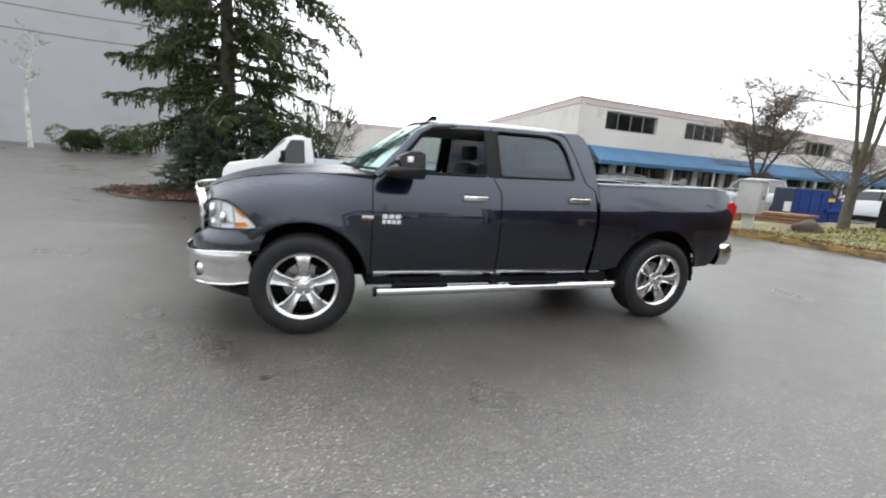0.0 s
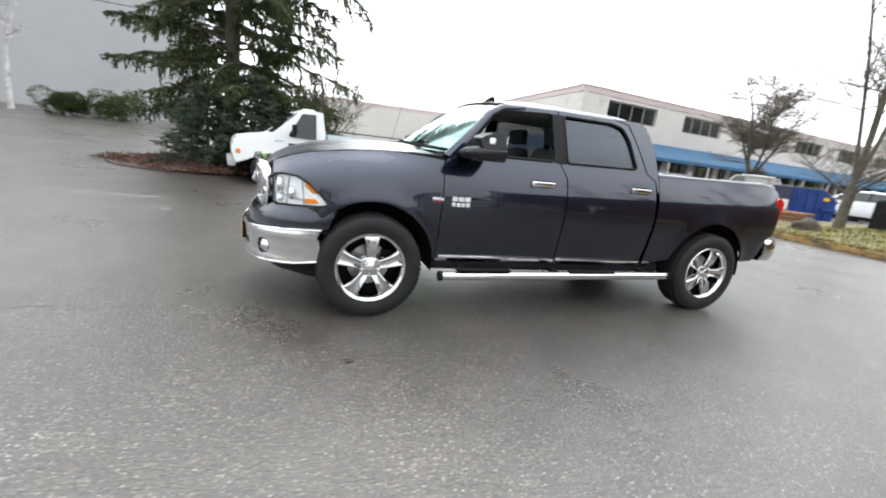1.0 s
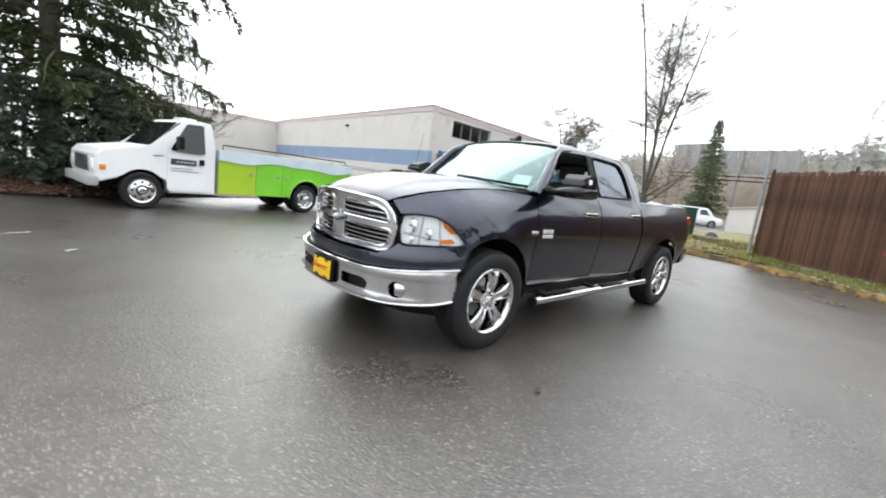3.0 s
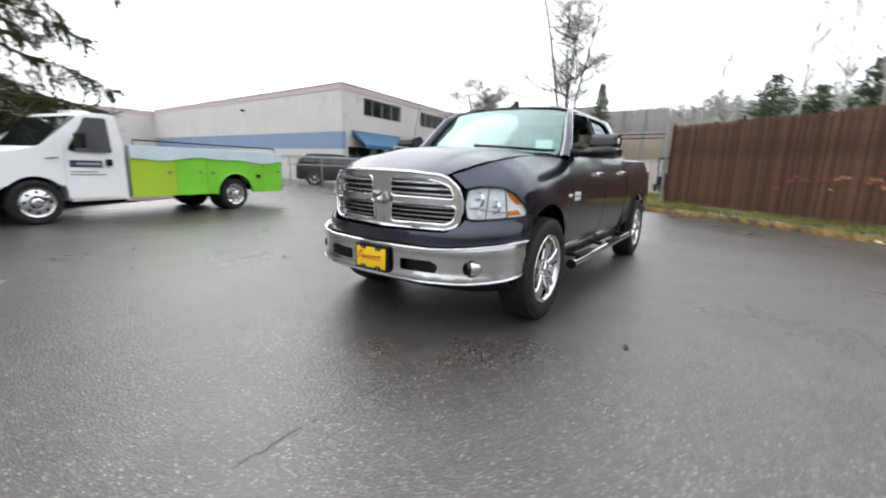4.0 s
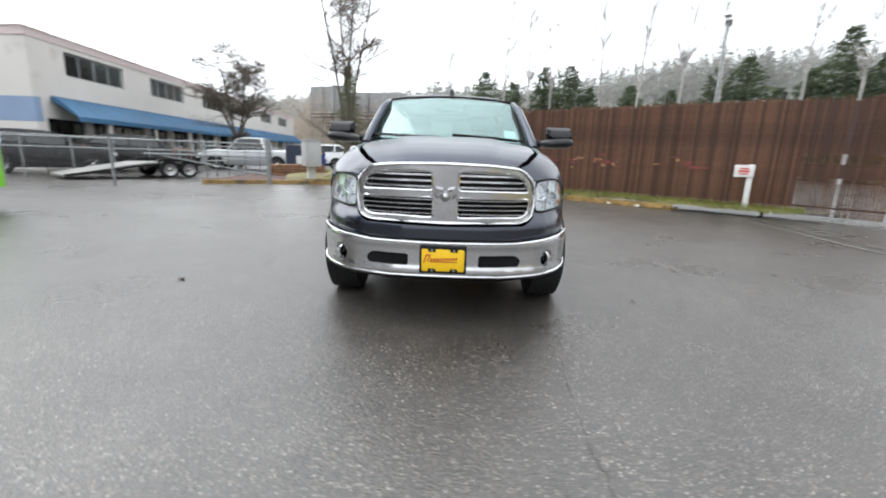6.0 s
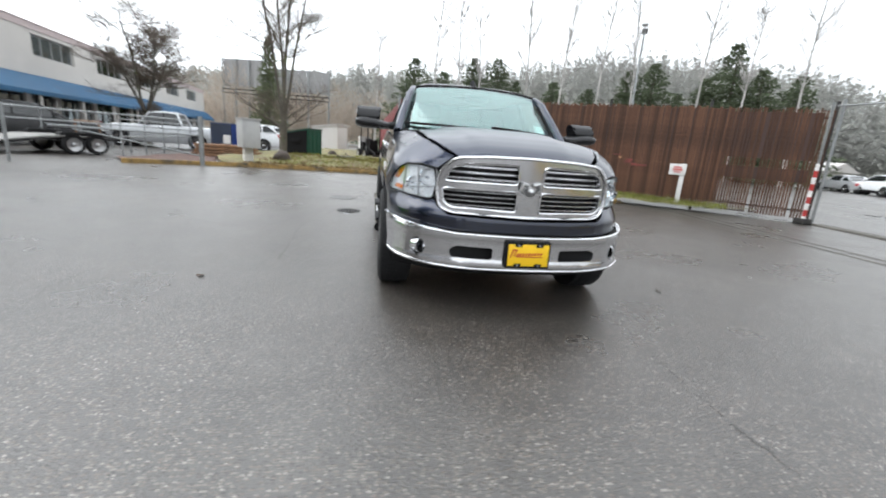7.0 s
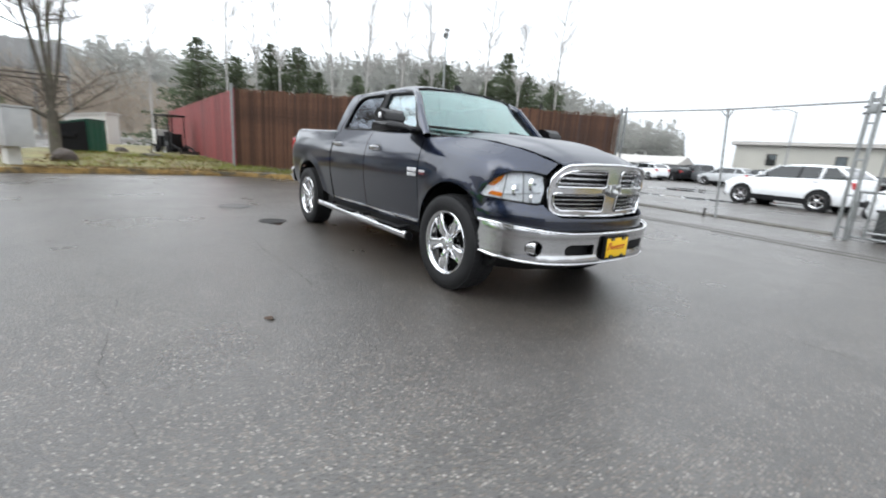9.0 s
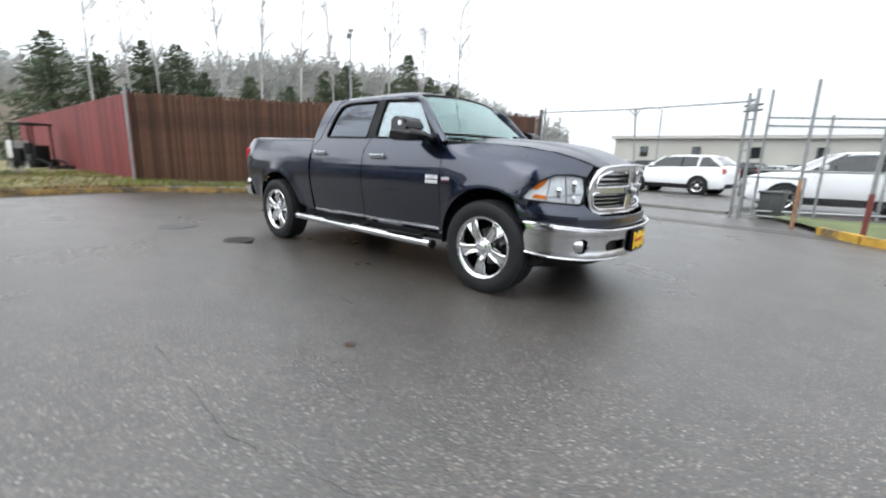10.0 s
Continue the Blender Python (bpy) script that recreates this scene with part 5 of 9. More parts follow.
# concrete gutter across the gateway
def strip(name, line, w, mat, z, label):
    b = bmesh.new()
    pts = [Vector((*p, z)) for p in line]
    rows = []
    for i, p in enumerate(pts):
        d = (pts[min(i + 1, len(pts) - 1)] - pts[max(0, i - 1)]).normalized()
        s = Vector((-d.y, d.x, 0)) * w / 2
        rows.append((b.verts.new(p - s), b.verts.new(p + s)))
    for a, c in zip(rows, rows[1:]):
        b.faces.new((a[0], a[1], c[1], c[0]))
    ob = part(name, b, mat, sharp=0)
    for f in ob.data.polygons:
        pass
    return tagged(ob, label, "kerb", kind="structure")


strip("gutter_1", [(5.9, -6.2), (4.2, -6.75), (2.1, -6.6), (-0.6, -6.45), (-2.5, -6.1), (-3.8, -5.95), (-4.6, -5.6)], 0.12, "worn_edge", 0.006, "worn concrete edge line across the gateway")
strip("gutter_2", [(5.9, -6.6), (4.2, -7.1), (2.1, -6.95), (-0.6, -6.8), (-2.5, -6.45), (-3.8, -6.3), (-4.5, -6.0)], 0.09, "worn_edge", 0.006, "worn concrete edge line across the gateway")
sill = kerb_run("kerb_3", [(3.3, -9.9), (1.6, -9.75), (-0.6, -9.5), (-2.4, -9.2)], "worn_edge", "low concrete gate sill", 0.3, 0.05, 1.2)


# ---------- planting bed with mulch ----------
BED = [(-7.65, 10.9), (-7.2, 9.9), (-6.5, 9.2), (-5.6, 8.75), (-4.4, 8.8), (-3.3, 9.5), (-1.6, 10.5), (0.5, 11.5), (2.5, 12.6), (2.0, 15.5), (-1, 15.5), (-4.5, 14.2), (-7.6, 12.2)]
def bed_rise(x, y):
    return ground_z(x, y) + (0.38 + 0.06 * noise.noise((x * 1.5, y * 1.5, 4))) * smooth01(0, 2.0, 1.9 - math.hypot((x + 4.2) / 2.2, (y - 11.3) / 1.8))
sheet("planting_bed", BED, "mulch", 0.014, "reddish-brown bark mulch bed with broken edge", "planting bed", bed_rise, 0.4)
kerb_run("kerb_4", [(-7.75, 11.3), (-7.7, 10.85), (-7.25, 9.8), (-6.55, 9.1), (-5.65, 8.68)], "stone", "broken dark concrete kerb round the planting bed", 0.14, 0.06, 0.45)


# ---------- two-storey cream building with blue awning ----------
def build_shop():
    C = Vector((13.25, 18.27, 0))
    D = Vector((math.cos(radians(7)), math.sin(radians(7)), 0))
    N = Vector((D.y, -D.x, 0))
    root = thing("commercial_building", "two-storey cream stucco commercial building with blue metal awning", "building")
    W = lambda d, o, z: C + D * d + N * o + Vector((0, 0, z))

    def slab(name, d0, d1, o0, o1, z0, z1, mat, parent=root, label=""):
        b = bmesh.new()
        v = [b.verts.new(W(d, o, z)) for z in (z0, z1) for d, o in ((d0, o0), (d1, o0), (d1, o1), (d0, o1))]
        for q in ((0, 1, 2, 3), (4, 5, 6, 7), (0, 1, 5, 4), (1, 2, 6, 5), (2, 3, 7, 6), (3, 0, 4, 7)):
            b.faces.new([v[k] for k in q])
        return part(name, b, mat, parent, label)
    L = 46.0
    wins = [(2.1, 6.5), (9.2, 13.4), (16.4, 20.6), (23.6, 27.8), (30.8, 35.0), (38, 42.2)]
    z0, z1 = 4.32, 5.42
    slab("wall", 0.07, L, -0.3, 0, 3.0, z0, "cream")
    slab("wall", 0.07, L, -0.3, 0, z1, 5.62, "cream")
    slab("parapet", -0.03, L, -0.32, 0.03, 5.62, 5.95, "rose", label="dusty rose parapet band")
    slab("coping", -0.06, L, -0.4, 0.06, 5.951, 6.02, "rose")
    edges = [0.07] + [v for w in wins for v in w] + [L]
    for a, c in zip(edges[::2], edges[1::2]):
        slab("wall", a, c, -0.3, -0.001, z0, z1, "cream")
    for a, c in wins:
        fr = slab("window", a, c, -0.22, -0.14, z0, z0 + 0.07, "satin")
        slab("frame", a, c, -0.22, -0.14, z1 - 0.07, z1, "satin", fr)
        n = 4
        for k in range(n + 1):
            x = a + (c - a - 0.07) * k / n
            slab("mullion", x, x + 0.07, -0.22, -0.14, z0 + 0.07, z1 - 0.07, "satin", fr)
        for k in range(n):
            xa, xb = a + 0.07 + (c - a - 0.07) * k / n, a + (c - a - 0.07) * (k + 1) / n
            slab("pane", xa, xb, -0.19, -0.18, z0 + 0.07, z1 - 0.07, "pane", fr)
            if k in (0, 3):
                slab("blind", xa, xb, -0.27, -0.26, z0 + 0.07, z1 - 0.07, "sky_wrap" if k == 0 else "headliner", fr)
    # ground floor: piers, dark shop windows
    x = 0.07
    k = 0
    while x < L - 1:
        slab("pier", x, x + 0.5, -0.3, 0, 0, 3.0, "cream")
        w = (2.4, 1.1, 3.0, 2.2)[k % 4]
        slab("stall_riser", x + 0.5, x + 0.5 + w, -0.3, -0.05, 0, 0.12 if k % 4 == 1 else 0.75, "cream")
        sh = slab("shop_window", x + 0.5, x + 0.5 + w, -0.18, -0.12, 2.2, 2.28, "trim")
        slab("pane", x + 0.5, x + 0.5 + w, -0.16, -0.15, 0.12 if k % 4 == 1 else 0.75, 2.2, "pane", sh)
        for j in range(1, 2 if w < 2 else 3):
            xm = x + 0.5 + w * j / (2 if w < 2 else 3)
            slab("mullion", xm - 0.03, xm + 0.03, -0.19, -0.11, 0.12 if k % 4 == 1 else 0.75, 2.2, "trim", sh)
        slab("header", x + 0.5, x + 0.5 + w, -0.3, -0.02, 2.28, 3.0, "cream")
        x += 0.5 + w
        k += 1
    # the rooms' dimness is put into this slab's near-black colour
    slab("interior", 1.0, L, -2.2, -2.0, 0.0, 5.6, "underbody", label="near-black slab painted as the dim room behind the windows")
    slab("upper_floor", 0.8, L, -2.0, -0.31, 3.0, 3.2, "underbody")
    slab("roof", 2.8, L, -12.0, -0.33, 5.5, 5.6, "roof_far")
    # awning of ribbed blue sheet
    aw = bmesh.new()
    a0, a1 = 0.9, L
    n = int((a1 - a0) / 0.3)
    rows = []
    for k in range(n + 1):
        d = a0 + (a1 - a0) * k / n
        rows.append([aw.verts.new(p) for p in (W(d, 0.02, 3.28), W(d, 0.25, 3.20), W(d, 1.15, 2.42), W(d, 1.15, 2.2), W(d, 1.10, 2.2), W(d, 1.08, 2.40), W(d, 0.02, 3.1))])
    for p, q in zip(rows, rows[1:]):
        for i in range(6):
            aw.faces.new((p[i], q[i], q[i + 1], p[i + 1]))
    aw.faces.new(rows[0])
    aw.faces.new(rows[-1])
    awn = part("awning", aw, "awning", root, "ribbed blue sheet metal awning")
    rib = bmesh.new()
    for k in range(n + 1):
        d = a0 + (a1 - a0) * k / n
        tube(rib, [W(d, 0.10, 3.275), W(d, 0.27, 3.215), W(d, 1.165, 2.435), W(d, 1.165, 2.2)], 0.018, 4)
    tagged(part("standing_seams", rib, "awning", awn), kind="stuff")
    for d in np.arange(3.0, L, 4.2):
        slab("post", d, d + 0.12, 0.98, 1.08, 0, 2.3, "cream", root)
    # side wall towards the yard, running back
    E = Vector((15.4, 49.8, 0))
    B = (E - C).normalized()
    Q = Vector((-B.y, B.x, 0))
    len_b = (E - C).length
    def slab2(name, d0, d1, o0, o1, z0, z1, mat, label=""):
        b = bmesh.new()
        v = [b.verts.new(C + B * d + Q * o + Vector((0, 0, z))) for z in (z0, z1) for d, o in ((d0, o0), (d1, o0), (d1, o1), (d0, o1))]
        for q in ((0, 1, 2, 3), (4, 5, 6, 7), (0, 1, 5, 4), (1, 2, 6, 5), (2, 3, 7, 6), (3, 0, 4, 7)):
            b.faces.new([v[k] for k in q])
        return part(name, b, mat, root, label)
    slab2("side_wall", 0.005, len_b, -0.3, 0.01, 3.15, 5.62, "cream")
    slab2("blue_band", 0.005, len_b, -0.3, 0.014, 2.1, 3.15, "blue_band", "faded blue painted band on the side wall")
    slab2("side_wall", 0.005, len_b, -0.3, 0.01, 0, 2.1, "cream")
    slab2("parapet", 0.03, len_b, -0.3, 0.04, 5.621, 5.951, "rose")
    slab2("coping", 0.06, len_b, -0.4, 0.07, 5.952, 6.021, "rose")
    slab2("rear_wing", len_b, len_b + 0.3, -0.3, 16, 0, 5.6, "cream")
    slab2("rear_wing_band", len_b - 0.02, len_b, 0.02, 16, 5.4, 5.9, "rose")
    slab2("wall_lamp", 12.0, 12.3, 0.02, 0.2, 4.9, 5.05, "trim")


build_shop()


# ---------- long grey warehouse on the rise ----------
def build_warehouse():
    root = thing("warehouse", "tall plain grey concrete warehouse", "building")
    a, c = Vector((-9.3, 34.6, 0)), Vector((-48, 18.0, 0))
    d = (c - a).normalized()
    nrm = Vector((-d.y, d.x, 0))
    L = (c - a).length
    panel = 6.0
    k = 0
    while k * panel < L:
        b = bmesh.new()
        p0, p1 = a + d * (k * panel + 0.002), a + d * (min(L, (k + 1) * panel) - 0.002)
        v = [b.verts.new(p + nrm * o + Vector((0, 0, z))) for z in (-0.5, 13.0) for p, o in ((p0, 0), (p1, 0), (p1, -0.35), (p0, -0.35))]
        for q in ((0, 1, 2, 3), (4, 5, 6, 7), (0, 1, 5, 4), (1, 2, 6, 5), (2, 3, 7, 6), (3, 0, 4, 7)):
            b.faces.new([v[i] for i in q])
        part("wall_panel", b, "grey_wall", root)
        k += 1
    # unseen backing slab, added to keep daylight out of the panel joints
    b = bmesh.new()
    v = [b.verts.new(p - nrm * o + Vector((0, 0, z))) for z in (-0.5, 12.9) for p, o in ((a + d * 0.4, 0.36), (c, 0.36), (c, 0.5), (a + d * 0.4, 0.5))]
    for q in ((0, 1, 2, 3), (4, 5, 6, 7), (0, 1, 5, 4), (1, 2, 6, 5), (2, 3, 7, 6), (3, 0, 4, 7)):
        b.faces.new([v[i] for i in q])
    part("inner_wall", b, "grey_wall", root)
    for nm, p0, p1 in (("return_wall", a, a - nrm * 30),):
        b = bmesh.new()
        s = d * 0.35
        v = [b.verts.new(p + o + Vector((0, 0, z))) for z in (-0.5, 13.0) for p, o in ((p0 - nrm * 0.36, s), (p1, s), (p1, s * 0.03), (p0 - nrm * 0.36, s * 0.03))]
        for q in ((0, 1, 2, 3), (4, 5, 6, 7), (0, 1, 5, 4), (1, 2, 6, 5), (2, 3, 7, 6), (3, 0, 4, 7)):
            b.faces.new([v[i] for i in q])
        part(nm, b, "grey_wall", root)


build_warehouse()


# ---------- fences ----------
def build_brown_fence():
    root = thing("slat_fence", "tall brown slatted chain-link fence with worn slats", "fence")
    a, c = Vector((*FENCE_A, 0)), Vector((*FENCE_B, 0))
    d = (c - a).normalized()
    nrm = Vector((-d.y, d.x, 0))
    L = (c - a).length
    n = 206
    rng = random.Random(3)
    meshes = []
    for wv in range(4):
        b = bmesh.new()
        w = 0.030 - 0.001 * wv
        secs = []
        for i, z in enumerate((0, 0.85, 1.7, 2.62)):
            o = 0.004 * ((wv + i) % 3 - 1)
            secs.append([b.verts.new(v) for v in ((-w + o, -0.006, z), (o, 0.006, z), (w + o, -0.006, z), (o, -0.010, z))])
        for p, q in zip(secs, secs[1:]):
            for i in range(4):
                b.faces.new((p[i], p[(i + 1) % 4], q[(i + 1) % 4], q[i]))
        b.faces.new(secs[0])
        b.faces.new(secs[-1])
        me = bpy.data.meshes.new("slat")
        bmesh.ops.recalc_face_normals(b, faces=b.faces[:])
        b.to_mesh(me)
        b.free()
        me.materials.append(M["slat"])
        meshes.append(me)
    ang = math.atan2(d.y, d.x)
    for k in range(n):
        s = L * (k + 0.5) / n
        p = a + d * s
        near_gate = s < 2.2
        if near_gate and rng.random() < 0.05:
            continue
        ob = new("slat", meshes[rng.randrange(4)])
        ob.parent = root
        z0 = 0.10 + 0.16 * smooth01(0, L, s)
        top = 2.80 + 0.10 * s / L + 0.03 * noise.noise((s * 0.7, 0, 0))
        hz = (top - z0) / 2.62 * rng.uniform(0.985, 1.012)
        sx = 0.74 if near_gate else 1.0
        ob.matrix_basis = Matrix.Translation((p.x, p.y, z0)) @ Matrix.Rotation(ang, 4, "Z") @ Matrix.Rotation(rng.uniform(-0.005, 0.005), 4, "Y") @ Matrix.Diagonal((sx, 1, hz, 1))
    # posts and rails behind the slats
    for k in range(6):
        p = a + d * (L * k / 5) - nrm * 0.082
        b = bmesh.new()
        tube(b, [p + Vector((0, 0, 0)), p + Vector((0, 0, 3.0))], 0.038, 10)
        part("post", b, "iron", root)
    for z in (0.35, 2.66):
        b = bmesh.new()
        tube(b, [a - nrm * 0.045 + Vector((0, 0, z - 0.05)), c - nrm * 0.045 + Vector((0, 0, z + 0.05))], 0.022, 8)
        part("rail", b, "iron", root)
    backing = bmesh.new()
    for s0, s1, z0, z1 in ((2.1, L, 0.30, 2.78), (0.2, 2.1, 1.55, 2.72), (0.2, 2.1, 1.0, 1.32)):
        p, q = a + d * s0 - nrm * 0.016, a + d * s1 - nrm * 0.016
        e = Vector((0, 0, 1))
        v = [backing.verts.new(x) for x in (p + e * z0, q + e * z0, q + e * z1, p + e * z1)]
        w = [backing.verts.new(x - nrm * 0.004) for x in (p + e * z0, q + e * z0, q + e * z1, p + e * z1)]
        backing.faces.new(v)
        backing.faces.new(w[::-1])
    part("privacy_mesh", backing, "slat_far", root, "brown woven privacy mesh")
    # thin flakes in faded red and brown, standing in for a worn painted mural
    for k in range(30):
        s = rng.uniform(6.3, 9.2) if k < 22 else rng.uniform(3.8, 6.2)
        z, w, h = 1.16 + rng.gauss(0, 0.10), rng.uniform(0.08, 0.34), rng.uniform(0.03, 0.12)
        p = a + d * s + nrm * 0.018
        b = bmesh.new()
        vs = []
        for u, v in ((-1, -1), (-0.2, -0.7), (1, -0.9), (0.8, 0.3), (0.9, 1), (0.1, 0.6), (-0.9, 0.9)):
            q = p + d * (u * w / 2 * rng.uniform(0.7, 1.1)) + Vector((0, 0, z + v * h / 2 * rng.uniform(0.6, 1.2)))
            vs.append(b.verts.new(q))
        b.faces.new(vs)
        g = bmesh.ops.extrude_face_region(b, geom=b.faces[:])
        bmesh.ops.translate(b, verts=[v for v in g["geom"] if isinstance(v, bmesh.types.BMVert)], vec=nrm * 0.004)
        part("scrap", b, "faded_red" if k % 3 else "rust_wood", root)


def build_red_fence():
    root = thing("board_fence", "dark red painted board fence running back along the grass", "fence")
    a, c = Vector((12.2, 0.05, 0)), Vector((34.0, 0.5, 0))
    n = 110
    rng = random.Random(8)
    b = bmesh.new()
    box(b, -0.098, 0.098, -0.012, 0.012, 0, 1, 0.004, 1)
    me = bpy.data.meshes.new("board")
    b.to_mesh(me)
    b.free()
    me.materials.append(M["red_board"])
    for k in range(n):
        p = a.lerp(c, (k + 0.5) / n)
        ob = new("board", me)
        ob.parent = root
        ob.matrix_basis = Matrix.Translation((p.x, p.y + rng.uniform(-0.004, 0.004), 0.16)) @ Matrix.Rotation(0.0206, 4, "Z") @ Matrix.Diagonal((1, 1, 2.72 + rng.uniform(-0.02, 0.02), 1))
    for k in range(9):
        p = a.lerp(c, k / 8)
        b = bmesh.new()
        box(b, p.x - 0.05, p.x + 0.05, p.y - 0.13, p.y - 0.03, 0, 2.8, 0.008)
        part("post", b, "steel" if k == 0 else "rust_wood", root)
    for z in (0.5, 2.5):
        b = bmesh.new()
        tube(b, [(12.2, -0.0, z), (34, 0.45, z)], 0.03, 4)
        part("rail", b, "rust_wood", root)
    b = bmesh.new()
    tube(b, [(12.12, 0.14, 0.1), (12.10, 0.14, 3.05)], 0.045, 10)
    part("corner_post", b, "steel", root, "grey steel corner post")


build_brown_fence()
build_red_fence()


# ---------- trees and shrubs ----------
def leaf_mesh(name, centres, dirs, lengths, widths, mat, parent, seed=1, even=False):
    """Many small blade-shaped leaves in one mesh, each a bent pair of triangles."""
    rng = np.random.RandomState(seed)
    c, d = np.array(centres), np.array(dirs)
    d = d / np.maximum(1e-6, np.linalg.norm(d, axis=1))[:, None]
    r = rng.normal(size=d.shape)
    s = np.cross(d, r)
    s /= np.maximum(1e-6, np.linalg.norm(s, axis=1))[:, None]
    up = np.cross(s, d)
    ln, wd = np.array(lengths)[:, None], np.array(widths)[:, None]
    a = c
    b = c + d * ln * 0.5 + s * wd + up * ln * 0.05
    e = c + d * ln
    f = c + d * ln * 0.5 - s * wd + up * ln * 0.05
    n = len(c)
    verts = np.stack([a, b, e, f], 1).reshape(-1, 3)
    faces = [(4 * k, 4 * k + 1, 4 * k + 2, 4 * k + 3) for k in range(n)]
    ob = raw_mesh(name, verts.tolist(), faces, mat, parent, even)
    if even:
        # far crowns are shaded as one soft mass
        ob.data.normals_split_custom_set_from_vertices([(0.0, 0.0, 1.0)] * len(verts))
    return ob


def big_conifer(x, y, height, radius, seed, gap=0.35, base=0.5):
    """A spruce: straight trunk, limbs of uneven reach that dip and lift at the tip, hanging sprays of needles, gaps between the layers."""
    rng = random.Random(seed)
    root = thing("spruce_tree", "tall dark green spruce with drooping branches in the mulch bed", "tree", at=pose(x, y, ground_z(x, y)))
    b = bmesh.new()
    tube(b, [(0, 0, -0.1), (0.02, 0, height * 0.35), (0.0, 0.03, height * 0.7), (0, 0, height)], [0.25, 0.19, 0.10, 0.02], 10)
    part("trunk", b, "bark", root)
    cs, ds, ls, ws = [], [], [], []
    z = base
    while z < height - 0.3:
        k = z / height
        reach = radius * (0.85 + 0.15 * math.sin(k * 17)) * (1 - k) ** 0.55 * (0.70 + 0.30 * min(1, z / 3.6))
        n = rng.randint(6, 8)
        a0 = rng.uniform(0, 6.28)
        for i in range(n):
            a = a0 + 6.283 * i / n + rng.uniform(-0.45, 0.45)
            r = reach * rng.uniform(0.42, 1.15)
            r *= 1 - 0.45 * max(0.0, -math.cos(a)) * max(0.25, 1 - z / 7.0)
            if rng.random() < 0.16:
                r *= 0.5
            d = Vector((math.cos(a), math.sin(a), 0))
            rise, dip, tip = rng.uniform(0.15, 0.42), rng.uniform(0.45, 0.80), rng.uniform(0.10, 0.30)
            lift = rng.uniform(-0.25, 0.25)
            pts = []
            for j in range(8):
                t = j / 7
                side = 0.05 * r * math.sin(3 * t + a0)
                pts.append(Vector((0, 0, z + lift)) + d * r * t + Vector((-d.y * side, d.x * side, r * (rise * t - dip * t * t + tip * max(0.0, t - 0.6) * 1.6))))
            limb = bmesh.new()
            tube(limb, pts, [(0.038 * (1 - k) + 0.012) * (1 - 0.85 * j / 7) + 0.003 for j in range(8)], 5, caps=False)
            part("limb", limb, "bark", root)
            bare = rng.uniform(0.14, 0.36)
            for j in range(int(12 + r * 19)):
                t = bare + (1 - bare) * rng.random() ** 0.8
                q = min(6, int(t * 7))
                p = pts[q].lerp(pts[q + 1], t * 7 - q)
                flank_way = Vector((-d.y, d.x, 0)) * rng.choice((-1, 1))
                hang = rng.random() < 0.45
                sl = (0.22 + 0.16 * r * (1.1 - t)) * rng.uniform(0.5, 1.3)
                if hang:
                    sd = (d * rng.uniform(0.0, 0.45) + flank_way * rng.uniform(0.0, 0.5) + Vector((0, 0, -1.0))).normalized()
                else:
                    sd = (d * rng.uniform(0.4, 0.9) + flank_way * rng.uniform(0.3, 1.0) + Vector((0, 0, rng.uniform(-0.5, 0.12)))).normalized()
                m = int(7 + sl * 34)
                for u in range(m):
                    v = (u + rng.random()) / m
                    w = 0.035 * (1.2 - v)
                    cs.append(p + sd * sl * v + Vector((rng.uniform(-w, w), rng.uniform(-w, w), -0.10 * v * v * sl + rng.uniform(-0.02, 0.02))))
                    ds.append(sd + Vector((rng.uniform(-0.6, 0.6), rng.uniform(-0.6, 0.6), rng.uniform(-0.8, 0.2))))
                    ls.append(rng.uniform(0.06, 0.14))
                    ws.append(rng.uniform(0.012, 0.026))
        z += gap * rng.uniform(0.7, 1.3)
    tagged(leaf_mesh("needles", cs, ds, ls, ws, "needles", root, seed), kind="stuff")
    return root


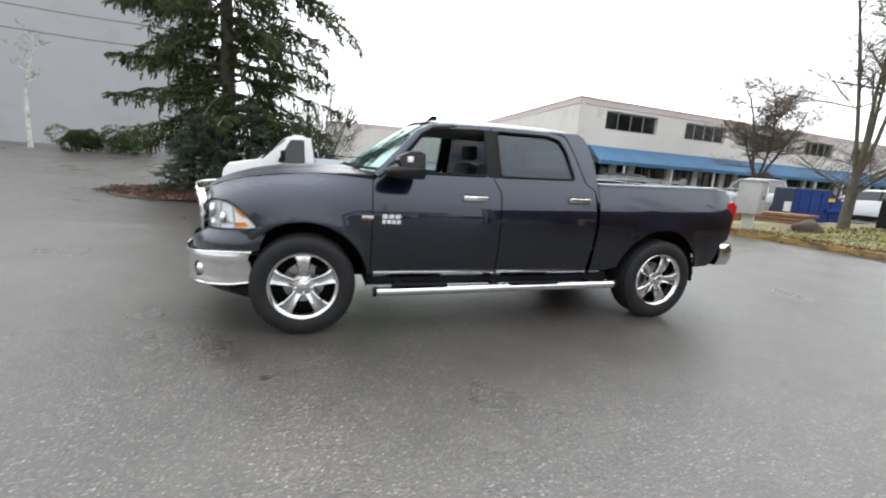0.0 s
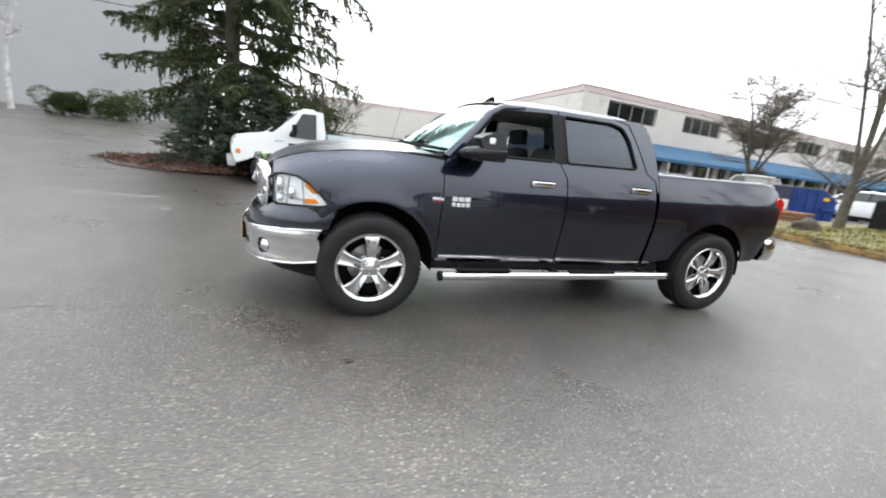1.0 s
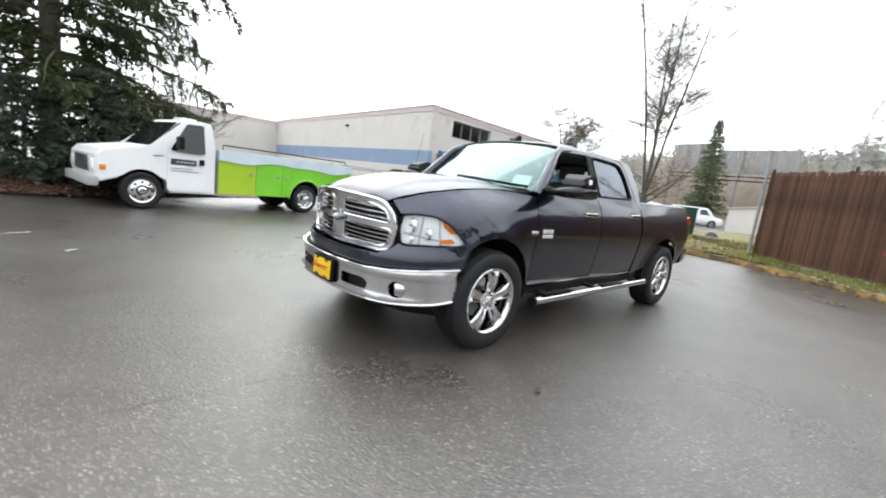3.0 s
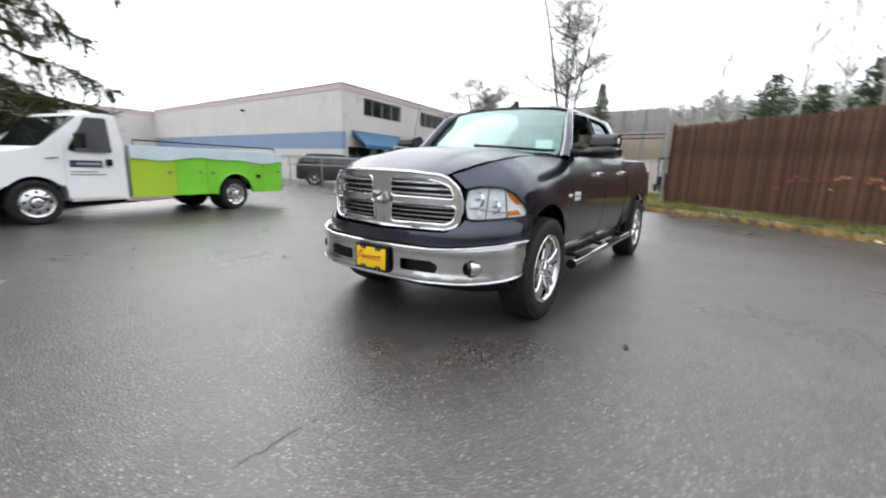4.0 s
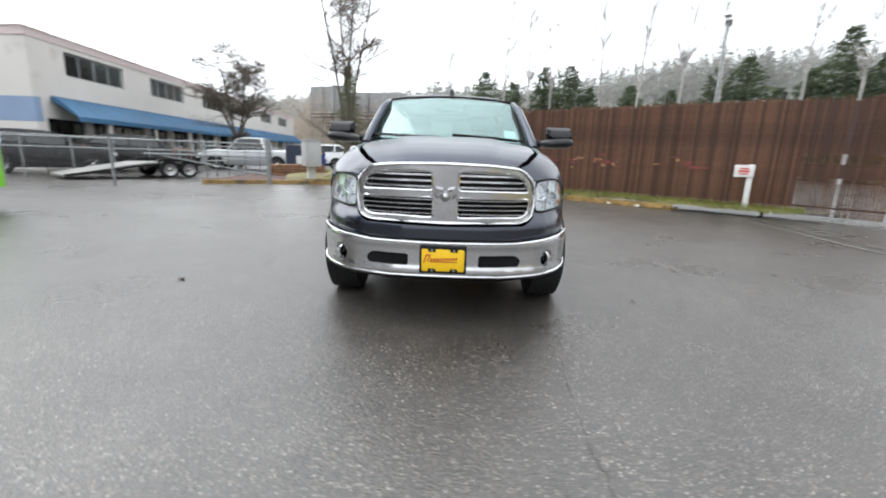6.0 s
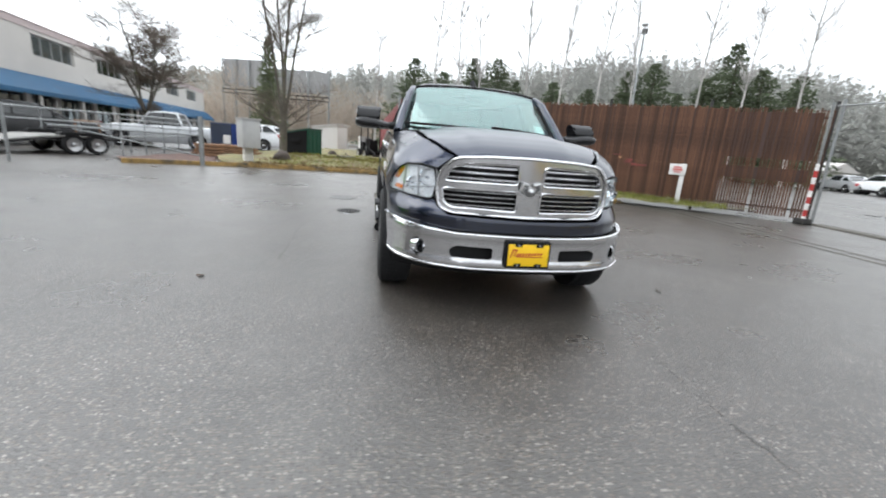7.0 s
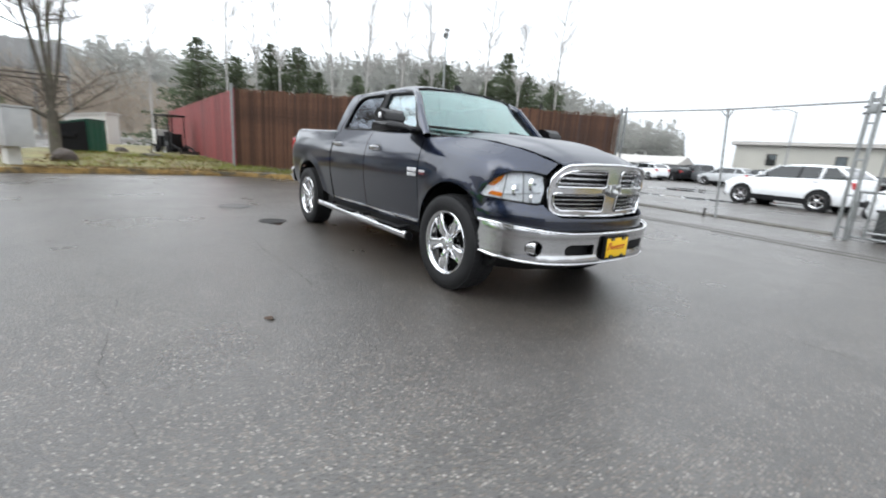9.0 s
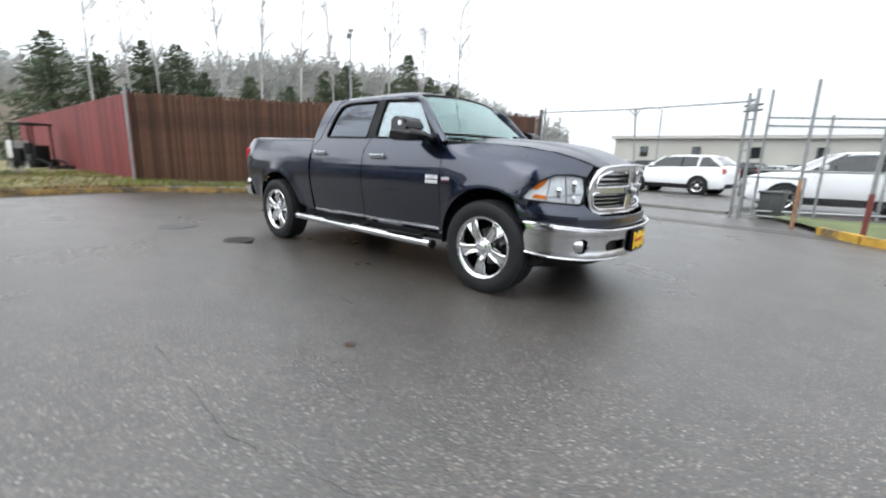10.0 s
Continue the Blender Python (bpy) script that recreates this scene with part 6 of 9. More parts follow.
def spruce_bush(label, x, y, radius, height, seed):
    """A low young spruce, clothed to the ground: short limbs in close whorls, each a fan of needle sprays."""
    rng = random.Random(seed)
    root = thing("young_spruce", label, "tree", "young spruces in the mulch bed", at=pose(x, y, ground_z(x, y)))
    b = bmesh.new()
    tube(b, [(0, 0, -0.1), (0.02, 0.01, height * 0.5), (0, 0, height * 0.96)], [0.07, 0.045, 0.01], 8)
    part("trunk", b, "bark", root)
    cs, ds, ls, ws = [], [], [], []
    z = 0.10
    while z < height * 0.97:
        k = z / height
        for i in range(rng.randint(8, 11)):
            a = rng.uniform(0, 6.28)
            r = (radius * (1 - k) ** 0.7 + 0.08) * rng.uniform(0.6, 1.1)
            d = Vector((math.cos(a), math.sin(a), 0))
            up = rng.uniform(0.0, 0.35)
            for j in range(int(5 + 9 * r)):
                t = rng.random() ** 0.6
                p = Vector((0, 0, z)) + d * r * t + Vector((0, 0, r * (up * t - 0.25 * t * t)))
                fan = Vector((-d.y, d.x, 0)) * rng.uniform(-0.9, 0.9)
                sd = (d + fan + Vector((0, 0, rng.uniform(-0.25, 0.35)))).normalized()
                sl = rng.uniform(0.14, 0.34) * (0.7 + 0.3 * r)
                m = int(8 + sl * 34)
                for u in range(m):
                    v = (u + rng.random()) / m
                    cs.append(p + sd * sl * v + Vector((rng.uniform(-0.02, 0.02), rng.uniform(-0.02, 0.02), rng.uniform(-0.02, 0.02))))
                    ds.append(sd + Vector((rng.uniform(-0.8, 0.8), rng.uniform(-0.8, 0.8), rng.uniform(-0.5, 0.6))))
                    ls.append(rng.uniform(0.05, 0.11))
                    ws.append(rng.uniform(0.010, 0.022))
        z += rng.uniform(0.09, 0.15)
    tagged(leaf_mesh("needles", cs, ds, ls, ws, "needles_blue", root, seed), kind="stuff")
    return root


def shrub(name, label, x, y, rx, ry, h, n, mat, seed, leaf=0.08, spiky=0.5, category="shrub", group=""):
    rng = random.Random(seed)
    root = thing(name, label, category, group, at=pose(x, y, ground_z(x, y)))
    for k in range(7):
        st = bmesh.new()
        a = rng.uniform(0, 6.28)
        tube(st, [(0, 0, -0.05), (rx * 0.3 * math.cos(a), ry * 0.3 * math.sin(a), h * 0.4), (rx * 0.6 * math.cos(a), ry * 0.6 * math.sin(a), h * 0.75)], [0.03, 0.02, 0.008], 5)
        part("stem", st, "bark", root)
    cs, ds, ls, ws = [], [], [], []
    lumps = [(rng.uniform(-0.65, 0.65) * rx, rng.uniform(-0.65, 0.65) * ry, rng.uniform(0.25, 0.8) * h, rng.uniform(0.3, 0.55)) for _ in range(16)]
    for k in range(n):
        lx, ly, lz, lr = lumps[rng.randrange(16)]
        v = Vector((rng.gauss(0, 1), rng.gauss(0, 1), rng.gauss(0, 1))).normalized()
        q = rng.uniform(0.5, 1.0) ** 0.5
        c = Vector((lx + v.x * lr * rx * q, ly + v.y * lr * ry * q, max(0.04, lz + v.z * lr * h * 0.75 * q)))
        cs.append(c)
        ds.append(v + Vector((rng.uniform(-1, 1), rng.uniform(-1, 1), rng.uniform(-0.4, 1))) * spiky)
        ls.append(leaf * rng.uniform(0.7, 1.5))
        ws.append(leaf * rng.uniform(0.14, 0.3))
    tagged(leaf_mesh("foliage", cs, ds, ls, ws, mat, root, seed), kind="stuff")
    return root


def bare_tree(name, label, at, trunk, stems, height, spread, seed, r0=0.16, mat="bark", fine=1.0, depth=4, category="tree", group="", upright=0.5, sway=0.13, splay=(0.10, 0.28), reach=(0.28, 0.52), thin=0.004, along=0.45, low=0, stem=0.72):
    """A leafless tree: forked trunk, limbs that thin out, fine twigs with knots."""
    rng = random.Random(seed)
    root = thing(name, label, category, group, at=at)
    big, small = bmesh.new(), bmesh.new()

    def grow(p, d, r, ln, lev):
        pts, rad = [p], [r]
        n = 5 if lev < 2 else 3
        for k in range(n):
            d = (d + Vector((rng.uniform(-1, 1), rng.uniform(-1, 1), rng.uniform(-0.2, 0.6) * upright)) * sway).normalized()
            p = p + d * ln / n
            pts.append(p)
            rad.append(max(thin, r * (1 - 0.62 * (k + 1) / n)))
        tube(big if lev < 2 else small, pts, rad, 8 if lev == 0 else (6 if lev == 1 else 4 if lev == 2 else 3), caps=False)
        if lev >= depth:
            return
        m = int((10 if lev == 0 else 8 if lev == 1 else 4) * fine)
        for k in range(m):
            t = rng.uniform(0.25, 1.0)
            s = t * n
            q = min(n - 1, int(s))
            o = pts[q].lerp(pts[q + 1], s - q)
            a = rng.uniform(0, 6.28)
            out = Vector((math.cos(a), math.sin(a), rng.uniform(-0.1, 0.9)))
            nd = (d * along + out * spread).normalized()
            grow(o, nd, rad[q] * rng.uniform(0.35, 0.55), ln * rng.uniform(*(reach if lev == 0 else (0.32, 0.6))), lev + 1)

    fork = Vector((0.03, 0.02, trunk))
    tube(big, [(0, 0, -0.1), (0.0, 0, trunk * 0.12), (0.02, 0.01, trunk * 0.6), fork], [r0 * 1.5, r0 * 1.08, r0, r0 * 0.95], 10)
    for k in range(stems):
        a = 6.283 * k / stems + rng.uniform(-0.3, 0.3)
        lean = rng.uniform(*splay) * (1 if stems > 1 else 0.1)
        grow(fork, Vector((math.cos(a) * lean, math.sin(a) * lean, 1)).normalized(), r0 * stem, (height - trunk) * rng.uniform(0.8, 1.05), 0)
    for k in range(low):
        a = rng.uniform(0, 6.28)
        grow(Vector((0.02, 0.01, trunk * rng.uniform(0.7, 1.05))), Vector((math.cos(a), math.sin(a), rng.uniform(0.25, 0.8))).normalized(), r0 * 0.22, (height - trunk) * rng.uniform(0.16, 0.28), 1)
    part("trunk", big, mat, root)
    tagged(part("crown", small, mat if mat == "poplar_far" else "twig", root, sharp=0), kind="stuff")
    return root


def far_conifer(height, radius, seed, name="conifer", at=None, mat="needles_far"):
    """A ragged conifer: limbs of uneven reach round a thin dark heart, hung with needle sprays."""
    rng = random.Random(seed)
    root = thing(name, "dark green conifer standing behind the fence", "tree", "conifers behind the fence", at=at)
    b = bmesh.new()
    tube(b, [(0, 0, -0.5), (0.1, 0, height * 0.5), (0, 0, height * 0.98)], [radius * 0.08, radius * 0.05, 0.02], 6)
    part("trunk", b, "bark", root)
    cs, ds, ls, ws = [], [], [], []
    z = height * 0.06
    lop = rng.uniform(0, 6.28)
    while z < height * 0.985:
        k = z / height
        rr = radius * 1.3 * (1 - k) ** 0.85 + 0.12
        n = rng.randint(6, 9)
        a0 = rng.uniform(0, 6.28)
        for i in range(n):
            a = a0 + 6.283 * i / n + rng.uniform(-0.3, 0.3)
            r = rr * rng.uniform(0.45, 1.1) * (1 + 0.16 * math.cos(a - lop + 3 * k))
            tilt = rng.uniform(-0.30, 0.10) + 0.35 * k
            m = int(6 + r * 8)
            for u in range(m):
                t = (u + rng.random()) / m
                t = t ** 0.8
                j = 0.20 * r * (1.1 - t)
                cs.append((r * t * math.cos(a) + rng.uniform(-j, j), r * t * math.sin(a) + rng.uniform(-j, j), z + r * (tilt * t - 0.10 * t * t) + rng.uniform(-0.18, 0.12)))
                ds.append((math.cos(a) + rng.uniform(-0.8, 0.8), math.sin(a) + rng.uniform(-0.8, 0.8), rng.uniform(-0.7, 0.5)))
                ls.append(rng.uniform(0.25, 0.60) * (0.6 + 0.5 * (1 - k)))
                ws.append(rng.uniform(0.05, 0.12))
        z += rng.uniform(0.18, 0.32)
    tagged(leaf_mesh("needles", cs, ds, ls, ws, mat, root, seed), kind="stuff")
    return root


big_conifer(-4.5, 11.9, 17.0, 5.6, 4, 0.40, 2.0)
spruce_bush("dense blue-green young spruce at the edge of the mulch bed", -4.95, 10.2, 1.25, 2.5, 21)
spruce_bush("dense blue-green young spruce behind the utility truck cab", -3.75, 10.35, 1.45, 2.9, 22)
shrub("evergreen_shrub", "olive-green evergreen shrub behind the utility truck", -1.5, 15.5, 1.8, 1.4, 3.5, 7000, "shrub", 23, 0.09, 0.8)
bare_tree("bare_bush", "leafless pale brown bush behind the utility truck", pose(-1.5, 12.4, 0), 0.3, 7, 4.6, 0.6, 31, 0.035, "twig", 0.8, 3, "shrub", splay=(0.15, 0.55), thin=0.004)
for k, (hx, hy, rx, h) in enumerate(((-19.6, 23.9, 1.5, 1.2), (-14.8, 25.6, 1.0, 1.25), (-12.4, 26.6, 1.9, 1.5), (-9.0, 28.2, 1.7, 1.5))):
    shrub("hedge_bush", "clipped dark green hedge bush before the grey warehouse", hx, hy, rx, 1.1, h, 7000, "shrub", 40 + k, 0.11, 0.4, "hedge", "hedge along the warehouse")
bare_tree("birch_tree", "thin leafless birch with a white trunk by the warehouse", pose(-17.2, 25.9, ground_z(-17.2, 25.9)), 2.6, 1, 6.6, 1.3, 51, 0.10, "birch", 0.7, 3, sway=0.2, reach=(0.2, 0.42), thin=0.008)
bare_tree("bare_tree", "leafless tree with a dark forked trunk on the verge", pose(15.3, 5.17, 0.12, 0, 0, 205), 1.6, 4, 10.5, 0.9, 74, 0.16, "bark", 1.7, 3, upright=1.0, sway=0.07, splay=(0.14, 0.27), reach=(0.12, 0.30), thin=0.0045, along=0.35, low=7, stem=0.42)
bare_tree("bare_tree", "leafless spreading tree in front of the blue awning", pose(23.2, 14.4, 0, 0, 0, 90), 1.7, 4, 6.4, 1.1, 75, 0.14, "bark", 1.7, 3, upright=0.7, sway=0.15, splay=(0.25, 0.55), reach=(0.28, 0.52), thin=0.007, along=0.12, low=6, stem=0.6)
far_conifer(13.2, 2.3, 90, "fir_tree", pose(56.5, 15.0, 0), "needles_olive")["label"] = "slender fir beyond the parking lot"

rngt = random.Random(17)
first = [far_conifer(11.6, 5.6, 91, at=pose(50.5, -3.6, 0)), far_conifer(10.4, 3.9, 92, at=pose(50, -7.2, 0)), far_conifer(12.2, 3.8, 93, at=pose(49, -10.7, 0))]
for k, (tx, ty, s) in enumerate(((48.2, -13.6, 1.05), (45.7, -19.9, 0.95), (41.5, -27, 0.92), (40.0, -29.1, 1.02), (36.8, -33, 1.0), (35.2, -34.7, 1.12), (33.4, -36.4, 0.95), (31.0, -38.5, 1.0), (47.5, -15.8, 0.8), (43.5, -23.5, 0.78), (38.3, -31.2, 0.85))):
    o = copy_thing(first[k % 3], pose(tx, ty, 0, 0, 0, rngt.uniform(0, 360)) @ Matrix.Diagonal((s, s, s, 1)))
    o.scale = (s, s, s)
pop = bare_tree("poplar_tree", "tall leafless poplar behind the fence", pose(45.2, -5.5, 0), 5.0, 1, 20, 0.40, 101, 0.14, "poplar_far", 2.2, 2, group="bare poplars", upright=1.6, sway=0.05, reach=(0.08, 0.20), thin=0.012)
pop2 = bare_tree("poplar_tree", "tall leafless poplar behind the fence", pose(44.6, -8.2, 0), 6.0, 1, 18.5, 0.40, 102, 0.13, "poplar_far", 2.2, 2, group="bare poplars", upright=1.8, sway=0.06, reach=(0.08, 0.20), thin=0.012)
for k, (tx, ty, s) in enumerate(((42.1, -15.5, 1.05), (38.8, -22.0, 1.1), (37.0, -25.0, 0.9), (47.0, 1.0, 0.8), (33.0, -29.5, 1.0), (30.5, -32.0, 0.9), (27.5, -35.0, 0.95), (46.0, -11.0, 1.0), (40.5, -18.5, 0.95))):
    o = copy_thing((pop, pop2)[k % 2], pose(tx, ty, 0, 0, 0, rngt.uniform(0, 360)) @ Matrix.Diagonal((s, s, s, 1)))
    o.scale = (s, s, s)


# ---------- wooded ridge in the distance ----------
def build_ridge():
    rng = random.Random(23)
    root = thing("wooded_ridge", "wooded ridge on the horizon, haze painted in as pale grey-green", "hill", kind="structure")
    verts, faces = [], []
    n = 130

    def ridge_h(a):
        v = 17.5 + 8.5 * math.exp(-(((a + 30) / 20) ** 2)) + 2.0 * math.sin(a * 0.13)
        return max(0.5, (v - 0.5) * smooth01(-68, -50, a) * (1 - 0.25 * smooth01(2, 16, a)))
    for k in range(n + 1):
        a = -95 + 125 * k / n
        ca, sa = math.cos(radians(a)), math.sin(radians(a))
        for r, f in ((85, 0.0), (105, 0.18), (130, 0.62), (150, 0.92), (175, 1.0), (230, 0.6)):
            hgt = ridge_h(a) * f
            verts.append((r * ca, r * sa, hgt + (1.2 * noise.noise((a * 0.3, r * 0.05, 0)) if f else -0.5)))
    for k in range(n):
        for j in range(5):
            i = k * 6 + j
            faces.append((i, i + 6, i + 7, i + 1))
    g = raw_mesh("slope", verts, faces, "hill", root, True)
    cs2, ds2, ls2, ws2 = [], [], [], []
    for k in range(3800):
        a = rng.uniform(-66, 26)
        t = rng.random()
        r = 95 + 75 * t
        z = ridge_h(a) * np.interp(r, (85, 105, 130, 150, 175), (0, 0.18, 0.62, 0.92, 1.0))
        hgt = rng.uniform(4.5, 11.0) * (0.7 if a > 4 else 1)
        x, y = r * math.cos(radians(a)), r * math.sin(radians(a))
        broad = rng.random() < 0.12
        for q in range(96):
            u = rng.random() ** (0.8 if broad else 1.15)
            b = rng.uniform(0, 6.28)
            wide = 0.30 * math.sin(math.pi * (0.2 + 0.78 * u)) if broad else 0.15 * (1 - u) + 0.006
            rad = hgt * wide * rng.uniform(0.35, 1.0)
            cs2.append((x + rad * math.cos(b), y + rad * math.sin(b), z + hgt * (0.85 if broad else 1.0) * u))
            ds2.append((math.cos(b), math.sin(b), rng.uniform(-0.9, 0.1) if u < 0.9 else 1.6))
            ls2.append(rng.uniform(0.5, 1.1))
            ws2.append(rng.uniform(0.09, 0.22))
    tagged(leaf_mesh("ridge_trees", cs2, ds2, ls2, ws2, "haze_tinted_trees", root, 9, True), kind="stuff")
    # brownish leafless woods nearer by
    cs, ds, ls, ws = [], [], [], []
    for k in range(560):
        a = rng.uniform(-38, 24)
        r = rng.uniform(70, 98)
        if a < -20 and r < 70:
            continue
        x, y = r * math.cos(radians(a)), r * math.sin(radians(a))
        hgt = rng.uniform(5, 11)
        for i in range(120):
            u = rng.random()
            b = rng.uniform(0, 6.28)
            rad = hgt * 0.32 * math.sin(math.pi * (0.15 + 0.8 * u)) * rng.uniform(0.2, 1)
            cs.append((x + rad * math.cos(b), y + rad * math.sin(b), hgt * u))
            ds.append((math.cos(b) * 0.4, math.sin(b) * 0.4, rng.uniform(0.3, 1.2)))
            ls.append(rng.uniform(0.5, 1.3))
            ws.append(rng.uniform(0.02, 0.06))
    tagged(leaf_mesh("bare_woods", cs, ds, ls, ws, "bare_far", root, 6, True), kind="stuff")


build_ridge()


# ---------- vehicles ----------
def plain_wheel(parent, x, y, r, w, side, rim_mat="bright_rim", spokes=5):
    W = thing("wheel", "", "")
    W.parent = parent
    W.matrix_basis = pose(x, y, r, 0, 0, 0 if side < 0 else 180)
    b = bmesh.new()
    lathe(b, [(r * 0.62, -w * 0.42), (r * 0.7, -w * 0.5), (r * 0.9, -w * 0.5), (r * 0.98, -w * 0.38), (r, -w * 0.2), (r, w * 0.3), (r * 0.9, w * 0.5), (r * 0.6, w * 0.5)], 32)
    part("tyre", b, "rubber", W)
    b = bmesh.new()
    lathe(b, [(r * 0.66, -w * 0.44), (r * 0.62, -w * 0.40), (r * 0.58, -w * 0.2), (r * 0.5, -w * 0.12), (0.0, -w * 0.10)], 32)
    rim = part("rim", b, "underbody" if spokes else rim_mat, W)
    b = bmesh.new()
    lathe(b, [(r * 0.67, -w * 0.46), (r * 0.66, -w * 0.485), (r * 0.60, -w * 0.44), (r * 0.58, -w * 0.3)], 32)
    part("rim_lip", b, rim_mat, W)
    for k in range(spokes):
        a = 2 * math.pi * k / spokes + 0.3
        b = bmesh.new()
        box(b, 0, r * 0.62, -w * 0.44, -w * 0.25, -r * 0.075, r * 0.075, 0.006, 1, m=Matrix.Rotation(a, 4, "Y"))
        part("spoke", b, rim_mat, W)
    b = bmesh.new()
    lathe(b, [(0, -w * 0.52), (r * 0.12, -w * 0.5), (r * 0.2, -w * 0.42), (r * 0.22, -w * 0.2)], 20)
    part("hub_cap", b, rim_mat, W)
    return W


SHAPES = {
    # length, half width, roof height, belt height, hood height, wheel radius, wheelbase, glass: foot front, roof front, roof rear, foot rear
    "suv": (4.60, 0.93, 1.68, 1.19, 1.09, 0.38, 2.75, (-1.12, -0.24, 1.62, 2.14), 1.22),
    "van": (5.3, 1.0, 2.05, 1.25, 1.15, 0.36, 3.2, (-1.75, -1.05, 2.5, 2.6), 1.2),
    "sedan": (4.8, 0.92, 1.47, 0.98, 0.93, 0.33, 2.8, (-0.95, -0.25, 0.95, 1.65), 0.95),
    "pickup": (5.6, 0.98, 1.88, 1.18, 1.15, 0.39, 3.5, (-1.05, -0.5, 0.75, 1.0), 1.18),
}


def car(kind, paint, label, at, group=""):
    L, w, hr, belt, hood, wr, wb, gl, deck = SHAPES[kind]
    T = thing({"suv": "suv", "van": "delivery_van", "sedan": "parked_car", "pickup": "parked_pickup"}[kind], label, {"suv": "car", "van": "van", "sedan": "car", "pickup": "truck"}[kind], group, at=at)
    x0, x1 = -L / 2, L / 2
    fx, rx = -wb / 2 - 0.05, wb / 2 - 0.05
    sta = [(x0, 0.42, 0.62, 0.70), (x0 + 0.06, 0.30, hood - 0.22, 0.82), (x0 + 0.25, 0.26, hood - 0.10, 0.93), (x0 + 0.6, 0.26, hood - 0.04, 0.985), (gl[0], 0.27, hood + 0.02, 1.0), (gl[0] + 0.4, 0.27, belt, 1.0), (gl[3] - 0.3, 0.27, belt + 0.05, 1.0)]
    sta += [(gl[3] + 0.08, 0.27, deck + 0.05 if kind != "pickup" else deck, 0.99), (x1 - 0.15, 0.30, deck + (0.03 if kind != "sedan" else 0.02), 0.95), (x1 - 0.03, 0.36, deck - 0.10, 0.86), (x1, 0.45, 0.75, 0.78)]
    sta = sorted(sta)
    ks = np.linspace(0, 1, 37) ** 1.0
    gx = x0 + L * (0.5 - 0.5 * np.cos(math.pi * ks))
    cols = [np.interp(gx, [q[0] for q in sta], [q[j] for q in sta]) for j in (1, 2, 3)]
    for c in cols:
        for _ in range(2):
            c[1:-1] = (c[:-2] + 2 * c[1:-1] + c[2:]) / 4
    sta = [(float(gx[i]), float(cols[0][i]), float(cols[1][i]), float(cols[2][i])) for i in range(len(gx))]
    b = bmesh.new()
    rings = []
    for x, zb, zt, k in sta:
        h = zt - zb
        pts = [(0, zb), (w * k * 0.90, zb), (w * k * 0.985, zb + 0.10 * h), (w * k, zb + 0.45 * h), (w * k * 0.985, zb + 0.78 * h), (w * k * 0.93, zb + 0.95 * h), (w * k * 0.80, zt), (0, zt + 0.015)]
        rings.append([b.verts.new((x, y, z)) for y, z in pts] + [b.verts.new((x, -y, z)) for y, z in pts[-2:0:-1]])
    for p, q in zip(rings, rings[1:]):
        for i in range(len(p)):
            b.faces.new((p[i], p[(i + 1) % len(p)], q[(i + 1) % len(p)], q[i]))
    b.faces.new(rings[0])
    b.faces.new(rings[-1])
    body = part("body", b, paint, T, sharp=40)
    # cabin: glass box, roof, pillars
    yb, yt = w * 0.93, w * 0.74
    b = bmesh.new()
    prof = [(gl[0], hood + 0.01, yb), (gl[1], hr - 0.06, yt), (gl[1] + 0.25, hr - 0.03, yt), (gl[2], hr - 0.04, yt), (gl[3], deck + 0.06 if kind != "pickup" else belt, yb)]
    l = [b.verts.new((x, -y, z)) for x, z, y in prof]
    r = [b.verts.new((x, y, z)) for x, z, y in prof]
    for k in range(4):
        b.faces.new((l[k], l[k + 1], r[k + 1], r[k]))
    b.faces.new(l)
    b.faces.new(r[::-1])
    part("glasshouse", b, paint if kind == "van" else "car_window", T, "plain panelled upper body" if kind == "van" else "dark window glass")
    if kind == "van":
        for q in (-1, 1):
            b = bmesh.new()
            prism(b, [(-1.3, belt + 0.05), (-0.95, hr - 0.22), (-0.35, hr - 0.22), (-0.35, belt + 0.05)], lambda u, v, d, q=q: (u, q * (d + (yb + (yt - yb) * (v - belt) / (hr - belt))), v), -0.005, 0.02)
            part("door_window", b, "car_window", T)
        b = bmesh.new()
        prism(b, [(-0.8, 0.10), (0.8, 0.10), (0.68, 0.86), (-0.68, 0.86)], lambda u, v, d: (gl[0] + (gl[1] - gl[0]) * v - d, u, hood + (hr - 0.06 - hood) * v), 0.0, 0.02)
        part("windshield", b, "car_window", T)
    b = bmesh.new()
    for s in (-1, 1):
        pts = [(gl[1] - 0.03, s * yt, hr - 0.055), (gl[1] + 0.3, s * (yt + 0.012), hr - 0.03), (gl[2] - 0.1, s * (yt + 0.012), hr - 0.035)]
    secs = []
    for x, zo in ((gl[1] - 0.02, -0.055), (gl[1] + 0.22, -0.01), ((gl[1] + gl[2]) / 2, 0.01), (gl[2] - 0.15, -0.005), (gl[2] + 0.05, -0.045)):
        secs.append([b.verts.new((x, y * (yt + 0.02), hr + zo + dz)) for y, dz in ((-1, -0.07), (-0.97, -0.02), (-0.6, 0.01), (0, 0.02), (0.6, 0.01), (0.97, -0.02), (1, -0.07), (0, -0.06))])
    for p, q in zip(secs, secs[1:]):
        for i in range(8):
            b.faces.new((p[i], p[(i + 1) % 8], q[(i + 1) % 8], q[i]))
    b.faces.new(secs[0])
    b.faces.new(secs[-1])
    part("roof", b, paint, T)
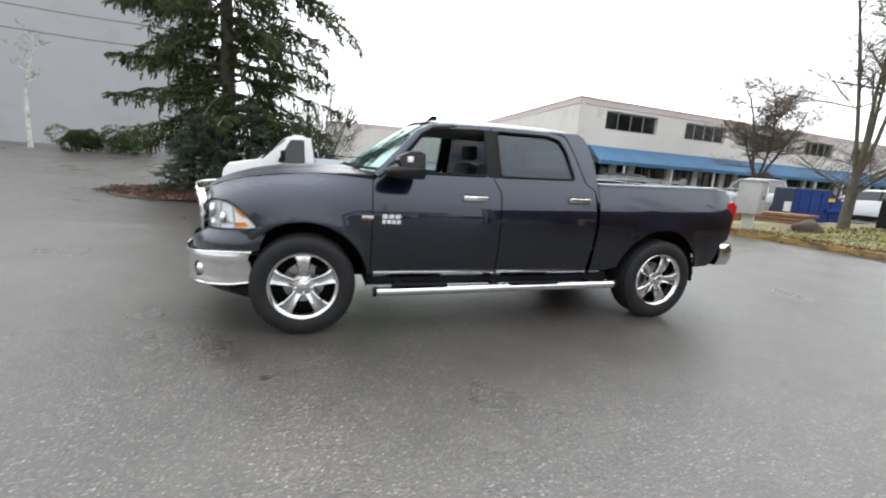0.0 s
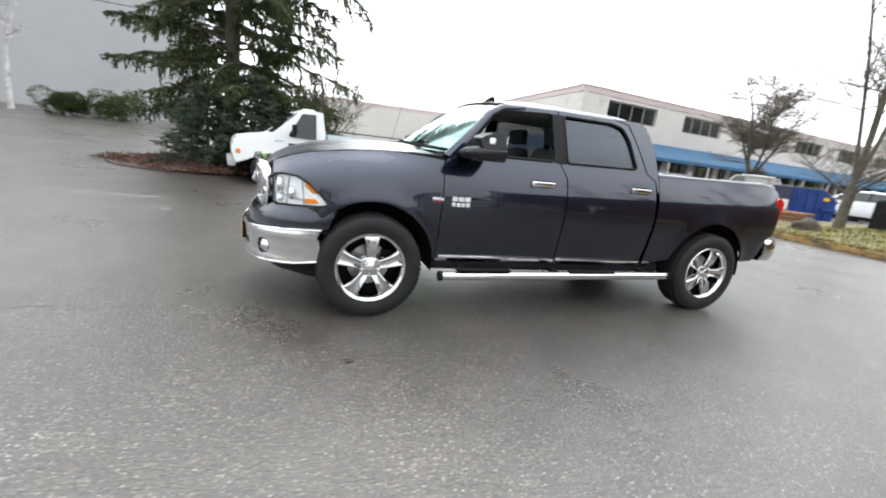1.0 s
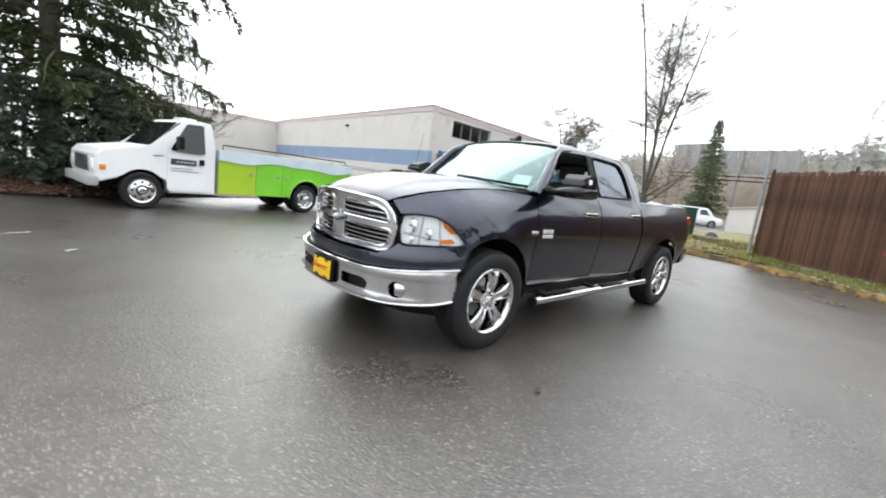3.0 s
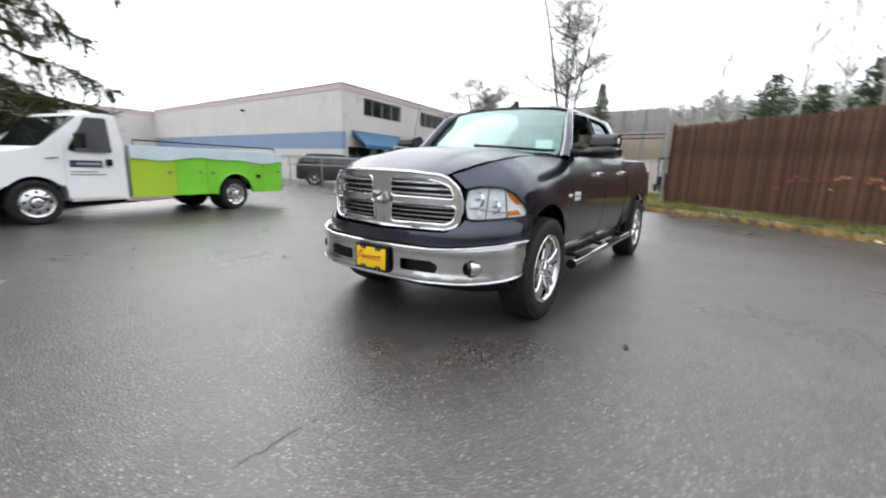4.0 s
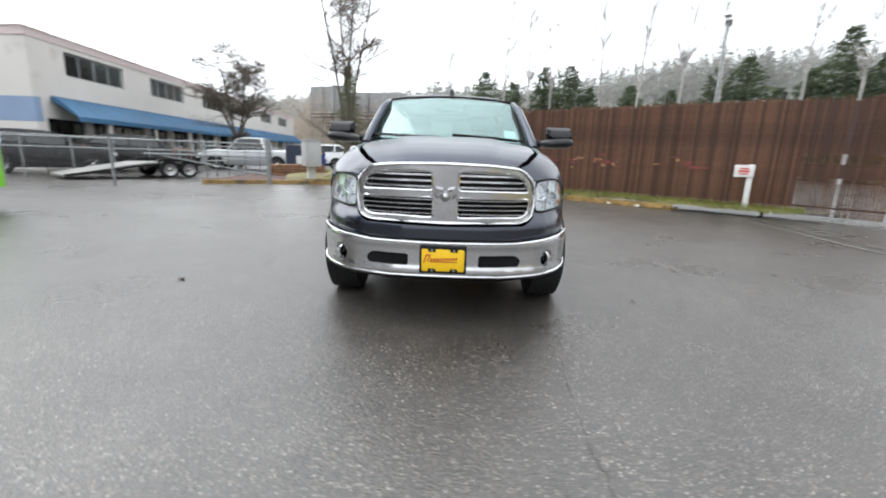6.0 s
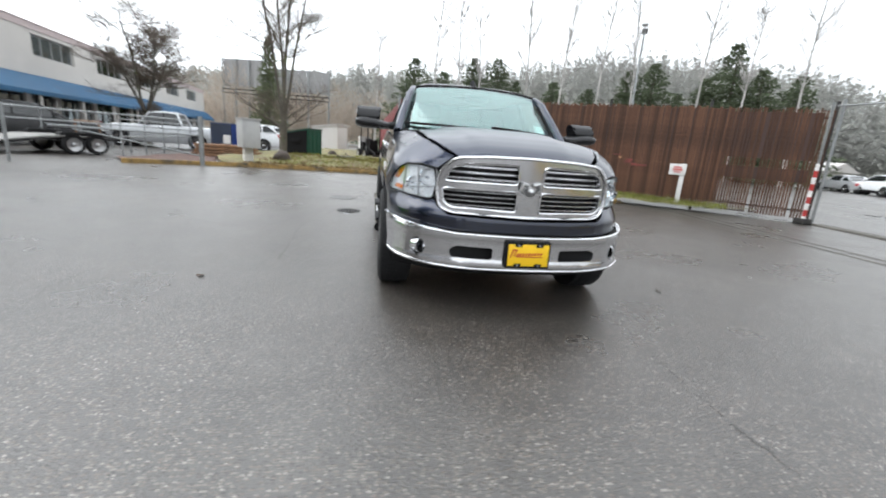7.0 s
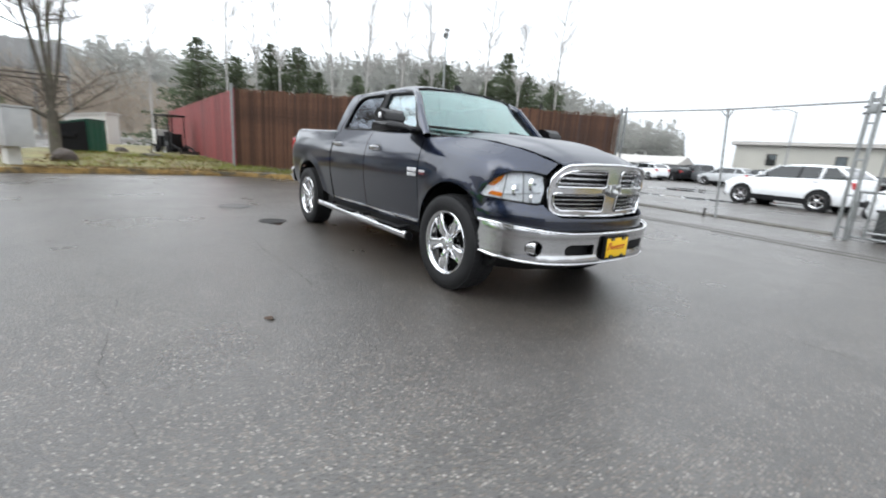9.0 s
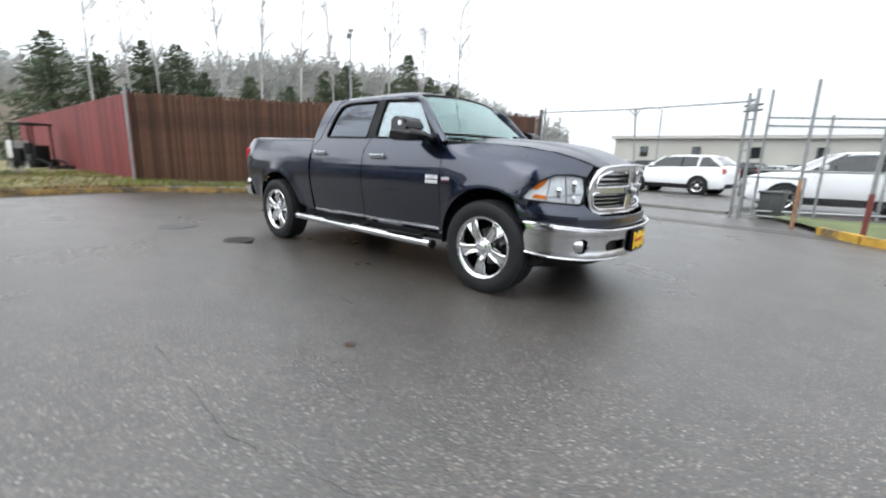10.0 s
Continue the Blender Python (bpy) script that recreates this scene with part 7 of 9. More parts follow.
    posts = [((gl[0], yb, hood), (gl[1], yt, hr - 0.05), 0.035), ((gl[3], yb, deck + 0.04 if kind != "pickup" else belt), (gl[2], yt, hr - 0.05), 0.06)]
    span = gl[2] - gl[1]
    for f in ((0.5,) if kind == "pickup" else (0.42, 0.80)):
        posts.append(((gl[1] + span * f - 0.02, yb + 0.01, belt - 0.03), (gl[1] + span * f, yt + 0.012, hr - 0.05), 0.03 if f < 0.6 else 0.05))
    for a, c, rad in posts:
        for s in (-1, 1):
            b = bmesh.new()
            tube(b, [(a[0], s * a[1], a[2]), ((a[0] + c[0]) / 2, s * ((a[1] + c[1]) / 2 + 0.01), (a[2] + c[2]) / 2), (c[0], s * c[1], c[2])], rad, 6)
            part("pillar", b, "trim" if rad < 0.034 else paint, T)
    for x in (fx, rx):
        for s in (-1, 1):
            b = bmesh.new()
            lathe(b, [(0, 0.01), (wr * 1.14, 0.01), (wr * 1.16, 0.0), (wr * 1.16, -0.2)], 24, m=Matrix.Translation((x, s * (w * 0.996 - 0.0), wr + 0.01)) @ (Matrix() if s > 0 else Matrix.Rotation(math.pi, 4, "Z")))
            part("wheel_arch", b, "trim", T)
            plain_wheel(T, x, s * (w - 0.09), wr, 0.22, s)
    for s in (-1, 1):
        b = bmesh.new()
        box(b, x0 + 0.03, x0 + 0.30, s * w * 0.52, s * w * 0.86, hood - 0.36, hood - 0.22, 0.04, 2)
        part("head_lamp", b, "reflector", T)
        b = bmesh.new()
        box(b, x1 - 0.30, x1 - 0.02, s * w * 0.62, s * w * 0.93, deck - 0.32, deck - 0.08, 0.04, 2)
        part("tail_lamp", b, "red_lens", T)
        b = bmesh.new()
        box(b, gl[0] + 0.35, gl[0] + 0.5, s * w * 0.98, s * (w + 0.17), belt + 0.0, belt + 0.15, 0.03, 2)
        part("side_mirror", b, paint, T)
    for nm, xa, xb, za, zb, mat in (("grille", x0 - 0.005, x0 + 0.12, 0.50, 0.72, "trim"), ("front_bumper", x0 - 0.02, x0 + 0.2, 0.30, 0.46, "trim"), ("rear_bumper", x1 - 0.2, x1 + 0.02, 0.32, 0.5, "trim")):
        b = bmesh.new()
        box(b, xa, xb, -w * 0.70, w * 0.70, za, zb, 0.03, 2)
        part(nm, b, mat, T)
    for s in (-1, 1) if kind == "suv" else ():
        b = bmesh.new()
        box(b, fx + wr, rx - wr, s * (w - 0.06), s * (w + 0.012), 0.24, 0.44, 0.02, 2)
        part("sill_cladding", b, "trim", T)
    for s in (-1, 1):
        for f in ((0.3,) if kind == "pickup" else (0.30, 0.68)):
            b = bmesh.new()
            x = gl[1] + span * f
            box(b, x, x + 0.2, s * (w * 0.97), s * (w + 0.015), belt - 0.12, belt - 0.08, 0.008, 1)
            part("door_handle", b, "chrome" if kind == "pickup" else paint, T)
    return T


car("suv", "white_paint", "white compact SUV parked in the lot beyond the gate", pose(0.85, -18.3, 0.0, 0, 0, 167))
car("suv", "white_paint", "white SUV parked close behind the gate posts", pose(-4.6, -12.4, 0.0, 0, 0, 192))
row = "cars in the far lot"
rngc = random.Random(44)
spots = [("suv", "white_paint", 22.4, -39.2), ("suv", "white_paint", 19.4, -41.0), ("sedan", "silver_paint", 26.0, -40.0), ("suv", "silver_paint", -11, -24), ("sedan", "grey_paint", -13.5, -28)]
for i in range(13):
    spots.append((("suv", "sedan", "suv", "pickup")[i % 4], ("black_paint", "grey_paint", "black_paint", "grey_paint", "black_paint", "black_paint", "silver_paint")[i % 7], 24.5 - 2.7 * i, -45.2 - 0.42 * i))
for i in range(12):
    spots.append((("sedan", "suv", "suv")[i % 3], ("black_paint", "grey_paint", "black_paint", "black_paint", "silver_paint")[i % 5], 22.0 - 2.6 * i, -39.0 - 0.40 * i) if i > 3 else (("suv", "pickup")[i % 2], "black_paint", 27.0 - 2.7 * i, -49.5 - 0.4 * i))
words = {"white_paint": "white", "black_paint": "black", "grey_paint": "dark grey", "silver_paint": "silver", "red_paint": "red"}
kinds = {"suv": "SUV", "sedan": "sedan", "pickup": "pickup truck"}
for k, (kd, pt, x, y) in enumerate(spots):
    car(kd, pt, f"{words[pt]} {kinds[kd]} parked in a row on the wet lot", pose(x, y, 0, 0, 0, 160 + rngc.uniform(-6, 6)), row)
car("pickup", "silver_paint", "silver pickup parked before the blue awning", pose(20.6, 12.3, 0, 0, 0, 278))
car("suv", "white_paint", "white SUV parked beside the silver pickup", pose(24.6, 9.6, 0, 0, 0, 285))
car("sedan", "silver_paint", "silver sedan parked near the blue awning", pose(28.5, 10.5, 0, 0, 0, 275))
car("van", "white_paint", "white cargo van crossing the street side", pose(49.5, 13.3, 0.0, 0, 0, 108))
car("suv", "black_paint", "black SUV parked against the cream side wall", pose(11.6, 16.6, 0, 0, 0, 135))
car("suv", "black_paint", "black SUV parked by the shop corner", pose(15.2, 15.0, 0, 0, 0, 120))


def truck_wheel(parent, x, y, r, w, side, dish):
    """A steel truck wheel: a bright disc, bulging or dished, with round hand holes and a large hub."""
    W = plain_wheel(parent, x, y, r, w, side, "bright_rim", 0)
    b = bmesh.new()
    lathe(b, [(r * 0.60, -w * 0.36), (r * 0.50, -w * 0.40 - dish), (r * 0.30, -w * 0.46 - dish), (r * 0.26, -w * 0.30 - dish)], 32)
    part("disc", b, "bright_rim" if dish > 0 else "satin", W)
    # hand holes are near-black discs on the steel, their shade painted on
    for k in range(8):
        a = 2 * math.pi * k / 8
        b = bmesh.new()
        lathe(b, [(0, -0.004), (0.024, -0.004), (0.026, 0.004)], 12, m=Matrix.Translation((r * 0.46 * math.cos(a), -w * 0.415 - dish, r * 0.46 * math.sin(a))))
        part("hand_hole", b, "underbody", W)
    b = bmesh.new()
    lathe(b, [(0, -w * 0.66 + dish * 0.5), (r * 0.13, -w * 0.66 + dish * 0.5), (r * 0.20, -w * 0.58 + dish * 0.5), (r * 0.25, -w * 0.30)], 20)
    part("hub", b, "chrome", W)
    return W


def utility_truck():
    """White cab-chassis with a service body; the origin is under the left front wheel, x runs to the rear, y inwards."""
    T = thing("utility_truck", "white utility truck with bright green service body", "truck", at=pose(-3.12, 7.38, 0, 0, 0, 8.8))
    Wd = 2.02
    cab = [(-0.72, 0.50), (-0.77, 0.70), (-0.76, 1.02), (-0.66, 1.14), (0.0, 1.27), (0.18, 1.31), (0.70, 1.87), (0.82, 1.93), (1.20, 1.945), (1.35, 1.925), (1.42, 1.40), (1.42, 0.36), (0.50, 0.36), (0.46, 0.60)] + arc(0.0, 0.37, 0.47, 32, 150, 10)
    b = bmesh.new()
    prism(b, cab, lambda u, v, d: (u, d * (1 - 0.0) + (0.16 * max(0, v - 1.25) * (1 if d < 1 else -1)), v), 0.02, Wd - 0.02, 0.03)
    part("cab", b, "white_paint", T)

    def panel(name, poly, mat, off=0.0, thick=0.012, parent=T, label=""):
        b = bmesh.new()
        prism(b, poly, lambda u, v, d: (u, d + 0.16 * max(0, v - 1.25), v), 0.018 - off - thick, 0.018 - off)
        return part(name, b, mat, parent, label)
    door = panel("door", rounded([(0.44, 0.42), (0.44, 1.28), (0.80, 1.88), (1.20, 1.90), (1.22, 0.42)], 0.04), "white_paint", 0.0, 0.010)
    panel("window", rounded([(0.49, 1.27), (0.83, 1.85), (1.17, 1.86), (1.18, 1.24), (0.60, 1.24)], 0.04), "car_window", 0.012, 0.004, door, "dark door window")
    panel("door_sign", [(0.50, 0.97), (1.00, 0.97), (1.00, 1.09), (0.50, 1.09)], "navy_ink", 0.011, 0.003, door, "dark blue lettered panel")
    for k in range(5):
        panel("letter_bar", [(0.60 + 0.075 * k, 1.01), (0.66 + 0.075 * k, 1.01), (0.66 + 0.075 * k, 1.05), (0.60 + 0.075 * k, 1.05)], "cabinet", 0.0145, 0.002, door)
    for z, w in ((0.88, 0.42), (0.83, 0.55)):
        panel("letter_bar", [(0.50, z), (0.50 + w, z), (0.50 + w, z + 0.018), (0.50, z + 0.018)], "steel", 0.011, 0.002, door)
    panel("door_handle", rounded([(1.06, 1.00), (1.16, 1.00), (1.16, 1.12), (1.06, 1.12)], 0.01), "trim", 0.012, 0.02, door)
    panel("side_vent", [(0.18, 1.10), (0.36, 1.12), (0.36, 1.135), (0.18, 1.115)], "trim", 0.001, 0.006)
    ws = bmesh.new()
    prism(ws, [(0.14, 0.20), (0.64, 0.12), (0.64, 1.90), (0.14, 1.82)], lambda u, v, d: (u * 1.0, v, 1.30 + (u - 0.18) * 1.14 + d), 0.02, 0.03)
    part("windshield", ws, "car_window", T)
    for z0, z1, mat, nm in ((0.42, 0.60, "cabinet", "front_bumper"),):
        b = bmesh.new()
        box(b, -0.88, -0.70, 0.03, Wd - 0.03, z0, z1, 0.04, 2)
        part(nm, b, mat, T)
    b = bmesh.new()
    box(b, -0.785, -0.70, 0.45, Wd - 0.45, 0.66, 0.98, 0.02)
    part("grille", b, "satin", T)
    for y in (0.10, Wd - 0.42):
        b = bmesh.new()
        box(b, -0.79, -0.60, y, y + 0.32, 0.72, 0.94, 0.03)
        part("head_lamp", b, "reflector", T)
        b = bmesh.new()
        box(b, -0.70, -0.60, 0.005 if y < 1 else Wd - 0.03, 0.03 if y < 1 else Wd - 0.005, 0.74, 0.84, 0.008)
        part("turn_signal", b, "amber", T)
    mi = bmesh.new()
    box(mi, 0.56, 0.66, -0.30, -0.06, 1.30, 1.56, 0.03, 2)
    tube(mi, [(0.62, 0.05, 1.36), (0.62, -0.12, 1.38)], 0.02, 6)
    part("side_mirror", mi, "trim", T)
    lb = bmesh.new()
    box(lb, 0.95, 1.25, 0.75, 1.3, 1.94, 2.01, 0.02)
    part("beacon_mount", lb, "white_paint", T)
    # service body
    x0, x1, zb, zt = 1.47, 5.25, 0.40, 1.39
    def wave(x):
        return 1.165 + 0.035 * math.sin(x * 2.3 + 0.6) + 0.02 * math.sin(x * 5.1)
    hub = 3.78
    flat = lambda y: (lambda u, v: (u, y, v))
    xs = [x0 + (x1 - x0) * k / 24 for k in range(25)]
    low = [(x, wave(x)) for x in xs]
    arch = arc(hub, 0.37, 0.49, 176, 4, 16)
    lime_end = 2.36
    poly1 = [(x0, zb)] + [(x, z) for x, z in low if x < lime_end - 0.02] + [(lime_end - 0.005, wave(lime_end)), (lime_end - 0.005, zb)]
    skin("locker_door", poly1, flat(0.0), "lime_wrap", T, sign=1, thick=0.03, du=0.4, dv=0.4, label="lime green locker door")
    cuts = [lime_end, 3.06, 4.62, x1]
    for k, (a, c) in enumerate(zip(cuts, cuts[1:])):
        p = [(a + 0.005, zb if k != 1 else 0.42)] if k != 1 else [(a + 0.005, zb)]
        p += [(a + 0.005, wave(a))] + [(x, z) for x, z in low if a + 0.02 < x < c - 0.02] + [(c - 0.005, wave(c))]
        if k == 1:
            p += [(c - 0.005, zb)] + [q for q in arch[::-1]]
        else:
            p += [(c - 0.005, zb)]
        skin("locker_door", p, flat(0.0), "green_wrap", T, sign=1, thick=0.03, du=0.4, dv=0.4, label="bright green locker door")
    top = [(x0, zt)] + [(x, wave(x) + 0.004) for x in xs] + [(x1, zt)]
    skin("upper_panel", top[::-1], flat(0.004), "sky_wrap", T, sign=-1, thick=0.03, du=0.4, dv=0.4, label="pale blue printed upper panel")
    fl = bmesh.new()
    a0 = arc(hub, 0.37, 0.505, 178, 2, 16)
    tube(fl, [(x, -0.015, z) for x, z in a0], 0.022, 6)
    part("wheel_flare", fl, "green_wrap", T)
    for x, z, w, h, mat in ((2.22, 0.90, 0.07, 0.06, "satin"), (2.92, 0.90, 0.07, 0.06, "satin"), (3.20, 0.90, 0.07, 0.06, "satin"), (4.46, 0.80, 0.12, 0.09, "trim"), (5.10, 0.92, 0.05, 0.05, "trim"), (4.02, 1.27, 0.06, 0.08, "navy_ink")):
        b = bmesh.new()
        box(b, x - w / 2, x + w / 2, -0.02, 0.0, z - h / 2, z + h / 2, 0.008, 1)
        part("latch", b, mat, T)
    for k in range(3):
        b = bmesh.new()
        box(b, 4.15, 4.52, -0.004, 0.0, 1.19 - 0.05 * k, 1.205 - 0.05 * k)
        part("letter_bar", b, "cabinet", T)
    for nm, d in (("inner_wall", (x0, x1, 0.42, 0.46, 0.9, zt)), ("inner_wall", (x0, x1, Wd - 0.46, Wd - 0.42, 0.9, zt)), ("far_side", (x0, x1, Wd - 0.03, Wd, zb, zt)), ("bed_floor", (x0, x1, 0.03, Wd - 0.03, 0.86, 0.9)), ("locker_top", (x0, x1, 0.0, 0.46, zt, zt + 0.02)), ("locker_top", (x0, x1, Wd - 0.46, Wd, zt, zt + 0.02)), ("bulkhead", (x0, x0 + 0.04, 0.03, Wd - 0.03, zb, zt)), ("tail_panel", (x1 - 0.04, x1, 0.0, Wd, zb, 1.30))):
        b = bmesh.new()
        box(b, *d)
        part(nm, b, "sky_wrap" if nm == "locker_top" else "cabinet", T)
    rk = bmesh.new()
    tube(rk, [(x0 + 0.1, 0.05, zt), (x0 + 0.1, 0.05, zt + 0.12), (x1 - 0.2, 0.05, zt + 0.12), (x1 - 0.2, 0.05, zt)], 0.015, 6)
    part("rail", rk, "trim", T)
    for y in (0.15, Wd - 0.25):
        b = bmesh.new()
        box(b, x1, x1 + 0.02, y, y + 0.1, 0.95, 1.2, 0.005)
        part("tail_lamp", b, "red_lens", T)
    b = bmesh.new()
    box(b, x1, x1 + 0.12, 0.1, Wd - 0.1, 0.45, 0.58, 0.02)
    part("rear_bumper", b, "trim", T)
    for y in (0.6, Wd - 0.7):
        b = bmesh.new()
        box(b, -0.5, 5.1, y, y + 0.1, 0.42, 0.58)
        part("frame_rail", b, "underbody", T)
    b = bmesh.new()
    box(b, -0.6, 1.4, 0.35, Wd - 0.35, 0.4, 0.8)
    part("engine", b, "underbody", T)
    b = bmesh.new()
    tube(b, [(1.45, 0.25, 0.36), (0.5, 0.25, 0.33)], 0.05, 8)
    part("side_step", b, "trim", T)
    for y, s in ((0.13, -1), (Wd - 0.13, 1)):
        truck_wheel(T, 0.0, y, 0.375, 0.23, s, 0.02)
        truck_wheel(T, hub, y, 0.375, 0.23, s, -0.07)
        plain_wheel(T, hub, y + s * -0.3, 0.375, 0.23, s, "bright_rim", 0)
    b = bmesh.new()
    box(b, hub - 0.5, hub + 0.5, 0.45, 0.5, 0.4, 0.9)
    part("wheel_housing", b, "underbody", T)


utility_truck()


# ---------- gateway: posts, pipe rail, barrier, chain-link ----------
def pipe(pts, r, mat, parent, name="pipe", seg=8, label=""):
    b = bmesh.new()
    tube(b, pts, r, seg)
    return part(name, b, mat, parent, label)


def chain_mesh(name, a, c, z0, z1, parent, step=0.11, r=0.0022):
    """Woven wire between two posts: crossing diagonals, joined."""
    a, c = Vector(a), Vector(c)
    L = (c - a).length
    d = (c - a).normalized()
    h = z1 - z0
    verts, faces = [], []
    nrm = Vector((-d.y, d.x, 0))
    n = int((L + h) / step)
    for sgn in (1, -1):
        for k in range(n):
            s = k * step - (h if sgn > 0 else 0)
            s0, s1 = max(0.0, s), min(L, s + h)
            if s1 <= s0:
                continue
            za, zb = (z0 + (s0 - s), z0 + (s1 - s)) if sgn > 0 else (z1 - (s0 - s), z1 - (s1 - s))
            p, q = a + d * s0 + Vector((0, 0, za)), a + d * s1 + Vector((0, 0, zb))
            o = nrm * 0.003 * sgn
            w = (q - p).normalized().cross(nrm) * r
            i = len(verts)
            verts += [tuple(p - w + o), tuple(p + w + o), tuple(q + w + o), tuple(q - w + o)]
            faces.append((i, i + 1, i + 2, i + 3))
    ob = raw_mesh(name, verts, faces, "steel", parent)
    return tagged(ob, kind="stuff")


def gateway():
    G = thing("sliding_gate", "galvanised sliding gate track with tall twin posts", "gate")
    pipe([(3.45, -9.75, 2.86), (0.3, -9.3, 2.76), (-2.62, -8.75, 2.74)], 0.021, "steel", G, "overhead_rail")
    for x, y, h in ((-2.70, -8.45, 2.98), (-2.52, -8.62, 2.90)):
        pipe([(x, y, 0), (x, y, h)], 0.036, "steel", G, "post", 10)
    for z in (0.25, 0.9, 1.6, 2.3, 2.75):
        pipe([(-2.70, -8.45, z), (-2.52, -8.62, z)], 0.018, "steel", G, "rung")
    for z in (2.50, 2.62):
        pipe([(-2.82, -8.40, z), (-2.44, -8.66, z)], 0.022, "trim", G, "roller_arm")
    b = bmesh.new()
    box(b, -2.66, -2.54, -8.60, -8.48, 2.48, 2.66, 0.02)
    part("roller_box", b, "steel", G)
    pipe([(0.25, -9.32, 2.76), (0.06, -9.38, 0.0)], 0.026, "steel", G, "prop")
    pipe([(0.12, -9.30, 2.74), (0.22, -9.33, 2.55)], 0.016, "steel", G, "prop_brace")
    pipe([(0.42, -9.32, 2.74), (0.22, -9.33, 2.55)], 0.016, "steel", G, "prop_brace")
    O = thing("gate_operator", "dark grey gate motor housing in a pipe frame behind the posts", "gate motor", at=pose(-3.30, -9.05, 0, 0, 0, -12))
    b = bmesh.new()
    box(b, -0.22, 0.24, -0.22, 0.22, 0.05, 0.60, 0.03, 2)
    part("housing", b, "operator", O)
    b = bmesh.new()
    box(b, -0.25, 0.27, -0.25, 0.25, 0.60, 0.65, 0.015)
    part("lid", b, "operator", O)
    for z in (0.06, 0.98):
        pipe([(-0.62, 0.34, z), (0.56, 0.34, z)], 0.025, "steel", O, "rail")
    for xx in (-0.60, 0.54):
        pipe([(xx, 0.34, 0), (xx, 0.34, 1.0)], 0.025, "steel", O, "post")
    pipe([(0.25, -9.32, 2.79), (0.25, -9.32, 2.70)], 0.045, "satin", G, "rail_bracket")
    b = bmesh.new()
    tube(b, [(0.30, -9.25, 0.0), (0.30, -9.25, 0.22)], 0.03, 8)
    part("gate_stop", b, "iron", G)
    # gate leaf drawn back behind the right-hand posts
    F = thing("gate_leaf", "chain-link gate leaf drawn open behind the posts", "gate")
    p0, p1 = (-2.95, -8.62), (-8.6, -12.0)
    for z in (0.18, 1.15, 2.16, 2.34):
        pipe([(*p0, z), (*p1, z - 0.02)], 0.024, "steel" if z > 1 else "satin", F, "rail")
    for k in range(6):
        t = k / 5
        x, y = p0[0] + (p1[0] - p0[0]) * t, p0[1] + (p1[1] - p0[1]) * t
        pipe([(x, y, 0.05), (x, y, 2.42 if k % 2 else 2.95)], 0.028, "steel", F, "upright")
    chain_mesh("wire_mesh", (*p0, 0), (*p1, 0), 0.2, 2.14, F)
    Q = thing("gate_post", "tall grey steel post with a rusty foot by the kerb", "post", at=pose(-3.76, -6.98, 0))
    pipe([(0, 0, 0.95), (0, 0, 2.85)], 0.030, "steel", Q, "upper_tube", 10)
    pipe([(0, 0, 0), (0, 0, 0.98)], 0.036, "rust_wood", Q, "lower_tube", 10, "rusty brown lower tube")
    Q = thing("gate_post", "grey steel post with a reddish rusty foot beside the gate", "post", at=pose(-4.75, -6.35, 0))
    pipe([(0, 0, 0.78), (0, 0, 2.6)], 0.034, "steel", Q, "upper_tube", 10)
    pipe([(0, 0, 0), (0, 0, 0.80)], 0.042, "faded_red", Q, "lower_tube", 10, "rusty red lower tube")
    # red and white barrier arm standing against the fence end
    R = thing("barrier_arm", "red and white striped barrier arm leaning upright", "barrier", at=pose(3.42, -9.62, 0.05))
    n = 9
    for k in range(n):
        z0, z1 = 0.16 * k, 0.16 * (k + 1)
        lean = lambda z: (-0.16 * z / 2.8, 0.22 * z / 2.8)
        b = bmesh.new()
        (xa, ya), (xb, yb) = lean(z0), lean(z1)
        tube(b, [(xa, ya, z0), (xb, yb, z1)], 0.042, 8)
        part("stripe", b, "barrier_red" if k % 2 else "barrier_white", R)
    b = bmesh.new()
    tube(b, [(-0.08, 0.11, 1.44), (-0.17, 0.24, 2.85)], 0.028, 8)
    part("upper_pole", b, "steel", R)
    b = bmesh.new()
    box(b, -0.14, 0.14, -0.12, 0.14, -0.05, 0.10, 0.02)
    part("foot", b, "iron", R)
    E = thing("end_post", "grey steel post closing the slatted fence", "post")
    pipe([(3.52, -10.02, 0), (3.40, -9.85, 3.02)], 0.036, "steel", E, "tube", 10)


gateway()


# ---------- small sign on a white post ----------
def post_sign():
    S = thing("post_sign", "small white sign with red lettering on a white post", "sign", at=pose(5.40, -7.55, 0.10, 0, 0, 232))
    b = bmesh.new()
    box(b, -0.06, 0.06, -0.06, 0.06, 0, 1.16, 0.012)
    part("post", b, "white_wood", S)
    b = bmesh.new()
    box(b, -0.34, 0.08, -0.09, -0.062, 0.84, 1.14, 0.006)
    bd = part("board", b, "white_wood", S)
    for z, w, h in ((1.05, 0.20, 0.04), (0.985, 0.24, 0.05), (0.92, 0.18, 0.03)):
        b = bmesh.new()
        box(b, -0.13 - w / 2, -0.13 + w / 2, -0.094, -0.089, z - h / 2, z + h / 2)
        part("letter_bar", b, "sign_red", bd)


post_sign()


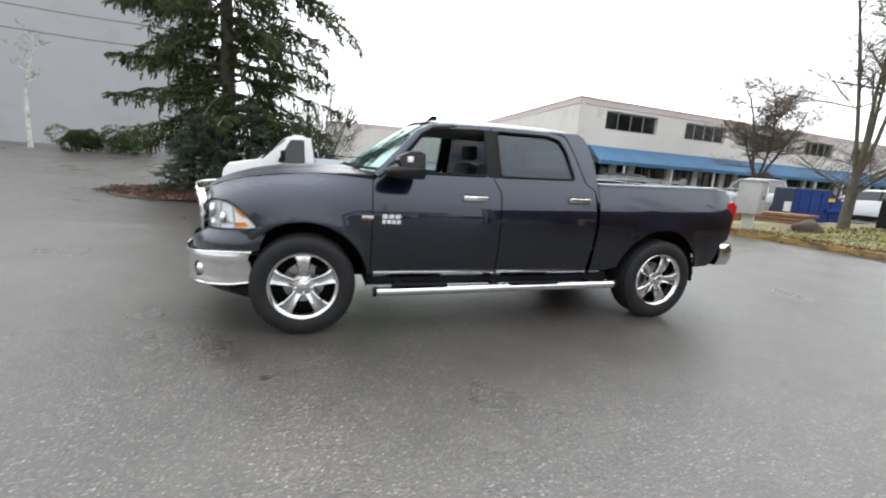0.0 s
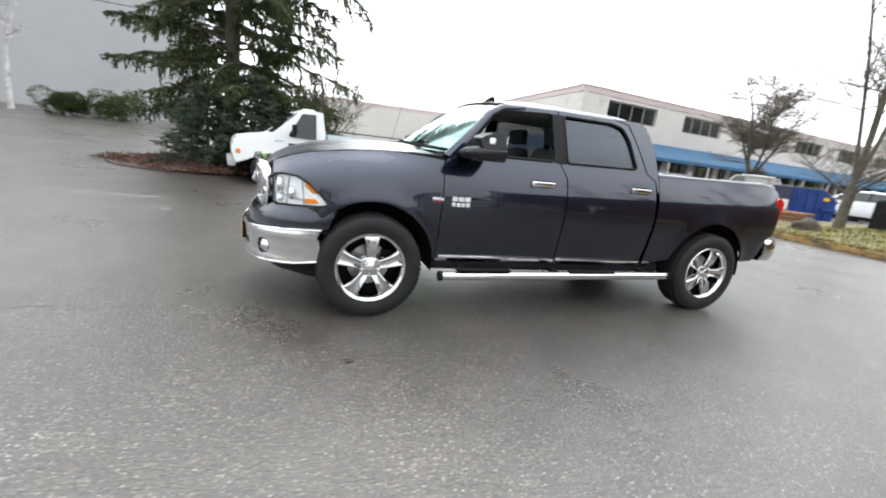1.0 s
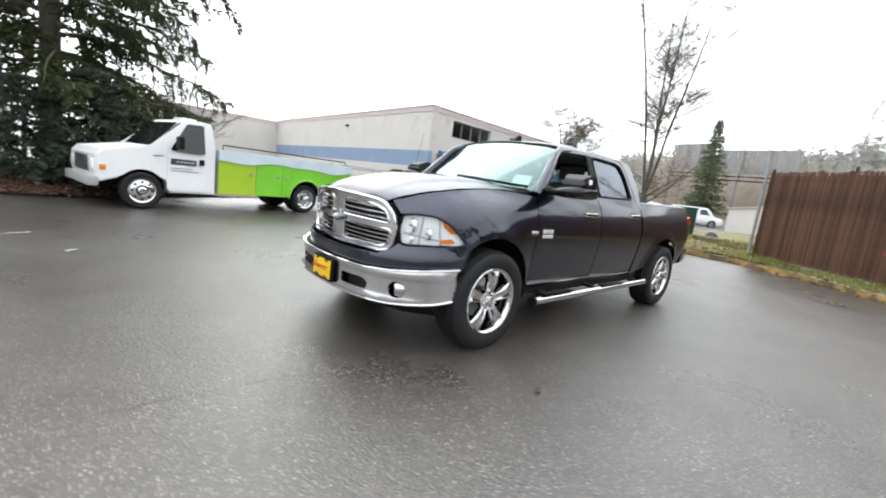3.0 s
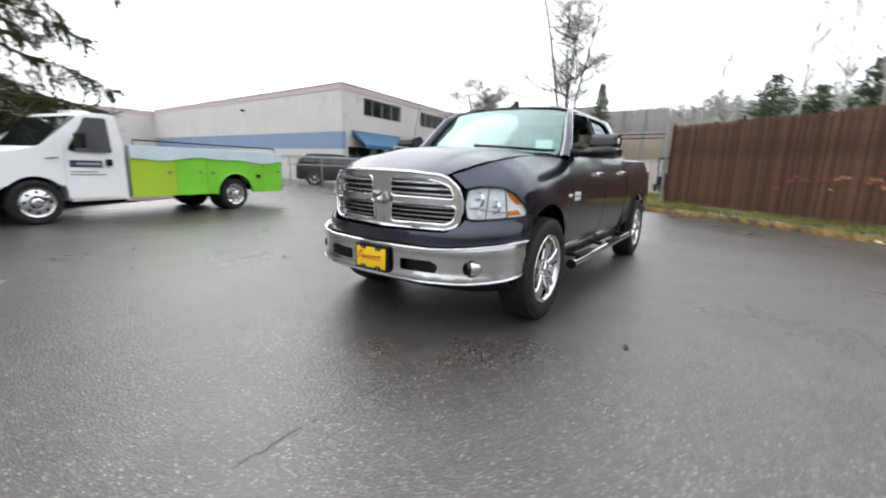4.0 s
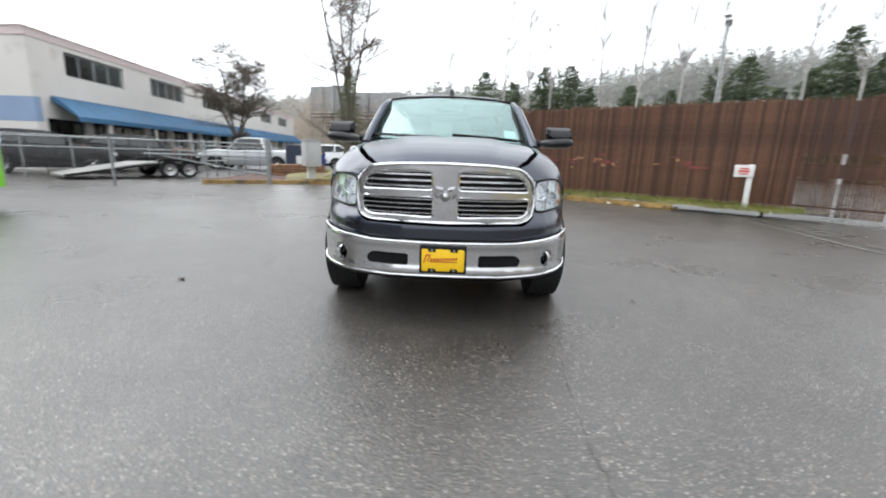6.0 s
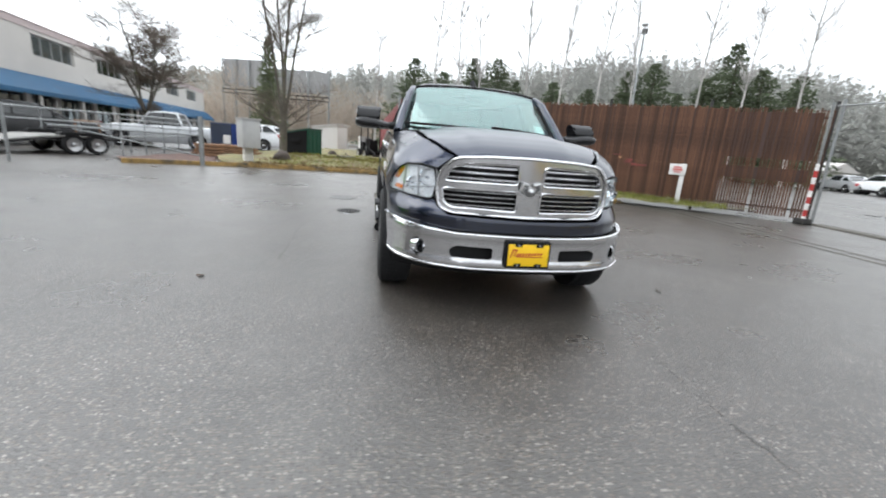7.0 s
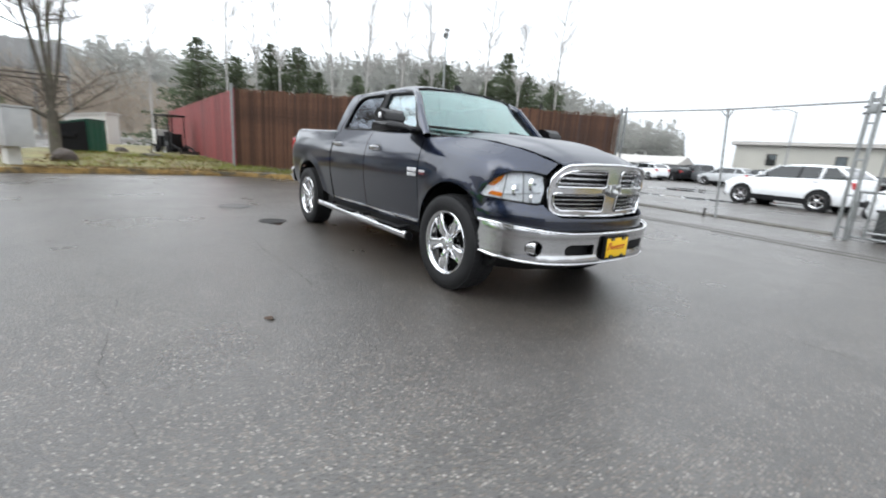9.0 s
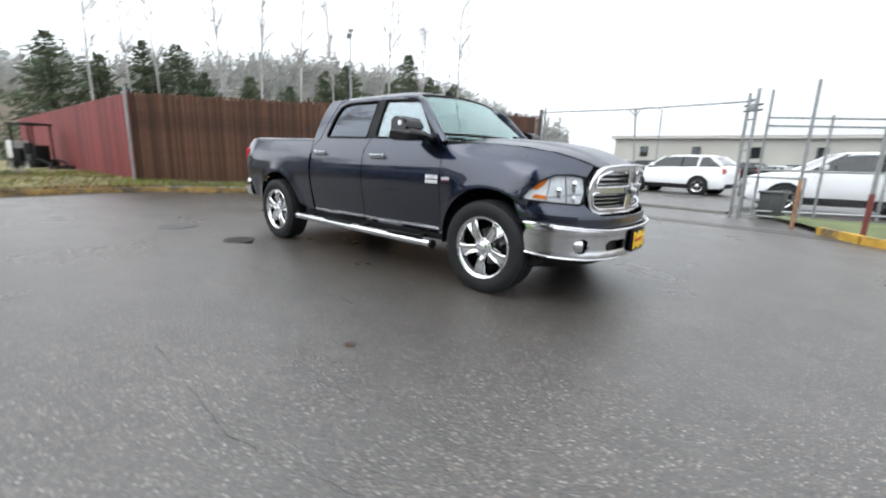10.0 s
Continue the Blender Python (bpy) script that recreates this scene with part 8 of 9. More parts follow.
# ---------- utility pedestal, poles and rails by the far kerb ----------
def pedestal():
    P = thing("utility_cabinet", "pale grey utility cabinet on a white pedestal leg", "cabinet", at=pose(11.6, 5.67, 0.0, 0, 0, 28))
    b = bmesh.new()
    box(b, -0.52, 0.46, -0.30, 0.30, 0.62, 1.62, 0.02)
    part("housing", b, "cabinet", P)
    b = bmesh.new()
    box(b, -0.55, 0.49, -0.34, 0.34, 1.62, 1.66, 0.01)
    part("lid", b, "cabinet", P)
    b = bmesh.new()
    box(b, -0.05, 0.30, -0.15, 0.15, 0.0, 0.64, 0.02)
    part("leg", b, "white_wood", P)
    for x in (-0.27, 0.21):
        b = bmesh.new()
        box(b, x - 0.22, x + 0.22, -0.312, -0.30, 0.68, 1.56, 0.004)
        d = part("door", b, "cabinet", P)
        b = bmesh.new()
        box(b, x - 0.03 + 0.15 * (1 if x < 0 else -1), x + 0.03 + 0.15 * (1 if x < 0 else -1), -0.325, -0.312, 1.08, 1.18, 0.004)
        part("latch", b, "trim", d)
    # gate pole with swing arm
    K = thing("swing_gate", "grey swing gate post with a long pipe arm", "gate")
    pipe([(9.75, 6.62, 0), (9.75, 6.62, 1.55)], 0.075, "steel", K, "post", 10)
    pipe([(9.75, 6.62, 0.95), (7.6, 9.6, 0.98)], 0.03, "steel", K, "arm")
    pipe([(9.75, 6.62, 0.30), (7.9, 9.2, 0.92)], 0.022, "steel", K, "brace")
    pipe([(9.75, 6.62, 1.40), (4.5, 14.2, 1.38)], 0.022, "steel", K, "arm")
    pipe([(9.75, 6.62, 1.1), (5.5, 12.8, 1.1)], 0.018, "steel", K, "arm")
    pipe([(7.2, 10.3, 0), (7.2, 10.3, 1.45)], 0.04, "steel", K, "post")
    pipe([(4.5, 14.2, 0), (4.5, 14.2, 1.5)], 0.05, "steel", K, "post")
    B = thing("rail_barrier", "low galvanised pipe rail before the parked cars", "railing")
    for k in range(7):
        pipe([(11.0 + 2.2 * k, 9.6 + 0.3 * k, 0), (11.0 + 2.2 * k, 9.6 + 0.3 * k, 1.3)], 0.03, "steel", B, "post")
    for z in (0.7, 1.28):
        pipe([(11.0, 9.6, z), (24.2, 11.4, z)], 0.025, "steel", B, "rail")
    L = thing("yard_fence", "low chain-link fence before the cream side wall", "fence")
    for k in range(8):
        x, y = 5.5 + 1.55 * k, 15.2 - 0.35 * k
        pipe([(x, y, 0), (x, y, 1.5)], 0.025, "steel", L, "post")
    pipe([(5.5, 15.2, 1.48), (16.35, 12.75, 1.48)], 0.02, "steel", L, "rail")
    chain_mesh("wire_mesh", (5.5, 15.2, 0), (16.35, 12.75, 0), 0.05, 1.46, L, 0.14, 0.003)


pedestal()


# ---------- bins, lumber, boulder ----------
def dumpster(name, label, at, w, d, h, mat, lid):
    D = thing(name, label, "dumpster", at=at)
    b = bmesh.new()
    prism(b, [(-d / 2, 0.12), (d / 2, 0.12), (d / 2, h * 0.82), (-d / 2, h)], lambda u, v, t: (t, u, v), -w / 2, w / 2, 0.02)
    part("bin", b, mat, D)
    for x in np.linspace(-w / 2 + 0.12, w / 2 - 0.12, 4):
        b = bmesh.new()
        box(b, x - 0.03, x + 0.03, -d / 2 - 0.035, -d / 2, 0.15, h - 0.06, 0.008)
        part("rib", b, mat, D)
    b = bmesh.new()
    m = Matrix.Translation((0, 0, h + 0.01)) @ Matrix.Rotation(-math.atan2(h * 0.18, d), 4, "X")
    box(b, -w / 2 - 0.02, w / 2 + 0.02, -d / 2 - 0.02, d / 2 + 0.05, -h * 0.09 - 0.0, -h * 0.09 + 0.04, 0.01, 1, m=m)
    part("lid", b, lid, D)
    for s in (-1, 1):
        b = bmesh.new()
        box(b, s * w / 2, s * (w / 2 + 0.08), -0.25, 0.25, h * 0.5, h * 0.62, 0.01)
        part("lift_pocket", b, "trim" if mat == "bin_green" else mat, D)
    for x in (-w / 2 + 0.15, w / 2 - 0.15):
        for y in (-d / 2 + 0.12, d / 2 - 0.12):
            b = bmesh.new()
            lathe(b, [(0, -0.025), (0.06, -0.025), (0.06, 0.025), (0, 0.025)], 12, m=Matrix.Translation((x, y, 0.062)))
            part("caster", b, "rubber", D)
    return D


d0 = dumpster("dumpster", "green steel dumpster with a dark end on the grass verge", pose(18.2, 4.7, 0.13, 0, 0, -20), 1.55, 1.25, 1.42, "bin_green", "bin_green")
# slab over one end, darker than the green body
b = bmesh.new()
prism(b, [(-0.60, 0.14), (0.60, 0.14), (0.60, 1.13), (-0.60, 1.37)], lambda u, v, t: (t, u, v), -0.80, -0.778)
part("end_panel", b, "trim", d0, "dark flat end panel")


def skip_bin():
    """A blue skip with a raked lid at one end and a darker panel at the other."""
    D = thing("dumpster", "bright blue steel dumpster with a dark end and raked lid", "dumpster", at=pose(17.73, 7.98, 0.06, 0, 0, -18))
    side = [(-0.97, 0.12), (0.97, 0.12), (0.97, 0.98), (0.30, 1.42), (-0.97, 1.42)]
    b = bmesh.new()
    prism(b, side, lambda u, v, t: (u, t, v), -0.55, 0.55, 0.02)
    part("bin", b, "bin_blue", D)
    for x in (-0.72, -0.30, 0.12, 0.54):
        b = bmesh.new()
        box(b, x - 0.03, x + 0.03, -0.585, -0.55, 0.16, 1.36 if x < 0.4 else 1.16, 0.008)
        part("rib", b, "bin_blue", D)
    # end slab in a darker blue than the body
    b = bmesh.new()
    box(b, -0.995, -0.97, -0.54, 0.54, 0.14, 1.40, 0.006, 1)
    part("end_panel", b, "bin_dark", D, "dark flat end panel")
    b = bmesh.new()
    box(b, -1.000, -0.995, -0.50, -0.12, 0.50, 0.90)
    part("notice", b, "white_wood", D, "faded white notice plate")
    b = bmesh.new()
    box(b, -1.02, 0.32, -0.58, 0.58, 1.425, 1.465, 0.01, 1)
    part("lid", b, "bin_lid", D, "grey plastic lid")
    b = bmesh.new()
    prism(b, [(0.28, 1.475), (1.02, 0.99), (1.02, 0.95), (0.98, 0.985), (0.29, 1.435)], lambda u, v, t: (u, t, v), -0.57, 0.57)
    part("raked_lid", b, "bin_lid", D, "grey plastic lid")
    b = bmesh.new()
    box(b, 0.34, 0.60, -0.592, -0.586, 1.00, 1.13)
    part("label_plate", b, "yellow_plate", D)
    b = bmesh.new()
    box(b, 0.30, 0.95, -0.66, -0.55, 0.58, 0.72, 0.015)
    part("lift_pocket", b, "bin_blue", D)
    for x in (-0.8, 0.8):
        for y in (-0.42, 0.42):
            b = bmesh.new()
            lathe(b, [(0, -0.025), (0.06, -0.025), (0.06, 0.025), (0, 0.025)], 12, m=Matrix.Translation((x, y, 0.062)))
            part("caster", b, "rubber", D)


skip_bin()


def lumber():
    S = thing("lumber_stack", "stack of weathered brown lumber on the ground", "lumber", at=pose(15.35, 7.55, 0.06, 0, 0, -58))
    rng = random.Random(9)
    for lv in range(4):
        for k in range(5):
            b = bmesh.new()
            x = rng.uniform(-0.2, 0.2)
            box(b, -1.2 + x, 1.2 + x, -0.5 + 0.2 * k, -0.5 + 0.2 * k + 0.17, 0.13 * lv, 0.13 * lv + 0.10, 0.006, 1)
            part("plank", b, "rust_wood", S)
    for x in (-0.9, 0.9):
        b = bmesh.new()
        box(b, x - 0.05, x + 0.05, -0.55, 0.5, -0.07, -0.002)
        part("bearer", b, "rust_wood", S)


lumber()


def boulder(name, label, x, y, z, sx, sy, sz, seed, mat="stone", category="rock"):
    b = bmesh.new()
    bmesh.ops.create_icosphere(b, subdivisions=3, radius=1)
    for v in b.verts:
        k = 1 + 0.25 * noise.noise(v.co * 1.3 + Vector((seed, 0, 0))) + 0.08 * noise.noise(v.co * 4 + Vector((0, seed, 0)))
        v.co = Vector((v.co.x * sx * k, v.co.y * sy * k, max(-0.35, v.co.z) * sz * k))
    ob = part(name, b, mat, sharp=30)
    ob.matrix_basis = pose(x, y, z)
    return tagged(ob, label, category)


boulder("boulder", "rough brown boulder at the foot of the bare tree", 13.0, 4.75, 0.20, 0.50, 0.34, 0.36, 3)
boulder("earth_mound", "small dark heap of earth on the grass", 14.9, 2.1, 0.16, 0.6, 0.4, 0.16, 7, "mulch", "soil")
boulder("boulder", "dark rock lying on the grass", 20.0, 3.4, 0.22, 0.35, 0.3, 0.28, 8)
for k, (x, y, sx) in enumerate(((13.4, 1.3, 0.45), (14.2, 1.0, 0.35), (12.9, 2.3, 0.3))):
    boulder("earth_mound", "low clump of dark earth and roots", x, y, 0.15, sx, sx * 0.6, 0.10, 20 + k, "mulch", "soil")
lg = thing("fallen_log", "weathered fallen log on the grass", "log")
pipe([(15.2, 2.7, 0.30), (16.4, 2.1, 0.26), (17.3, 2.0, 0.24)], [0.16, 0.14, 0.10], "bark", lg, "trunk", 9)
pipe([(16.2, 2.2, 0.3), (16.6, 2.5, 0.55)], [0.05, 0.02], "bark", lg, "stub", 6)


def mini_loader():
    C = thing("mini_loader", "small black open-canopy machine with a white tank", "machine", at=pose(22.2, 1.35, 0.15, 0, 0, 200))
    for nm, d, mat in (("tank", (-1.25, -0.72, -0.3, 0.3, 0.55, 1.30), "white_wood"), ("chassis", (-1.2, 1.0, -0.35, 0.35, 0.22, 0.40), "trim"), ("engine", (-0.70, -0.15, -0.36, 0.36, 0.40, 0.98), "trim"), ("seat", (-0.10, 0.30, -0.24, 0.24, 0.40, 0.72), "operator"), ("seat_back", (-0.16, -0.06, -0.22, 0.22, 0.72, 1.20), "operator"), ("panel", (0.62, 0.80, -0.26, 0.26, 0.40, 1.12), "trim"), ("canopy", (-0.62, 0.86, -0.46, 0.46, 1.96, 2.04), "trim")):
        b = bmesh.new()
        box(b, *d, 0.03, 2)
        part(nm, b, mat, C)
    for x in (-0.55, 0.78):
        for y in (-0.38, 0.38):
            pipe([(x, y, 0.38), (x * 0.97, y, 1.98)], 0.035, "trim", C, "canopy_post")
    for y in (-0.30, 0.30):
        pipe([(0.95, y, 0.55), (1.6, y, 0.42), (2.1, y, 0.10)], 0.05, "trim", C, "lift_arm")
    b = bmesh.new()
    prism(b, [(2.0, 0.0), (2.55, 0.0), (2.60, 0.05), (2.15, 0.06), (2.10, 0.30), (2.04, 0.30)], lambda u, v, t: (u, t, v), -0.5, 0.5)
    part("bucket", b, "iron", C)
    for s in (-1, 1):
        for x in (-0.6, 0.6):
            plain_wheel(C, x, s * 0.45, 0.27, 0.18, s, "satin", 0)


mini_loader()


def shed(at):
    S = thing("storage_shed", "small cream storage shed with a slanted roof", "shed", at=at)
    b = bmesh.new()
    prism(b, [(-1.2, 0.2), (1.2, 0.2), (1.2, 2.05), (-1.2, 2.35)], lambda u, v, t: (u, t, v), -1.0, 1.0)
    part("wall", b, "cream", S)
    b = bmesh.new()
    prism(b, [(-1.32, 2.37), (1.32, 2.04), (1.32, 2.11), (-1.32, 2.44)], lambda u, v, t: (u, t, v), -1.12, 1.12)
    part("roof", b, "white_wood", S)
    b = bmesh.new()
    box(b, -0.45, 0.45, -1.03, -1.0, 0.25, 1.95, 0.01)
    part("door", b, "white_wood", S)
    for x in (-1.0, 1.0):
        b = bmesh.new()
        box(b, x - 0.1, x + 0.1, -0.95, 0.95, 0, 0.22)
        part("skid", b, "rust_wood", S)


shed(pose(34.9, 5.0, 0, 0, 0, 70))


# ---------- flatbed trailer ----------
def trailer():
    T = thing("flatbed_trailer", "low tilt-bed trailer with twin wheels and a sloping grey deck", "trailer", at=pose(11.4, 12.0, 0, 0, 0, -35))
    b = bmesh.new()
    prism(b, [(-3.0, 0.16), (-0.6, 0.58), (1.2, 0.60), (1.2, 0.48), (-0.6, 0.46), (-3.0, 0.10)], lambda u, v, t: (u, t, v), -0.95, 0.95)
    part("deck", b, "deck", T)
    for k in range(9):
        b = bmesh.new()
        y = -0.93 + 0.21 * k
        prism(b, [(-2.98, 0.172), (-0.6, 0.592), (1.18, 0.612), (1.18, 0.602), (-0.6, 0.582), (-2.98, 0.162)], lambda u, v, t: (u, t, v), y, y + 0.185)
        part("plank", b, "deck", T)
    for s in (-1, 1):
        for x in (0.15, 0.85):
            plain_wheel(T, x, s * 1.06, 0.33, 0.2, s, "satin", 0)
        b = bmesh.new()
        prism(b, rounded([(-0.3, 0.62), (-0.2, 0.74), (1.2, 0.74), (1.3, 0.62)], 0.05), lambda u, v, t: (u, t, v), s * 0.95, s * 1.2)
        part("mudguard", b, "trim", T)
        b = bmesh.new()
        tube(b, [(-3.0, s * 0.92, 0.14), (-0.6, s * 0.92, 0.50), (1.2, s * 0.92, 0.52), (2.7, 0, 0.50)], 0.05, 6)
        part("frame_rail", b, "trim", T)
    b = bmesh.new()
    tube(b, [(2.5, 0, 0.0), (2.5, 0, 0.85)], 0.035, 8)
    part("jack", b, "steel", T)
    for x, y in ((1.1, -0.8), (1.1, 0.8)):
        b = bmesh.new()
        tube(b, [(x, y, 0.6), (x, y, 1.15)], 0.03, 6)
        part("stake", b, "rust_wood", T)
    b = bmesh.new()
    tube(b, [(1.1, -0.8, 1.12), (1.1, 0.8, 1.12)], 0.03, 6)
    part("cross_bar", b, "rust_wood", T)


trailer()


# ---------- lamp pole, billboards, wires ----------
def lamp_pole():
    P = thing("lamp_pole", "tall steel pole with a pair of floodlights", "lamp", at=pose(22.8, -16.4, 0))
    pipe([(0, 0, 0), (0, 0, 9.7)], [0.10, 0.06], "steel", P, "pole", 10)
    pipe([(-0.55, 0.35, 9.75), (0, 0, 9.62), (0.55, -0.35, 9.75)], 0.035, "steel", P, "cross_arm")
    for s in (-1, 1):
        b = bmesh.new()
        box(b, -0.28, 0.28, -0.2, 0.2, -0.09, 0.09, 0.04, 2, m=Matrix.Translation((s * 0.62, -s * 0.40, 9.9)) @ Matrix.Rotation(radians(-33), 4, "Z") @ Matrix.Rotation(radians(s * 25), 4, "Y"))
        part("floodlight", b, "satin", P)
    Q = thing("lamp_pole", "steel street light pole with a curved arm in the far lot", "lamp", at=pose(8.2, -43, 0))
    pipe([(0, 0, 0), (0, 0, 6.6)], [0.09, 0.06], "steel", Q, "pole", 8)
    pipe([(0, 0, 6.6), (0.7, 0, 6.9), (1.4, 0, 6.95)], 0.04, "steel", Q, "arm")
    b = bmesh.new()
    box(b, 1.2, 1.9, -0.15, 0.15, 6.85, 6.98, 0.03)
    part("lantern", b, "satin", Q)


lamp_pole()


def billboard(x0, y0, x1, y1, z0, z1, label):
    B = thing("billboard", label, "billboard")
    a, c = Vector((x0, y0, 0)), Vector((x1, y1, 0))
    d = (c - a).normalized()
    n = Vector((-d.y, d.x, 0))
    L = (c - a).length
    k = 8
    for i in range(k):
        b = bmesh.new()
        p, q = a + d * (L * i / k + 0.03), a + d * (L * (i + 1) / k - 0.03)
        v = [b.verts.new(w + n * o + Vector((0, 0, z))) for z in (z0, z1) for w, o in ((p, 0), (q, 0), (q, 0.12), (p, 0.12))]
        for f in ((0, 1, 2, 3), (4, 5, 6, 7), (0, 1, 5, 4), (1, 2, 6, 5), (2, 3, 7, 6), (3, 0, 4, 7)):
            b.faces.new([v[j] for j in f])
        part("panel", b, "billboard", B)
    for i in (0, 0.33, 0.67, 1):
        p = a + d * L * i - n * 0.3
        pipe([tuple(p), tuple(p + Vector((0, 0, z1)))], 0.16, "steel", B, "upright", 6)
    for z in (z0 - 0.5, z0 - 1.1):
        pipe([tuple(a - n * 0.5 + Vector((0, 0, z))), tuple(c - n * 0.5 + Vector((0, 0, z)))], 0.10, "trim", B, "catwalk", 5)


billboard(73.0, 25.6, 71.0, 19.1, 8.2, 12.4, "grey back of a wide roadside billboard")
billboard(72.0, 18.7, 70.5, 8.6, 8.0, 11.5, "grey back of a lower roadside billboard")

W = thing("power_lines", "two sagging power lines before the warehouse", "cable")
for k, z in enumerate((9.0, 7.9)):
    pts = [(-30 + 3.4 * i, 22.5 + 0.2 * i, z - 0.9 * math.sin(math.pi * i / 9) - 0.08 * i) for i in range(10)]
    pipe(pts, 0.02, "wire", W, "cable", 4)


# ---------- long pale building beyond the lot ----------
def long_hall():
    H = thing("long_hall", "long low cream hall with small windows beyond the lot", "building")
    a, c = Vector((15.6, -52.2, 0)), Vector((-40.0, -60.0, 0))
    d = (c - a).normalized()
    n = Vector((-d.y, d.x, 0))
    if n.y < 0:
        n = -n
    L = (c - a).length
    def slab(nm, s0, s1, o0, o1, z0, z1, mat, parent=H):
        b = bmesh.new()
        v = [b.verts.new(a + d * s + n * o + Vector((0, 0, z))) for z in (z0, z1) for s, o in ((s0, o0), (s1, o0), (s1, o1), (s0, o1))]
        for f in ((0, 1, 2, 3), (4, 5, 6, 7), (0, 1, 5, 4), (1, 2, 6, 5), (2, 3, 7, 6), (3, 0, 4, 7)):
            b.faces.new([v[j] for j in f])
        return part(nm, b, mat, parent)
    slab("wall", 0, L, -14, 0, 0, 4.4, "hall_wall")
    slab("roof", -0.4, L + 0.4, -14.4, 0.5, 4.4, 4.75, "roof_far")
    for k in range(10):
        s = 3 + 5.6 * k
        fr = slab("window", s, s + 0.9, 0.0, 0.06, 2.3, 3.5, "trim")
        slab("pane", s + 0.08, s + 0.82, 0.06, 0.075, 2.38, 3.42, "pane", fr)
    G = thing("low_shed", "distant low grey-roofed sheds at the foot of the ridge", "building")
    for x, y, w, dd, h in ((34, -68, 12, 5, 2.0), (49, -63, 9, 5, 1.9)):
        b = bmesh.new()
        box(b, x - w / 2, x + w / 2, y - dd / 2, y + dd / 2, 0, h)
        part("wall", b, "hall_wall", G)
        b = bmesh.new()
        prism(b, [(-dd / 2 - 0.4, h), (0, h + 1.3), (dd / 2 + 0.4, h)], lambda u, v, t, x=x, y=y: (x + t, y + u, v), -w / 2 - 0.3, w / 2 + 0.3)
        part("roof", b, "roof_far", G)


long_hall()


# ---------- on the asphalt: drain covers, leaves, worn marks, litter ----------
def drain(x, y, r, label, cast="iron", bed="underbody"):
    D = thing("drain_cover", label, "drain", at=pose(x, y, 0.004))
    b = bmesh.new()
    lathe(b, [(r * 0.86, 0.0), (r * 0.88, 0.006), (r, 0.006), (r * 1.02, 0.0)], 32, m=Matrix.Rotation(radians(90), 4, "X"))
    part("ring", b, cast, D)
    for k in range(7):
        b = bmesh.new()
        y0 = -r * 0.72 + r * 0.24 * k
        w = math.sqrt(max(0.01, (r * 0.84) ** 2 - y0**2))
        box(b, -w, w, y0 - r * 0.06, y0 + r * 0.06, 0, 0.005)
        part("bar", b, cast, D)
    # flat disc under the bars; the grate's near-black one paints in the hollow's shade
    b = bmesh.new()
    bmesh.ops.create_circle(b, cap_ends=True, segments=28, radius=r * 0.85, matrix=Matrix.Translation((0, 0, 0.0005)))
    part("bed_disc", b, bed, D)


def puddle(x, y, rx, ry, turn, seed, label):
    """A shallow film of rain water with an uneven edge."""
    b = bmesh.new()
    rng = random.Random(seed)
    n = 26
    ph = [rng.uniform(0, 6.28) for _ in range(3)]
    vs = []
    for k in range(n):
        a = 6.283 * k / n
        q = 1 + 0.16 * math.sin(2 * a + ph[0]) + 0.13 * math.sin(3 * a + ph[1]) + 0.09 * math.sin(7 * a + ph[2])
        vs.append(b.verts.new((rx * q * math.cos(a), ry * q * math.sin(a), 0)))
    b.faces.new(vs)
    ob = part("puddle", b, "puddle", sharp=0)
    ob.matrix_basis = pose(x, y, 0.0022, 0, 0, turn)
    return tagged(ob, label, "puddle", kind="structure")


puddle(1.88, 1.49, 0.22, 0.14, 5, 1, "small film of rain water round the drain grate")
for k, (x, y, rx, ry) in enumerate(((4.2, -16.6, 2.4, 0.7), (7.1, -23.1, 2.0, 0.7), (8.1, -24.0, 1.6, 0.5), (7.1, -26.6, 2.2, 0.9), (2.0, -20.5, 1.8, 0.5))):
    puddle(x, y, rx, ry, 18, 10 + k, "shallow rain puddle on the far lot")
drain(1.95, 1.47, 0.20, "dark cast iron drain grate in the asphalt")
drain(3.64, 1.68, 0.27, "round worn iron manhole cover in the asphalt", "worn_iron", "worn_iron")


def dead_leaf(x, y, size, turn, seed):
    rng = random.Random(seed)
    b = bmesh.new()
    n = 9
    pts = [(size * (0.5 + 0.5 * rng.random()) * math.cos(6.283 * k / n) * 1.4, size * (0.4 + 0.5 * rng.random()) * math.sin(6.283 * k / n)) for k in range(n)]
    c = b.verts.new((0, 0, 0.006))
    vs = [b.verts.new((u, v, 0.003 + rng.uniform(0, 0.012))) for u, v in pts]
    for k in range(n):
        b.faces.new((c, vs[k], vs[(k + 1) % n]))
    ob = part("dead_leaf", b, "leaf", sharp=0)
    ob.matrix_basis = pose(x, y, 0.002, 0, 0, turn)
    tagged(ob, "curled dead brown leaf on the wet asphalt", "leaf", "fallen leaves")


